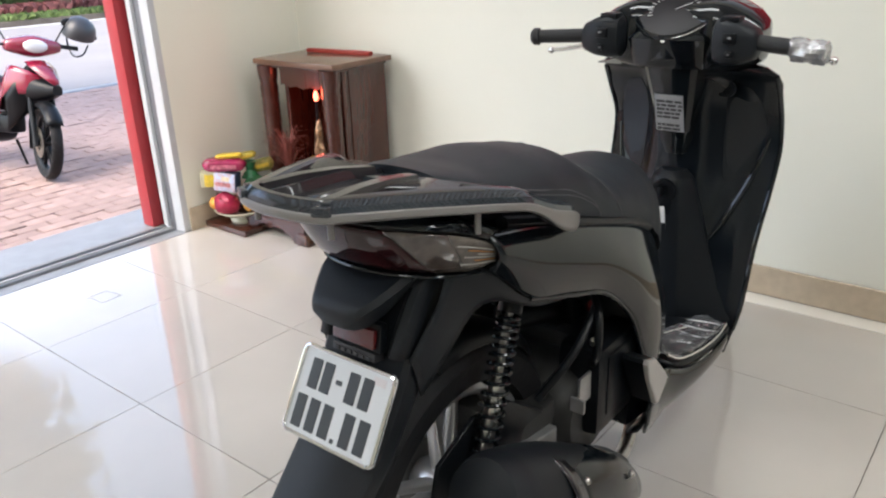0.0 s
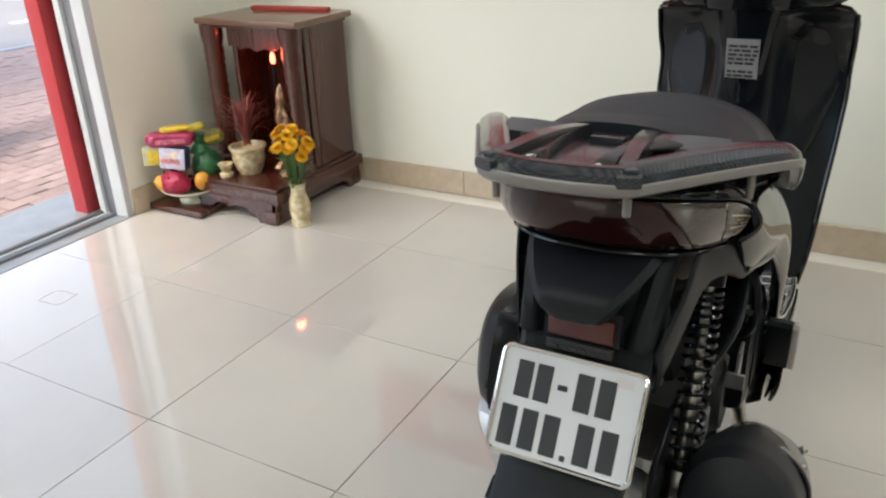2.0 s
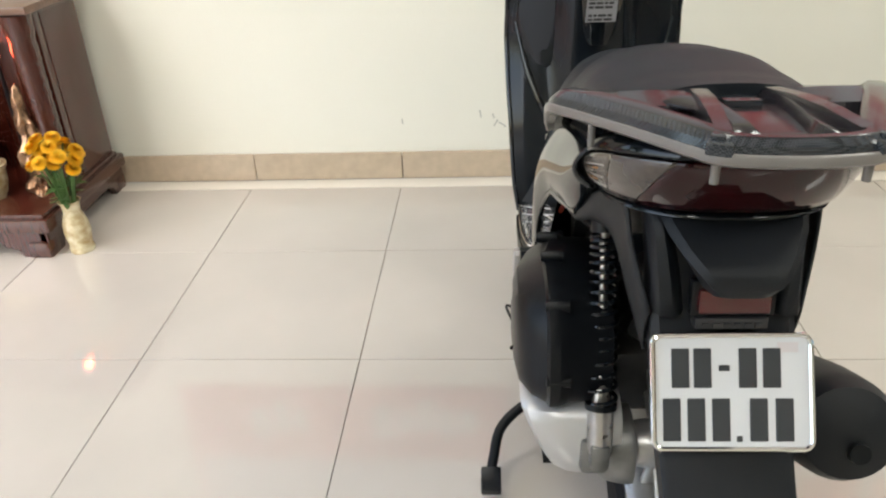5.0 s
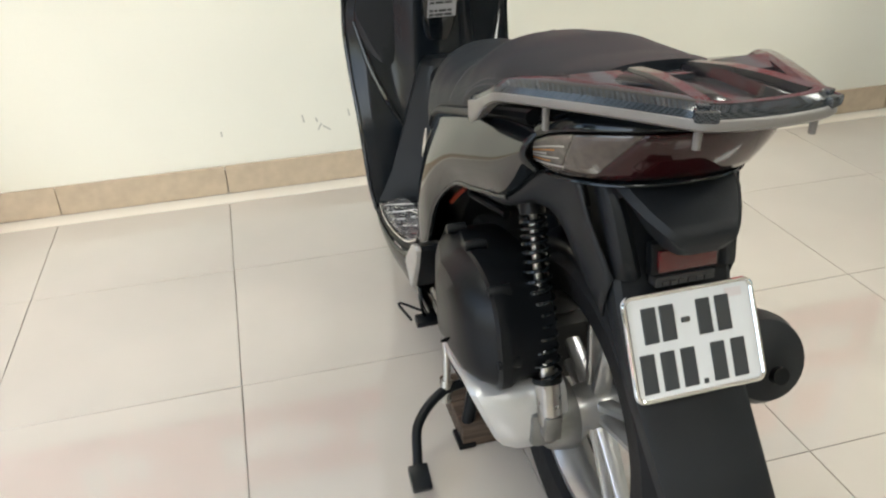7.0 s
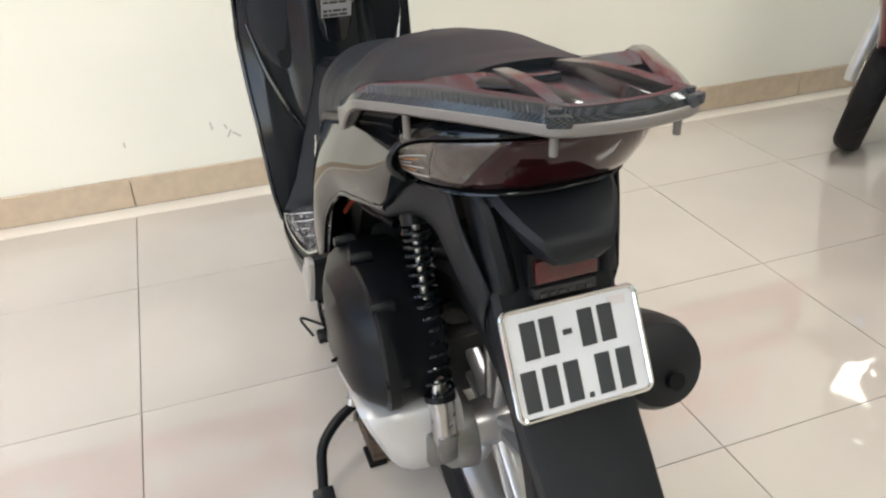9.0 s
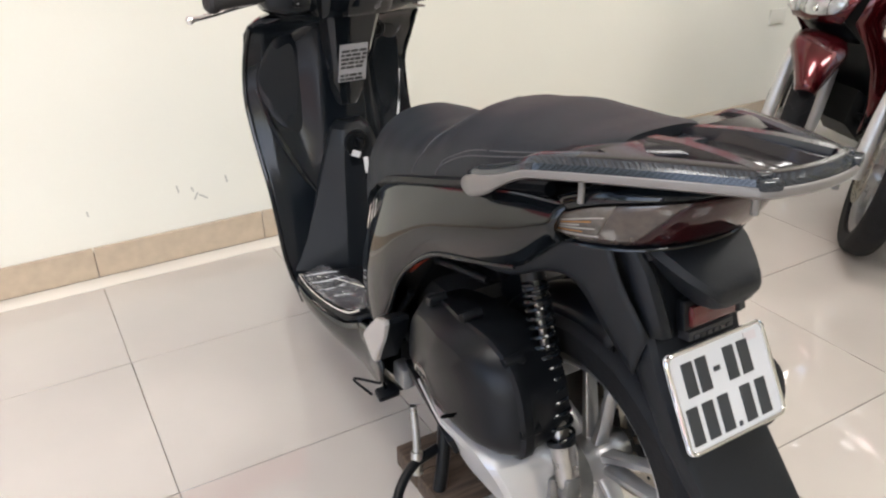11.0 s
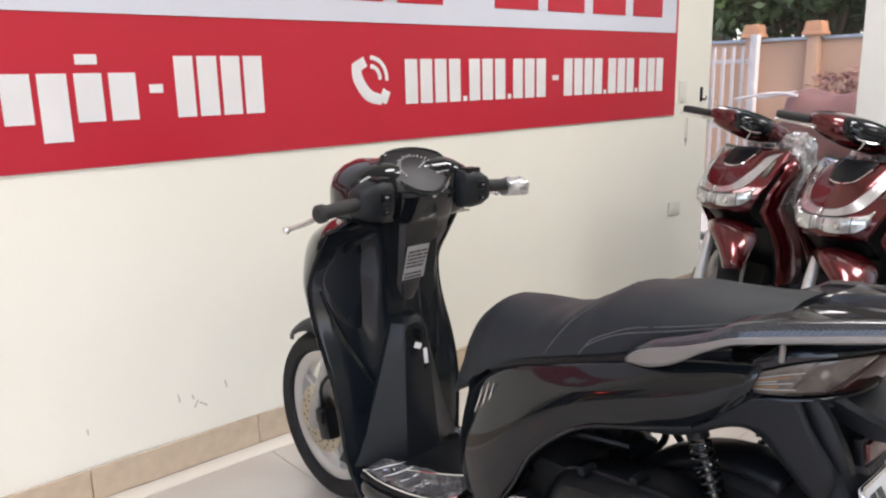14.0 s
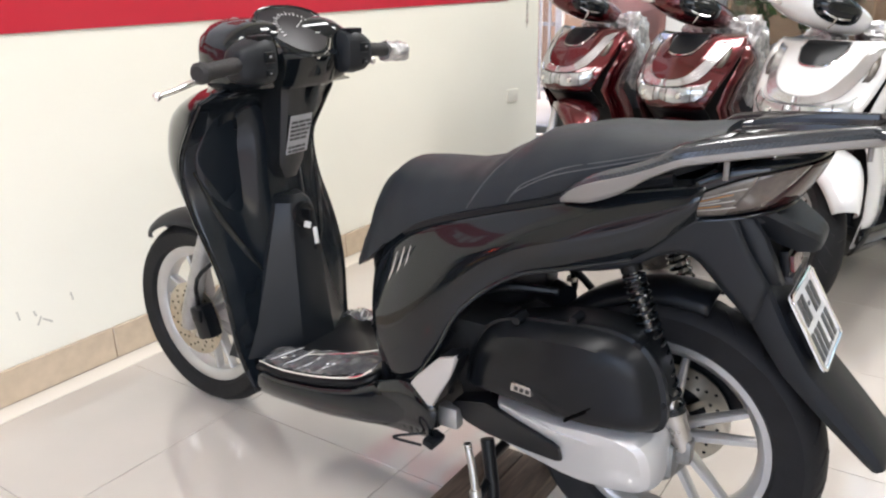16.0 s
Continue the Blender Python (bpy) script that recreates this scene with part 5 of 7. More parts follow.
    # rear rack: one line from the front of an arm round to the rear bar; x, y, top z, height of the pale side face
    rail = [(-0.170, -0.488, 0.826, 0.004), (-0.184, -0.515, 0.848, 0.020), (-0.197, -0.555, 0.868, 0.032), (-0.205, -0.609, 0.886, 0.026), (-0.209, -0.655, 0.904, 0.013), (-0.209, -0.700, 0.924, 0.0095), (-0.200, -0.728, 0.930, 0.009), (-0.177, -0.775, 0.937, 0.009),
            (-0.146, -0.84, 0.946, 0.009), (-0.119, -0.895, 0.953, 0.009), (-0.094, -0.942, 0.958, 0.009), (-0.070, -0.970, 0.960, 0.009), (0, -0.982, 0.961, 0.009)]
    out_l = [r[:3] for r in rail]
    low_l = [(x * 0.985, y, z - h) for x, y, z, h in rail]
    inn_l = [(-0.156, -0.510, 0.836), (-0.160, -0.535, 0.858), (-0.166, -0.57, 0.878), (-0.172, -0.62, 0.897), (-0.174, -0.660, 0.914), (-0.172, -0.690, 0.934), (-0.164, -0.712, 0.940), (-0.143, -0.755, 0.949), (-0.115, -0.815, 0.957), (-0.090, -0.868, 0.962), (-0.068, -0.916, 0.966), (-0.053, -0.950, 0.968), (0, -0.960, 0.969)]
    both = lambda l: [*l, *[(-x, y, z) for x, y, z in l[-2::-1]]]
    o, i, lw = (curve(both(l), 97) for l in (out_l, inn_l, low_l))
    rise = Vector((0, 0, 1))
    lanes = [o, [p.lerp(q, 0.10) + rise * 0.009 for p, q in zip(o, i)], [p.lerp(q, 0.34) + rise * 0.013 for p, q in zip(o, i)], [p.lerp(q, 0.42) + rise * 0.0135 for p, q in zip(o, i)], [p.lerp(q, 0.80) + rise * 0.010 for p, q in zip(o, i)],
             [p.lerp(q, 0.96) + rise * 0.004 for p, q in zip(o, i)], [p + rise * -0.004 for p in i], [p + rise * -0.014 for p in i], [p.lerp(q, 0.3) + rise * -0.010 for p, q in zip(lw, i)], lw]
    rb = loft(lanes, closed=False)
    rb.faces.ensure_lookup_table()
    for n, face_ in enumerate(rb.faces):
        lane, at_ = divmod(n, 96)
        face_.material_index = 0 if lane < 2 or (at_ < 24 or at_ > 71) and lane < 4 else 1
    rack = part("rear_rack", rb, [M_CARBON, M_RACK], s, "carbon-look rear carrier with pale edges and grab arms", sharp=28)
    part("rack_edge", loft([[p + rise * 0.002 for p in o], [p + Vector((0, -0.002, 0)) + (p - q).normalized() * 0.0 for p, q in zip(o, lw)], [q.lerp(p, 0.3) + Vector((math.copysign(0.002, q.x), -0.002, 0)) for p, q in zip(o, lw)], lw], closed=False), M_EDGE, rack, "pale grey plastic side face", solid=0.004, sharp=50)
    deck_rows = [(-0.955, 0.967), (-0.875, 0.965), (-0.85, 0.963), (-0.80, 0.957), (-0.75, 0.947), (-0.69, 0.936), (-0.64, 0.92)]

    def deck_z(y):
        return lerp_rows(deck_rows, y)[0]
    deck = []
    for y, w in ((-0.675, 0.156), (-0.72, 0.152), (-0.75, 0.140), (-0.79, 0.100), (-0.83, 0.064), (-0.90, 0.058), (-0.958, 0.056)):
        z = deck_z(y)
        n = 0.036 if y > -0.87 else 0.030
        deck.append([(-w, y, z - 0.004), (-n - 0.004, y, z + 0.001), (-n, y, z - 0.012), (n, y, z - 0.012), (n + 0.004, y, z + 0.001), (w, y, z - 0.004)])
    part("deck_plate", box(0, -0.775, 0.9475, 0.040, 0.040, 0.008, 0.002, rot=(-9, 0, 0)), M_CARBON, rack)
    part("rack_deck", loft(deck, closed=False), M_RACK, rack, solid=0.008, sharp=20)
    for k in (-1, 1):
        arm2 = [(0.034, -0.742, 0.026, -0.002), (0.062, -0.775, 0.028, 0.002), (0.100, -0.790, 0.030, 0.005), (0.136, -0.785, 0.030, 0.004)]
        part("rack_rib", loft([[(k * x, y - w, deck_z(y) - 0.012), (k * x, y - w * 0.8, deck_z(y) + d - 0.003), (k * x, y + w * 0.8, deck_z(y) + d), (k * x, y + w, deck_z(y) - 0.010)] for x, y, w, d in arm2]), M_RACK, rack, sharp=24)
        arm3 = [(0.042, -0.755, 0.013), (0.050, -0.82, 0.013), (0.058, -0.88, 0.012), (0.066, -0.945, 0.011)]
        part("rack_rib", loft([[(k * (x - w), y, deck_z(y) - 0.008), (k * (x - w * 0.7), y, deck_z(y) + 0.009), (k * (x + w * 0.7), y, deck_z(y) + 0.009), (k * (x + w), y, deck_z(y) - 0.008)] for x, y, w in arm3]), M_RACK, rack, sharp=24)
        part("end_block", join(box(k * 0.072, -0.960, 0.9655, 0.026, 0.026, 0.013, 0.004, rot=(0, 0, k * 24)), box(k * 0.073, -0.954, 0.9735, 0.014, 0.016, 0.005, 0.002, rot=(0, 0, k * 24))), M_CARBON, rack)
        part("rack_pin", tube([(k * 0.071, -0.950, 0.955), (k * 0.071, -0.950, 0.924)], [0.0048, 0.0044], 10), M_EDGE, rack)
        part("rack_pin", tube([(k * 0.163, -0.764, 0.937), (k * 0.163, -0.764, 0.892)], [0.0048, 0.0044], 10), M_EDGE, rack)

    # engine: air box, drive cover, hub casting, frame rails, stands
    air = smooth_outline([(-0.285, 0.40), (-0.30, 0.475), (-0.345, 0.545), (-0.42, 0.580), (-0.54, 0.604), (-0.62, 0.604), (-0.672, 0.578), (-0.700, 0.52), (-0.700, 0.445), (-0.62, 0.424), (-0.50, 0.420), (-0.385, 0.408)], 60)
    ab = loft([[(x, cy + (y - cy) * f, cz + (z - cz) * f) for y, z in air] for x, f, cy, cz in ((-0.10, 0.98, -0.5, 0.5), (-0.165, 1.0, -0.5, 0.5), (-0.180, 1.045, -0.5, 0.5), (-0.196, 1.045, -0.5, 0.5), (-0.200, 1.0, -0.5, 0.5), (-0.222, 0.93, -0.49, 0.5), (-0.240, 0.80, -0.48, 0.495), (-0.247, 0.60, -0.47, 0.485), (-0.249, 0.3, -0.46, 0.48), (-0.249, 0.02, -0.46, 0.48))])
    wedge(ab)
    box_ob = part("air_box", ab, M_DARK, s, "black plastic air box cover with screws", sharp=30)
    for y, z in ((-0.42, 0.586), (-0.535, 0.612), (-0.655, 0.592), (-0.705, 0.49)):
        part("screw_lug", join(lathe([(0.0, -0.016), (0.008, -0.016), (0.010, -0.008), (0.010, 0.02), (0.0, 0.02)], (-0.185, y, z), "x", 12)), M_DARK, box_ob)
    # Raised near-black bars; the shade inside the vents is put into their colour.
    for q in range(4):
        part("vent_slot", box(-0.2465 + 0.003 * q, -0.566 - 0.011 * q, 0.452 + 0.011 * q, 0.010, 0.052 - 0.004 * q, 0.006, 0.002, rot=(-38, 0, 0), seg=1), mat("vent_shade_black", (0.0015, 0.0015, 0.0016), 0.9, specular_ior_level=0.02), box_ob)
    part("badge", join(slot(box(-0.2345, -0.460, 0.467, 0.006, 0.060, 0.017, 0.001, rot=(3, 0, 0), seg=1), 0), *[slot(box(-0.2382, -0.442 - 0.012 * q, 0.4675 - 0.0006 * q, 0.002, 0.008, 0.008, rot=(3, 0, 0)), 1) for q in range(4)]), [M_STEEL, M_INK2], box_ob, "small silver badge")
    drv = smooth_outline([(-0.335, 0.386), (-0.43, 0.408), (-0.52, 0.422), (-0.61, 0.430), (-0.665, 0.428), (-0.702, 0.408), (-0.710, 0.35), (-0.700, 0.300), (-0.66, 0.272), (-0.58, 0.258), (-0.50, 0.262), (-0.40, 0.272), (-0.335, 0.288), (-0.318, 0.320)], 64)
    db = loft([[(x, cy + (y - cy) * f, cz + (z - cz) * f) for y, z in drv] for x, f, cy, cz in ((-0.08, 1.0, -0.55, 0.345), (-0.175, 1.0, -0.55, 0.345), (-0.20, 0.985, -0.54, 0.35), (-0.228, 0.93, -0.52, 0.355), (-0.238, 0.86, -0.51, 0.36), (-0.240, 0.6, -0.50, 0.36), (-0.240, 0.02, -0.50, 0.36))])
    taper(wedge(db))
    drive = part("drive_cover", db, M_SATIN, s, "satin silver drive cover", sharp=24)
    part("cover_insert", taper(wedge(prism([(-0.246, 0.334), (-0.262, 0.356), (-0.311, 0.376), (-0.357, 0.393), (-0.510, 0.366), (-0.525, 0.355), (-0.525, 0.320), (-0.512, 0.312), (-0.43, 0.304), (-0.341, 0.297), (-0.285, 0.305)], -0.17, -0.252, "x", bevel=0.004))), M_DARK, drive, "black insert of the drive cover")
    part("cover_ridge", taper(wedge(tube([(-0.243, -0.395, 0.405), (-0.242, -0.50, 0.398), (-0.236, -0.60, 0.392), (-0.215, -0.69, 0.378)], 0.004, 8, 18))), M_SATIN, drive)
    part("crankcase", join(lathe([(0.0, -0.10), (0.095, -0.10), (0.11, -0.06), (0.11, 0.10), (0.09, 0.13), (0.0, 0.13)], (0, -0.33, 0.36), "x", 28), box(0, -0.40, 0.36, 0.20, 0.30, 0.13, 0.02), box(0.0, -0.22, 0.42, 0.16, 0.16, 0.16, 0.02)), M_DARKCAST, s)
    part("cylinder_fins", join(*[box(0.01, -0.14 - 0.012 * q, 0.40, 0.15, 0.004, 0.14, 0.001, seg=1) for q in range(7)]), M_DARKCAST, s)
    part("hub_casting", join(lathe([(0.0, -0.115), (0.046, -0.115), (0.060, -0.10), (0.066, -0.07), (0.066, -0.058), (0.0, -0.058)], (0, -0.662, 0.326), "x", 36), box(-0.120, -0.69, 0.345, 0.05, 0.06, 0.07, 0.012), box(-0.118, -0.732, 0.368, 0.03, 0.03, 0.05, 0.008), box(-0.11, -0.61, 0.315, 0.06, 0.10, 0.03, 0.008)), M_HUB, s, "rough cast hub and damper mount")
    part("throttle_body", join(tube([(0.02, -0.30, 0.54), (0.02, -0.36, 0.57), (-0.02, -0.44, 0.57)], 0.03, 14, 8), box(0.03, -0.27, 0.56, 0.07, 0.07, 0.08, 0.012), box(-0.02, -0.36, 0.62, 0.06, 0.10, 0.05, 0.01)), M_DARK, s)
    part("cooling_shroud", join(box(0.115, -0.28, 0.42, 0.10, 0.18, 0.20, 0.025), box(0.160, -0.28, 0.43, 0.02, 0.12, 0.14, 0.01)), M_DARK, s)
    hoses = [[(0.10, -0.30, 0.62), (0.15, -0.36, 0.60), (0.16, -0.38, 0.52), (0.12, -0.34, 0.46)], [(0.05, -0.22, 0.62), (0.12, -0.28, 0.64), (0.14, -0.42, 0.55), (0.10, -0.50, 0.46)], [(-0.10, -0.28, 0.58), (-0.13, -0.36, 0.62), (-0.10, -0.46, 0.62)], [(-0.14, -0.24, 0.50), (-0.15, -0.20, 0.42), (-0.12, -0.22, 0.34)]]
    for h in hoses:
        part("hose", tube(h, 0.0085, 9, 18), M_DARK, s)
    part("hose_clip", join(lathe([(0.010, -0.005), (0.012, -0.005), (0.012, 0.005), (0.010, 0.005)], (0.155, -0.375, 0.545), "z", 14, closed=True)), M_STEEL, s)
    part("exhaust_pipe", tube([(0.06, -0.10, 0.36), (0.10, -0.04, 0.26), (0.14, -0.16, 0.19), (0.17, -0.30, 0.21)], 0.016, 12, 20), M_STEEL, s)
    part("cable_bracket", join(box(0.150, -0.405, 0.455, 0.006, 0.045, 0.06, 0.002), box(0.150, -0.43, 0.43, 0.03, 0.008, 0.03, 0.002)), M_CAST, s)
    part("coil", join(box(0.135, -0.21, 0.60, 0.04, 0.07, 0.045, 0.008), tube([(0.135, -0.17, 0.60), (0.150, -0.13, 0.55), (0.13, -0.13, 0.47)], 0.005, 8, 12)), M_DARK, s)
    part("red_cap", tube([(0.10, -0.30, 0.575), (0.115, -0.315, 0.59)], 0.010, 10), mat("red_rubber", (0.22, 0.02, 0.02), 0.5), s)
    part("orange_lead", tube([(-0.14, -0.24, 0.55), (-0.135, -0.27, 0.58), (-0.125, -0.29, 0.60)], 0.005, 7, 8), mat("orange_cable", (0.42, 0.06, 0.03), 0.5), s)
    hug = []
    for q in range(15):
        a = radians(76 + 60 * q / 14)
        r = 0.328 - 0.012 * q / 14
        hug.append([(0.060 * (-1 + i / 4), -0.662 - (r - 0.030 * abs(i / 4 - 1) ** 3) * math.cos(a), 0.326 + (r - 0.030 * abs(i / 4 - 1) ** 3) * math.sin(a)) for i in range(9)])
    part("inner_mudguard", loft(hug, closed=False), M_DARK, s, solid=0.005)
    # exhaust on the far side
    ex = part("muffler", tube([(0.170, -0.28, 0.20), (0.195, -0.42, 0.275), (0.205, -0.55, 0.345), (0.205, -0.68, 0.420), (0.203, -0.79, 0.475), (0.200, -0.825, 0.492), (0.200, -0.832, 0.495)], [0.03, 0.062, 0.076, 0.080, 0.076, 0.058, 0.02], 26, 30), M_MATT, s, "black muffler with a heat shield")

    def shield_arc(y, f, a0, a1, r):
        return [(0.205 + r * f * math.cos(a), y, 0.345 - 0.56 * (y + 0.55) + r * f * math.sin(a)) for a in (radians(a0 + (a1 - a0) * k / 12) for k in range(13))]
    part("heat_shield", loft([shield_arc(y, f, -25, 113, 0.086) for y, f in ((-0.37, 0.68), (-0.42, 0.84), (-0.49, 0.97), (-0.56, 1.0), (-0.63, 1.0), (-0.68, 0.98))], closed=False), M_SEMI, ex, solid=0.004)
    part("shield_edge", loft([shield_arc(y, f, -20, 70, 0.0885) for y, f in ((-0.650, 1.0), (-0.676, 0.995), (-0.683, 0.97))], closed=False), M_RACK, ex, "glossy plastic end strip", solid=0.003)
    part("wheel_side_plate", prism([(-0.48, 0.33), (-0.47, 0.42), (-0.58, 0.50), (-0.69, 0.525), (-0.79, 0.485), (-0.81, 0.41), (-0.76, 0.31), (-0.62, 0.27)], 0.088, 0.096, "x", bevel=0.003), M_DARK, s)
    for y in (-0.45, -0.63):
        part("shield_bolt", blob((0.276, y, 0.395 - 0.56 * (y + 0.55)), 0.007, 10), M_STEEL, ex)
    part("muffler_tip", tube([(0.205, -0.822, 0.468), (0.205, -0.850, 0.480)], 0.014, 14), M_DARK, ex)
    part("swing_plate", join(prism([(-0.60, 0.40), (-0.72, 0.385), (-0.75, 0.345), (-0.71, 0.31), (-0.58, 0.33), (-0.45, 0.32), (-0.45, 0.38)], 0.095, 0.118, "x", bevel=0.005), box(0.125, -0.735, 0.395, 0.03, 0.04, 0.05, 0.006)), M_CAST, s)
    stand = part("centre_stand", join(tube([(-0.10, -0.30, 0.235), (-0.125, -0.33, 0.12), (-0.15, -0.345, 0.012)], [0.016, 0.015, 0.015], 10, 8), tube([(0.10, -0.30, 0.235), (0.125, -0.33, 0.12), (0.15, -0.345, 0.012)], [0.016, 0.015, 0.015], 10, 8), tube([(-0.11, -0.31, 0.19), (0.11, -0.31, 0.19)], 0.012, 10), box(-0.152, -0.347, 0.007, 0.04, 0.06, 0.012, 0.003), box(0.152, -0.347, 0.007, 0.04, 0.06, 0.012, 0.003)), M_DARK, s)
    part("stand_pedal", join(tube([(-0.12, -0.315, 0.145), (-0.20, -0.33, 0.135), (-0.262, -0.375, 0.105), (-0.280, -0.43, 0.07), (-0.285, -0.455, 0.055)], 0.011, 10, 16), box(-0.286, -0.475, 0.048, 0.042, 0.055, 0.022, 0.005, rot=(28, 0, 0))), M_DARK, stand)
    part("side_stand", join(tube([(-0.175, -0.295, 0.262), (-0.178, -0.31, 0.20), (-0.182, -0.318, 0.158)], 0.0085, 10, 6), tube([(-0.182, -0.318, 0.158), (-0.190, -0.33, 0.11)], 0.013, 10)), M_STEEL, s)
    part("pillion_peg", join(box(-0.20, -0.225, 0.262, 0.05, 0.03, 0.018, 0.006, rot=(20, 0, 0)), tube([(-0.205, -0.20, 0.272), (-0.245, -0.15, 0.268), (-0.232, -0.215, 0.262)], 0.0032, 7, 14)), M_DARK, s)
    for k in (-1, 1):
        step = [(-0.192, 0.404), (-0.206, 0.424), (-0.262, 0.480), (-0.300, 0.492), (-0.304, 0.484), (-0.290, 0.446), (-0.246, 0.366), (-0.234, 0.364)]
        part("step_mount", prism(step, k * 0.180, k * 0.222, "x"), M_DARK, s)
        part("pillion_step", prism(step, k * 0.223, k * 0.234, "x", bevel=0.005), M_STEP, s, "pale metal pillion step")
    part("mount_bracket", box(-0.17, -0.25, 0.315, 0.03, 0.05, 0.05, 0.008), M_CAST, s)
    return s


scooter = black_scooter()
block = tagged(part("wooden_block", join(box(1.222, -0.322, 0.026, 0.30, 0.10, 0.052, 0.004), box(1.222, -0.220, 0.026, 0.30, 0.10, 0.052, 0.004)), M_WOODBLK), "weathered brown wooden block under the scooter", "wooden block")


# ---- banner on the north wall; all its writing as plain bars ----
banner = thing("banner", pose(0, NY - 0.002, 0, 0, -0.5, 0), "red and white printed shop banner mounted on the wall", "banner")
BX0, BX1 = -0.55, 3.955


def sheet(x0, x1, z0, z1, y, m, name, label=""):
    return part(name, box((x0 + x1) / 2, y, (z0 + z1) / 2, x1 - x0, 0.006, z1 - z0, 0.001, seg=1), m, banner, label)


sheet(BX0, BX1, 1.070, 2.30, -0.004, M_RED, "backing")
sheet(BX0 + 0.03, BX1 - 0.028, 1.526, 2.27, -0.009, M_BWHITE, "pale_field", "pale upper field of the banner")


def bar(x0, x1, z0, z1, m=M_LETTER):
    part("letter_bar", box((x0 + x1) / 2, -0.0085 if m is M_LETTER else -0.0135, (z0 + z1) / 2, x1 - x0, 0.004, z1 - z0, 0.0008, seg=1), m, banner)


zb, zx, zt = 1.208, 1.352, 1.402
for x0, x1, z0, z1 in ((-0.22, -0.13, zb, zt), (-0.10, -0.03, zb - 0.05, zx), (-0.01, 0.06, zb, zx), (0.38, 0.478, zb - 0.02, zt), (0.50, 0.58, zb, zx), (0.598, 0.68, zb - 0.055, zx), (0.70, 0.78, zb, zx), (0.708, 0.772, zx + 0.025, zx + 0.055),
                       (0.80, 0.882, zb, zx), (0.922, 0.966, 1.288, 1.315), (1.008, 1.072, zb, zt), (1.086, 1.155, zb, zt), (1.170, 1.238, zb, zt), (1.252, 1.322, zb, zt)):
    bar(x0, x1, z0, z1)
x = 1.962
for ch in "dddd.ddd.ddd - dddd.ddd.ddd":
    if ch == "d":
        bar(x, x + 0.064, 1.212, 1.390)
        x += 0.080
    elif ch == ".":
        bar(x, x + 0.022, 1.212, 1.234)
        x += 0.037
    elif ch == "-":
        bar(x, x + 0.045, 1.288, 1.312)
        x += 0.052
    else:
        x += 0.034
for x0, x1 in ((1.62, 1.86), (1.93, 2.17), (2.475, 2.76), (2.83, 3.10), (3.17, 3.44), (3.51, 3.78)):
    bar(x0, x1, 1.605, 1.93, M_RED)
ph = [tube([(1.722, -0.0085, 1.375), (1.730, -0.0085, 1.315), (1.775, -0.0085, 1.255), (1.842, -0.0085, 1.232)], [0.02, 0.024, 0.024, 0.02], 8, 18), tube([(1.735, -0.0085, 1.388), (1.752, -0.0085, 1.352)], 0.026, 8), tube([(1.838, -0.0085, 1.255), (1.872, -0.0085, 1.238)], 0.026, 8)]
for r in (0.045, 0.078):
    ph.append(tube([(1.79 + r * math.cos(a), -0.0085, 1.318 + r * math.sin(a)) for a in (radians(-8 + 14 * k) for k in range(8))], 0.0085, 8))
pb = join(*ph)
for v in pb.verts:
    v.co.y = -0.0085 + (v.co.y + 0.0085) * 0.1
part("telephone_sign", pb, M_LETTER, banner, "white telephone receiver sign")

# ---- house shrine in the corner with its offerings ----
shrine = thing("shrine_cabinet", pose(0, 0, 0), "small red-brown lacquered wooden house shrine standing in the corner", "shrine cabinet")
part("base_platform", join(box(-0.79, 0.88, 0.115, 0.53, 0.62, 0.05, 0.008), box(-1.11, 1.0, 0.115, 0.12, 0.38, 0.05, 0.006)), M_ROSE, shrine)
part("base_rim", box(-0.79, 0.875, 0.147, 0.50, 0.58, 0.016, 0.005), M_ROSE, shrine)
scal = [(-1.04, 0.0), (-0.95, 0.0), (-0.935, 0.03), (-0.90, 0.035), (-0.88, 0.055), (-0.84, 0.06), (-0.80, 0.045), (-0.76, 0.06), (-0.71, 0.055), (-0.69, 0.035), (-0.655, 0.03), (-0.64, 0.0), (-0.545, 0.0), (-0.545, 0.092), (-1.04, 0.092)]
part("skirt_board", prism(scal, 0.575, 0.60, "y"), M_ROSE, shrine, "carved skirt board")
side = [(0.575, 0.0), (0.66, 0.0), (0.675, 0.035), (0.72, 0.05), (1.03, 0.05), (1.075, 0.035), (1.09, 0.0), (1.175, 0.0), (1.175, 0.092), (0.575, 0.092)]
part("skirt_board", prism(side, -0.565, -0.54, "x"), M_ROSE, shrine, "carved skirt board")
part("foot", box(-0.575, 0.60, 0.03, 0.075, 0.075, 0.06, 0.012), M_ROSE, shrine)
part("foot", box(-0.575, 1.145, 0.03, 0.075, 0.075, 0.06, 0.012), M_ROSE, shrine)
part("foot", box(-1.02, 0.60, 0.03, 0.075, 0.06, 0.06, 0.012), M_ROSE, shrine)
part("foot", box(-1.10, 1.145, 0.03, 0.075, 0.075, 0.06, 0.012), M_ROSE, shrine)
part("side_panel", box(-0.562, 1.04, 0.455, 0.022, 0.24, 0.60, 0.003), M_ROSE, shrine)
part("side_panel", box(-0.925, 1.01, 0.455, 0.022, 0.29, 0.60, 0.003), M_ROSE, shrine)
part("side_post", box(-0.566, 0.895, 0.455, 0.03, 0.035, 0.60, 0.003), M_ROSE, shrine)
part("back_panel", box(-0.748, 1.165, 0.455, 0.36, 0.016, 0.60), M_ROSE, shrine)
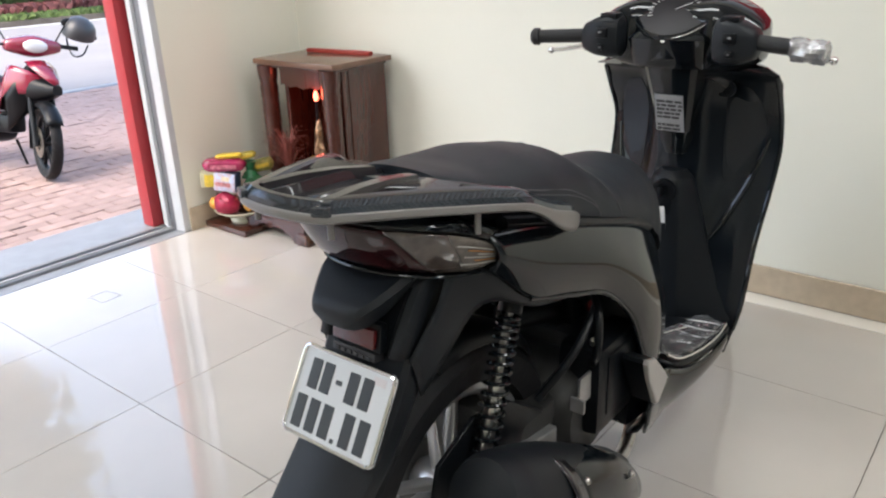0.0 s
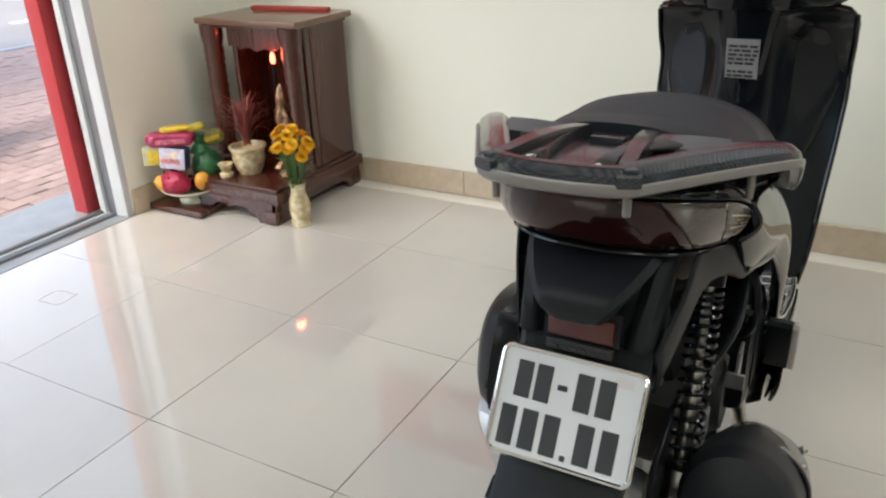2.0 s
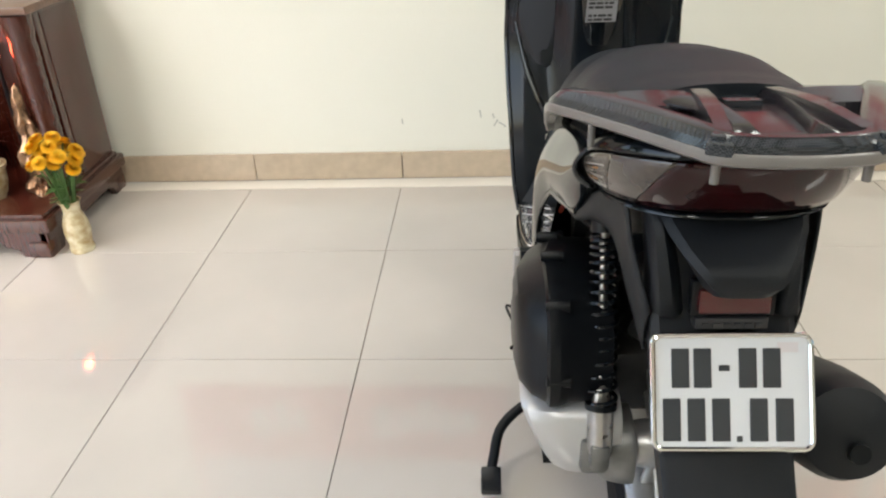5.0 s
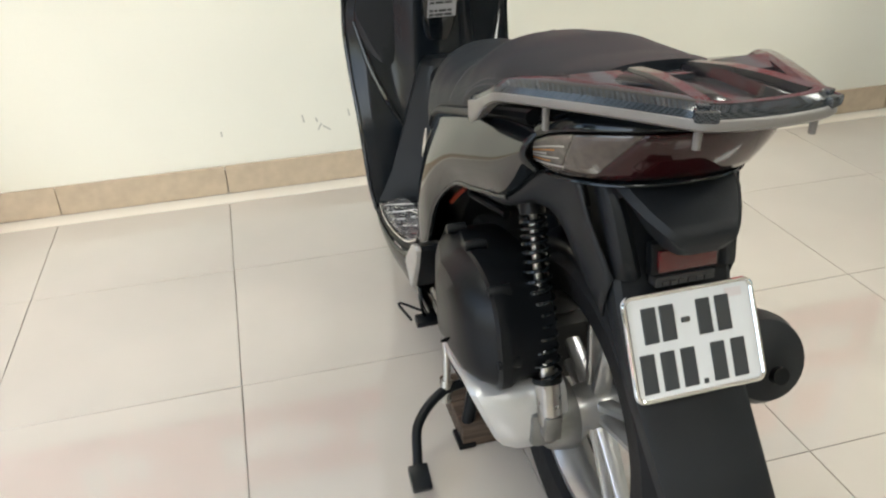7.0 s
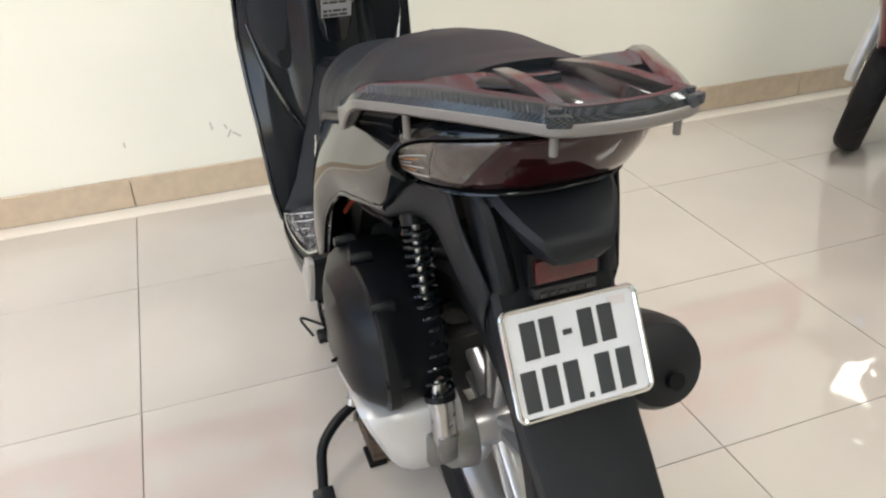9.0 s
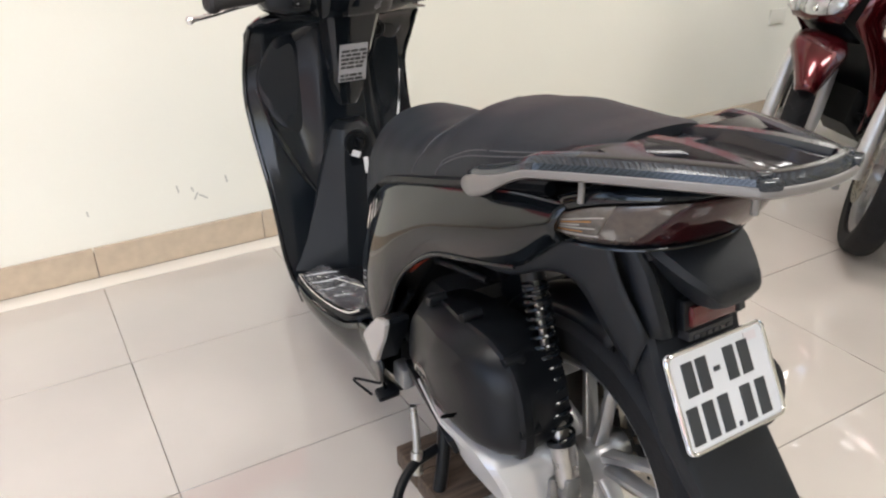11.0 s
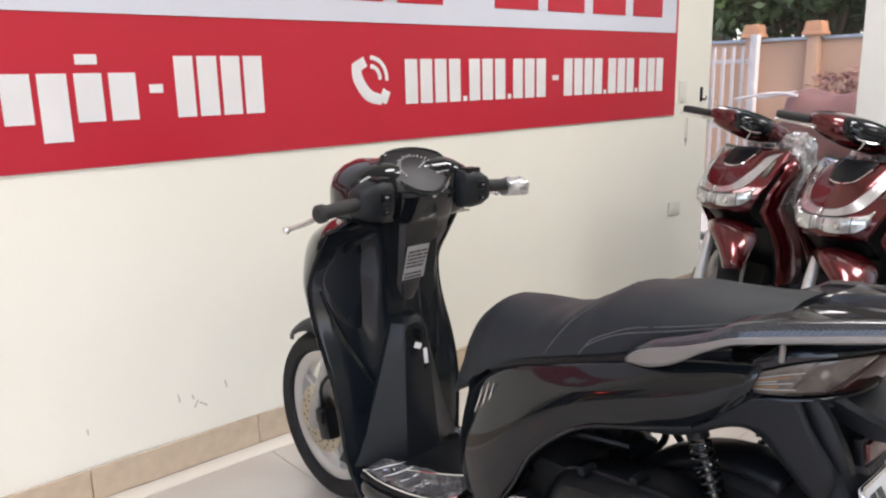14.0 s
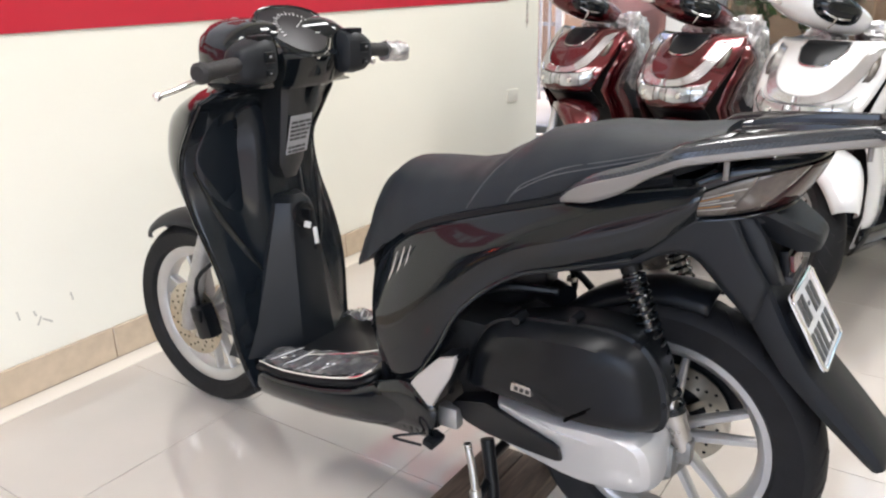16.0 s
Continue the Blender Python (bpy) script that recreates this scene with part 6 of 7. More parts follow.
part("inner_screen", box(-0.745, 1.05, 0.43, 0.335, 0.012, 0.55), M_ROSE, shrine)
colp = [(0.0, 0.155), (0.052, 0.155), (0.052, 0.18), (0.040, 0.19), (0.046, 0.21), (0.041, 0.225)]
colp += [(0.042 + 0.0012 * math.sin(k * 1.35) + 0.001 * math.sin(k * 3.1), 0.23 + 0.36 * k / 40) for k in range(41)]
colp += [(0.041, 0.60), (0.045, 0.610), (0.0415, 0.622), (0.0445, 0.645), (0.0415, 0.672), (0.045, 0.690), (0.048, 0.705), (0.050, 0.758), (0.0, 0.758)]
for cx in (-1.015, -0.585):
    part("column", lathe(colp, (cx, 0.835, 0), "z", 24), M_ROSE, shrine, "turned and carved wooden column")
val = [(-0.935, 0.758), (-0.935, 0.665), (-0.90, 0.672), (-0.87, 0.655), (-0.83, 0.668), (-0.78, 0.652), (-0.73, 0.668), (-0.69, 0.655), (-0.66, 0.672), (-0.625, 0.665), (-0.625, 0.758)]
part("carved_valance", prism(val, 0.842, 0.860, "y"), M_ROSE, shrine, "carved valance board")
part("roof_board", box(-0.795, 0.99, 0.774, 0.545, 0.39, 0.026, 0.006), M_ROSETOP, shrine, "flat brown lacquered top board")
part("cornice", box(-0.795, 0.99, 0.754, 0.505, 0.35, 0.014, 0.004), M_ROSE, shrine)
low = tagged(part("low_board", box(-1.045, 0.62, 0.018, 0.31, 0.26, 0.03, 0.005), M_ROSE), "low dark red wooden board on the floor by the shrine", "board")
incense = tagged(part("incense_box", box(-0.78, 1.09, 0.797, 0.40, 0.032, 0.019, 0.003, rot=(0, 0, 4)), mat("red_card", (0.30, 0.028, 0.018), 0.45, var=0.1, scale=20)), "long narrow red incense box on the shrine's top", "box")
flame = thing("shrine_lamp", pose(-0.700, 0.845, 0), "small glowing red electric shrine lamp", "lamp")
part("stem", tube([(0, 0, 0.155), (0, 0, 0.60)], [0.012, 0.006], 10), M_DARK, flame)
part("bulb", lathe([(0.0, 0.605), (0.008, 0.608), (0.0125, 0.625), (0.009, 0.645), (0.0, 0.662)], (0, 0, 0), "z", 16), glow("red_lamp_glow", (1.0, 0.16, 0.09), 7.0), flame)
lamp("shrine_glow", "POINT", pose(-0.700, 0.815, 0.64), 0.7, (1.0, 0.10, 0.05)).data.shadow_soft_size = 0.02
M_CERAM = mat("cream_glazed_ceramic", (0.60, 0.55, 0.37), 0.18, var=0.15, scale=34, second=(0.36, 0.24, 0.10), coat=0.5)
orn = lathe([(0.0, 0.155), (0.05, 0.157), (0.052, 0.20), (0.048, 0.26), (0.040, 0.32), (0.032, 0.37), (0.024, 0.43), (0.017, 0.49), (0.012, 0.53), (0.0, 0.545)], (0, 0, 0), "z", 40)
bmesh.ops.subdivide_edges(orn, edges=orn.edges[:], cuts=2, use_grid_fill=True)
for v in orn.verts:
    f = 1 + 0.75 * noise.noise(Vector((v.co.x * 26, v.co.y * 26, v.co.z * 20))) + 0.3 * noise.noise(v.co * 70)
    v.co = Vector((-0.63 + v.co.x * f, 0.79 + v.co.y * f, v.co.z))
ornament = tagged(part("gilt_ornament", orn, mat("dull_gilt", (0.30, 0.18, 0.11), 0.26, metal=0.8, var=0.5, scale=40)), "tall knobbly gilt carving inside the shrine", "ornament")
vase = thing("flower_vase", pose(-0.462, 0.63, 0), "cream ceramic vase of yellow chrysanthemums on the floor", "vase")
part("vase_body", lathe([(0.0, 0.0), (0.040, 0.0), (0.043, 0.01), (0.038, 0.03), (0.045, 0.075), (0.041, 0.11), (0.028, 0.15), (0.031, 0.175), (0.038, 0.187), (0.032, 0.187), (0.024, 0.15), (0.0, 0.14)], seg=28), M_CERAM, vase)
M_STEM = mat("flower_stem", (0.06, 0.13, 0.03), 0.6, var=0.3, scale=20)
M_PETAL = mat("yellow_petal", (0.80, 0.44, 0.012), 0.6, var=0.25, scale=40)
frng = random.Random(3)
for k in range(24):
    a, r = frng.uniform(0, 6.3), 0.076 * math.sqrt(frng.random())
    top = Vector((r * math.cos(a), r * math.sin(a), 0.43 - 0.10 * (r / 0.1) ** 2 - frng.uniform(0, 0.07)))
    bms = []
    d = Vector((top.x * 1.4, top.y * 1.4, 0.12)).normalized()
    u = d.orthogonal().normalized()
    v = d.cross(u)
    for ring, (rad, tilt, cnt) in enumerate(((0.026, -0.25, 16), (0.027, 0.10, 18), (0.025, 0.45, 17), (0.021, 0.8, 15), (0.016, 1.1, 11), (0.012, 1.4, 6))):
        for q in range(cnt):
            b = 2 * math.pi * (q + 0.5 * ring) / cnt
            out = (u * math.cos(b) + v * math.sin(b))
            sidev = d.cross(out) * 0.0055
            tip = top + out * rad * math.cos(tilt * 0.8) + d * rad * math.sin(tilt)
            bms.append((top + d * 0.002, tip - out * rad * 0.3 + sidev, tip, tip - out * rad * 0.3 - sidev))
    bm = bmesh.new()
    for quad in bms:
        bm.faces.new([bm.verts.new(p) for p in quad])
    fl = part("flower_head", bm, M_PETAL, vase)
    part("stem", tube([(0.2 * top.x, 0.2 * top.y, 0.15), tuple(top * 0.72 + Vector((0, 0, 0.06))), tuple(top)], 0.0028, 5, 7), M_STEM, vase)
leafbm = bmesh.new()
for k in range(46):
    a, z = frng.uniform(0, 6.3), frng.uniform(0.19, 0.34)
    c = Vector((0.05 * math.cos(a) * frng.uniform(0.3, 1.3), 0.05 * math.sin(a) * frng.uniform(0.3, 1.3), z))
    o = Vector((math.cos(a), math.sin(a), frng.uniform(-0.2, 0.7))).normalized() * 0.026
    w = o.cross(Vector((0, 0, 1))).normalized() * 0.010
    leafbm.faces.new([leafbm.verts.new(p) for p in (c - o * 0.4, c + w, c + o, c - w)])
part("leaves", leafbm, M_STEM, vase)
pot = thing("potted_plant", pose(-0.80, 0.73, 0.155), "thin reddish-leaved plant in a patterned cream pot", "potted plant")
part("pot", lathe([(0.0, 0.0), (0.050, 0.0), (0.054, 0.012), (0.060, 0.02), (0.070, 0.06), (0.072, 0.10), (0.080, 0.112), (0.080, 0.12), (0.070, 0.12), (0.064, 0.10), (0.0, 0.095)], seg=30), M_CERAM, pot)
bm = bmesh.new()
for k in range(120):
    a, spread, h = frng.uniform(0, 6.3), frng.uniform(0.03, 0.17), frng.uniform(0.10, 0.25)
    o = Vector((math.cos(a), math.sin(a), 0))
    w = Vector((-o.y, o.x, 0)) * 0.0034
    prev, droop = None, frng.uniform(1.5, 2.5)
    for q in range(9):
        t = q / 8
        p = o * (0.012 + spread * t ** 1.6) + Vector((0, 0, 0.09 + h * math.sin((0.15 + 0.85 * t) * droop)))
        cur = (bm.verts.new(p - w * (1.05 - t)), bm.verts.new(p + w * (1.05 - t)))
        if prev:
            bm.faces.new((prev[0], prev[1], cur[1], cur[0]))
        prev = cur
part("leaves", bm, mat("red_grass_leaf", (0.19, 0.045, 0.034), 0.6, var=0.4, scale=25), pot)
cup = tagged(part("offering_cup", lathe([(0.0, 0.0), (0.028, 0.0), (0.03, 0.012), (0.018, 0.02), (0.034, 0.055), (0.030, 0.055), (0.0, 0.03)], (-0.86, 0.645, 0.155), "z", 22), M_CERAM), "small cream ceramic offering cup on the shrine", "cup")
can = tagged(part("drink_can", join(slot(lathe([(0.0, 0.0), (0.024, 0.0), (0.028, 0.008), (0.028, 0.105), (0.023, 0.115), (0.0, 0.115)], (-0.605, 0.955, 0.155), "z", 22), 0), slot(lathe([(0.0284, 0.03), (0.0284, 0.075)], (-0.605, 0.955, 0.155), "z", 22), 1)), [M_STEEL, mat("green_can_print", (0.05, 0.20, 0.10), 0.35)]), "pale metal drink can with a green band", "can")

dish = tagged(part("fruit_dish", lathe([(0.0, 0.0), (0.062, 0.0), (0.066, 0.012), (0.055, 0.03), (0.10, 0.045), (0.135, 0.066), (0.138, 0.072), (0.13, 0.072), (0.09, 0.052), (0.0, 0.045)], (-1.03, 0.60, 0.034), "z", 36), mat("white_glazed_dish", (0.62, 0.62, 0.50), 0.15, var=0.05, coat=0.5)), "footed white dish piled with fruit", "dish")
dragon = thing("dragon_fruit", pose(-1.035, 0.515, 0.140), "crimson dragon fruit lying in the dish", "fruit")
part("flesh", blob((0, 0, 0), 0.058, 18, (1.15, 0.9, 0.92), 0.15, 3), mat("dragon_fruit_skin", (0.34, 0.014, 0.055), 0.45, var=0.3, scale=24), dragon)
sc = bmesh.new()
for k in range(26):
    a, b = k * 2.399, -0.8 + 1.6 * k / 26
    n = Vector((math.cos(a) * math.cos(b), math.sin(a) * math.cos(b), math.sin(b)))
    p, t = Vector((n.x * 0.064, n.y * 0.051, n.z * 0.052)), n.cross(Vector((0, 0, 1))).normalized() * 0.011
    sc.faces.new([sc.verts.new(q) for q in (p - t, p + t, p + n * 0.016 + Vector((0.012, 0, 0.012)))])
part("scales", sc, mat("dragon_fruit_scale", (0.30, 0.05, 0.06), 0.5, var=0.3), dragon)
M_MANGO = mat("ripe_mango_skin", (0.66, 0.31, 0.04), 0.4, var=0.22, scale=18)
tagged(part("mango", blob((-0.950, 0.585, 0.138), 0.037, 16, (0.9, 0.9, 1.1), 0.06, 5), M_MANGO), "yellow-orange mango in the dish", "fruit", "mangoes")
tagged(part("mango", blob((-1.095, 0.500, 0.138), 0.036, 16, (1.1, 0.9, 0.9), 0.06, 7), M_MANGO), "yellow-orange mango behind the dragon fruit", "fruit", "mangoes")
melon = thing("netted_melon", pose(-0.985, 0.660, 0.180), "round green melon in a thin plastic net bag", "fruit")
part("rind", blob((0, 0, 0), 0.066, 20, (1, 1, 1.1), 0.10, 9), mat("green_rind", (0.020, 0.105, 0.038), 0.35, var=0.5, scale=30, coat=0.3, bump=0.6, bump_scale=70), melon)
part("bag_top", lathe([(0.045, 0.062), (0.030, 0.085), (0.016, 0.10), (0.026, 0.125), (0.034, 0.14)], (-0.03, 0.0, 0.0), "z", 14), mat("green_net", (0.03, 0.17, 0.07), 0.4, var=0.4, scale=40), melon)


def packet(name, at, size, m_face, m_band, label):
    p = thing(name, at, label, "packet", "packets of sweets")
    rows = []
    for q in range(15):
        u = -1 + q / 7
        e = max(0.06, 1 - abs(u) ** 6) ** 0.6
        rows.append([(size[0] / 2 * (u + 0.03 * math.sin(7 * w + q)), size[1] / 2 * e * math.copysign(abs(math.cos(w)) ** 0.45, math.cos(w)), size[2] / 2 * (e * math.copysign(abs(math.sin(w)) ** 0.45, math.sin(w)) + 0.10 * (1 - e) * math.sin(9 * w))) for w in (2 * math.pi * k / 24 for k in range(24))])
    bm = loft(rows)
    part("pack", bm, m_face, p)
    part("print", box(0, -size[1] * 0.50, 0, size[0] * 0.6, size[1] * 0.08, size[2] * 0.34, 0.003), m_band, p)
    return p


M_MAG = mat("magenta_wrapper", (0.32, 0.02, 0.085), 0.22, var=0.4, scale=24, bump=0.5, bump_scale=60, coat=0.5)
M_YEL = mat("yellow_wrapper", (0.66, 0.48, 0.05), 0.3, var=0.25, scale=30, bump=0.4, bump_scale=50)
M_BLUE = mat("navy_card", (0.02, 0.03, 0.075), 0.35, var=0.2)
M_SKY = mat("pale_blue_print", (0.34, 0.44, 0.60), 0.35, var=0.5, scale=40, second=(0.55, 0.30, 0.30))
packet("sweet_packet", pose(-1.057, 0.548, 0.324, 4, 3, 45), (0.20, 0.085, 0.058), M_MAG, mat("pink_print", (0.50, 0.16, 0.22), 0.4, var=0.5, scale=60, second=(0.25, 0.02, 0.06)), "shiny magenta packet of sweets on the pile")
packet("sweet_packet", pose(-1.050, 0.572, 0.362, 0, -2, 42), (0.125, 0.050, 0.022), M_YEL, M_YEL, "yellow packet of sweets on top of the pile")
packet("sweet_packet", pose(-1.012, 0.645, 0.352, 0, -8, 55), (0.095, 0.05, 0.032), mat("olive_wrapper", (0.36, 0.30, 0.05), 0.4, var=0.4, scale=30), M_YEL, "olive yellow packet of sweets on the pile")
packet("sweet_packet", pose(-1.000, 0.725, 0.290, 0, -8, 50), (0.11, 0.05, 0.06), mat("green_gold_wrapper", (0.24, 0.19, 0.05), 0.4, var=0.6, scale=50, second=(0.10, 0.14, 0.03)), M_YEL, "olive gold packet behind the melon")
sweets = thing("sweet_box", pose(-1.040, 0.540, 0.246, -4, 6, 26), "small navy and pale blue printed box of sweets", "box")
part("carton", box(0, 0, 0, 0.112, 0.055, 0.092, 0.003), M_BLUE, sweets)
part("print", box(-0.002, -0.0285, 0, 0.106, 0.003, 0.088, 0.001), M_SKY, sweets)
part("print_bar", box(-0.008, -0.0305, -0.012, 0.075, 0.002, 0.020, 0.001), mat("print_red", (0.42, 0.16, 0.17), 0.4, var=0.5, scale=70), sweets)
part("print_bar", box(0.004, -0.0305, 0.016, 0.040, 0.002, 0.022, 0.001), mat("print_cream", (0.70, 0.58, 0.42), 0.4, var=0.3, scale=70), sweets)
tea = thing("tea_box", pose(-1.122, 0.512, 0.252, 0, 3, 42), "flat yellow and pale box on the offerings pile", "box")
part("carton", box(0, 0, 0, 0.10, 0.05, 0.075, 0.003), mat("pale_carton", (0.55, 0.52, 0.36), 0.5, var=0.2, scale=30), tea)
part("print", box(0.006, -0.0265, -0.004, 0.072, 0.003, 0.060, 0.001), M_YEL, tea)


# ---- new scooters parked along the east side ----
M_HEADLAMP = mat("clear_headlamp", (0.50, 0.52, 0.52), 0.12, metal=0.55, coat=1.0, var=0.45, scale=16, bump=0.15, bump_scale=30)


def showroom_scooter(paint, wrapped, label, m):
    s = thing("display_scooter", Matrix.Identity(4), label, "motor scooter", "new scooters in a row")
    front_wheel = wheel(s, (0, 0.655, 0.285), 0.283, 0.2032, 0.05, 5, 0.062)
    wheel(s, (0, -0.66, 0.299), 0.299, 0.2032, 0.06, 5, None, hub_half=0.06)
    for k in (-1, 1):
        part("fork_leg", tube([(k * 0.088, 0.675, 0.26), (k * 0.088, 0.66, 0.31), (k * 0.085, 0.60, 0.50), (k * 0.075, 0.555, 0.615)], [0.022, 0.028, 0.0245, 0.018], 14, 10), M_SATIN, s)
    part("axle", tube([(-0.115, 0.655, 0.285), (0.115, 0.655, 0.285)], 0.010, 10), M_STEEL, s)
    part("brake_caliper", box(0.095, 0.61, 0.33, 0.04, 0.06, 0.09, 0.01, rot=(-18, 0, 0)), M_DARK, s)
    fend = []
    for k in range(17):
        a = radians(36 + 96 * k / 16)
        e = min(1.0, 0.34 + 0.66 * k / 7) if k < 8 else 1 - (k / 8 - 1) ** 2.5 * 0.4
        fend.append([((0.108 * e) * math.sin(b), 0.655 + (0.285 + 0.062 * math.cos(b) ** 0.6) * math.cos(a), 0.312 + (0.285 + 0.062 * math.cos(b) ** 0.6) * math.sin(a)) for b in (radians(-88 + 16 * i) for i in range(12))])
    part("front_mudguard", loft(fend, closed=False), paint, s, solid=0.004, sharp=60)
    # apron rows: z, half width, edge y, nose y
    ap = [(0.685, 0.160, 0.545, 0.606), (0.72, 0.182, 0.540, 0.622), (0.76, 0.198, 0.528, 0.618), (0.81, 0.212, 0.490, 0.586), (0.87, 0.222, 0.440, 0.540), (0.92, 0.226, 0.400, 0.488), (0.955, 0.220, 0.366, 0.440), (0.975, 0.205, 0.345, 0.408)]

    def skin(x, z):
        w, ye, yn = lerp_rows(ap, z)
        t = min(1.0, abs(x) / w)
        fall = 0.16 * t / 0.5 if t < 0.5 else 0.16 + 0.84 * (t - 0.5) / 0.5
        return ye + (yn - ye) * (1 - fall)
    rows = []
    for i in range(22):
        z = 0.685 + (0.975 - 0.685) * i / 21
        w = lerp_rows(ap, z)[0]
        rows.append([(w * (-1 + k / 14), skin(w * (-1 + k / 14), z), z) for k in range(29)])
    part("front_apron", loft(rows, closed=False), paint, s, solid=0.005, sharp=22)
    legs = [(0.22, 0.165, 0.36), (0.35, 0.195, 0.365), (0.50, 0.205, 0.40), (0.60, 0.205, 0.45), (0.69, 0.198, 0.515), (0.78, 0.217, 0.490), (0.88, 0.226, 0.412), (0.95, 0.19, 0.36)]
    for k in (-1, 1):
        part("leg_shield_side", loft([[(k * w, y, z), (k * (w + 0.008), y - 0.08, z), (k * w * 0.98, y - 0.17, z)] for z, w, y in legs], closed=False), paint, s, solid=0.005, sharp=60)
        eo = curve([(0.186, 0.958, 0), (0.174, 0.895, 0), (0.150, 0.832, 0), (0.125, 0.798, 0), (0.070, 0.778, 0), (0.0, 0.772, 0)], 18)
        ei = curve([(0.146, 0.948, 0), (0.132, 0.890, 0), (0.104, 0.838, 0), (0.080, 0.816, 0), (0.046, 0.802, 0), (0.0, 0.798, 0)], 18)
        band = [[(k * p.x, skin(p.x, p.y) + 0.001, p.y), (k * p.x, skin(p.x, p.y) + 0.009, p.y + 0.002), (k * q.x, skin(q.x, q.y) + 0.010, q.y - 0.002), (k * q.x, skin(q.x, q.y) + 0.001, q.y)] for p, q in zip(eo, ei)]
        part("chrome_band", loft(band, closed=False), M_BAND, s, "broad silver V-shaped band on the apron", solid=0.003, sharp=28)
        part("indicator", loft([[(k * x, skin(min(x, 0.20), z) + d, z) for x, z, d in ((0.186 - 0.02 * q, 0.928, 0.002), (0.196 - 0.02 * q, 0.905, 0.012), (0.196 - 0.02 * q, 0.875, 0.012), (0.186 - 0.02 * q, 0.85, 0.002))] for q in range(2)], closed=False), M_LENS, s, solid=0.004)
        lampm = part("headlamp", loft([[(k * x, skin(x, top + (low - top) * v) + d, top + (low - top) * v) for v, d in ((0, 0.002), (0.08, 0.010), (0.5, 0.014), (0.92, 0.010), (1.0, 0.0))] for x, top, low in ((0.002, 0.768, 0.722), (0.03, 0.769, 0.712), (0.06, 0.771, 0.708), (0.10, 0.774, 0.711), (0.14, 0.782, 0.720), (0.162, 0.792, 0.738), (0.174, 0.804, 0.762))], closed=False), M_HEADLAMP, s, "clear LED headlamp strip", solid=0.006)
        part("projector", lathe([(0.0, 0.006), (0.010, 0.004), (0.013, -0.004), (0.0, -0.004)], (k * 0.085, skin(0.085, 0.74) + 0.014, 0.74), "y", 16), M_CHROME, lampm)
        part("divider", tube([(k * 0.03, skin(0.03, z) + 0.014, z) for z in (0.766, 0.74, 0.714)], 0.003, 6, 6), M_SMOKE, lampm)
        part("divider", tube([(k * 0.125, skin(0.125, z) + 0.014, z) for z in (0.778, 0.75, 0.716)], 0.003, 6, 6), M_SMOKE, lampm)
    part("chin", loft([[(x, 0.53 + 0.06 * (1 - (x / 0.15) ** 2) - 0.10 * q / 3, 0.69 - 0.03 * q) for x in (-0.15, -0.1, -0.05, 0, 0.05, 0.1, 0.15)] for q in range(4)], closed=False), M_DARK, s, solid=0.006)
    vent = [(-0.084, 0.950), (-0.078, 0.974), (0.078, 0.974), (0.084, 0.950), (0.056, 0.905), (0.0, 0.894), (-0.056, 0.905)]
    vent_rows = [(0.892, 0.002), (0.898, 0.034), (0.905, 0.056), (0.915, 0.064), (0.93, 0.074), (0.95, 0.084), (0.962, 0.081), (0.974, 0.078)]
    part("vent", loft([[(w * q / 8, skin(w * q / 8, z) + 0.006, z) for q in range(-8, 9)] for z, w in vent_rows], closed=False), M_DARK, s, "dark vent panel in the apron", solid=0.003)
    part("vent_trim", tube([(x, skin(x, z) + 0.008, z) for x, z in (vent[0], vent[6], vent[5], vent[4], vent[3])], 0.0032, 6, 24), M_CHROME, s)
    part("inner_cover", loft([[(-0.19, 0.36, z), (-0.10, 0.30, z), (0.10, 0.30, z), (0.19, 0.36, z)] for z in (0.24, 0.5, 0.8, 0.95)], closed=False), M_DARK, s, solid=0.006)
    bars = []
    for q in range(13):
        x = -0.20 + 0.4 * q / 12
        t = 1 - (abs(x) / 0.20) ** 2.6
        bars.append(ring_yz(x, 0.275 + 0.015 * t, 0.04 + 0.078 * t, 1.062 - 0.004 * t, 0.026 + 0.042 * t))
    part("handlebar_cover", loft(bars), paint, s, sub=1)
    vis = []
    for q in range(17):
        x = -0.112 + 0.224 * q / 16
        e = max(0.05, 1 - (abs(x) / 0.114) ** 2.4) ** 0.5
        vis.append(ring_yz(x, 0.335, 0.010 + 0.080 * e, 1.078 - 0.006 * e, 0.006 + 0.050 * e))
    part("visor", loft(vis), M_GLOSS, s, "dark tinted visor over the instruments", sub=1)
    for k in (-1, 1):
        part("visor_trim", tube([(k * 0.100, 0.372, 1.090), (k * 0.078, 0.398, 1.072), (k * 0.04, 0.415, 1.052), (0, 0.418, 1.046)], [0.003, 0.0045, 0.0045, 0.004], 7, 16), M_CHROME, s)
    part("visor_trim", tube([(0, 0.421, 1.048), (0, 0.405, 1.022), (0, 0.385, 1.004)], [0.005, 0.004, 0.003], 7, 10), M_CHROME, s)
    for k in (-1, 1):
        part("grip", tube([(k * 0.185, 0.265, 1.058), (k * 0.305, 0.225, 1.036), (k * 0.316, 0.221, 1.034)], [0.018, 0.0185, 0.014], 14), M_GRIP, s)
        part("brake_lever", join(tube([(k * 0.16, 0.325, 1.044), (k * 0.21, 0.325, 1.034), (k * 0.27, 0.295, 1.024), (k * 0.318, 0.270, 1.018)], [0.010, 0.008, 0.006, 0.005], 9, 12), blob((k * 0.320, 0.269, 1.018), 0.009, 10)), M_CHROME, s)
    if wrapped:
        wr = random.Random(wrapped)
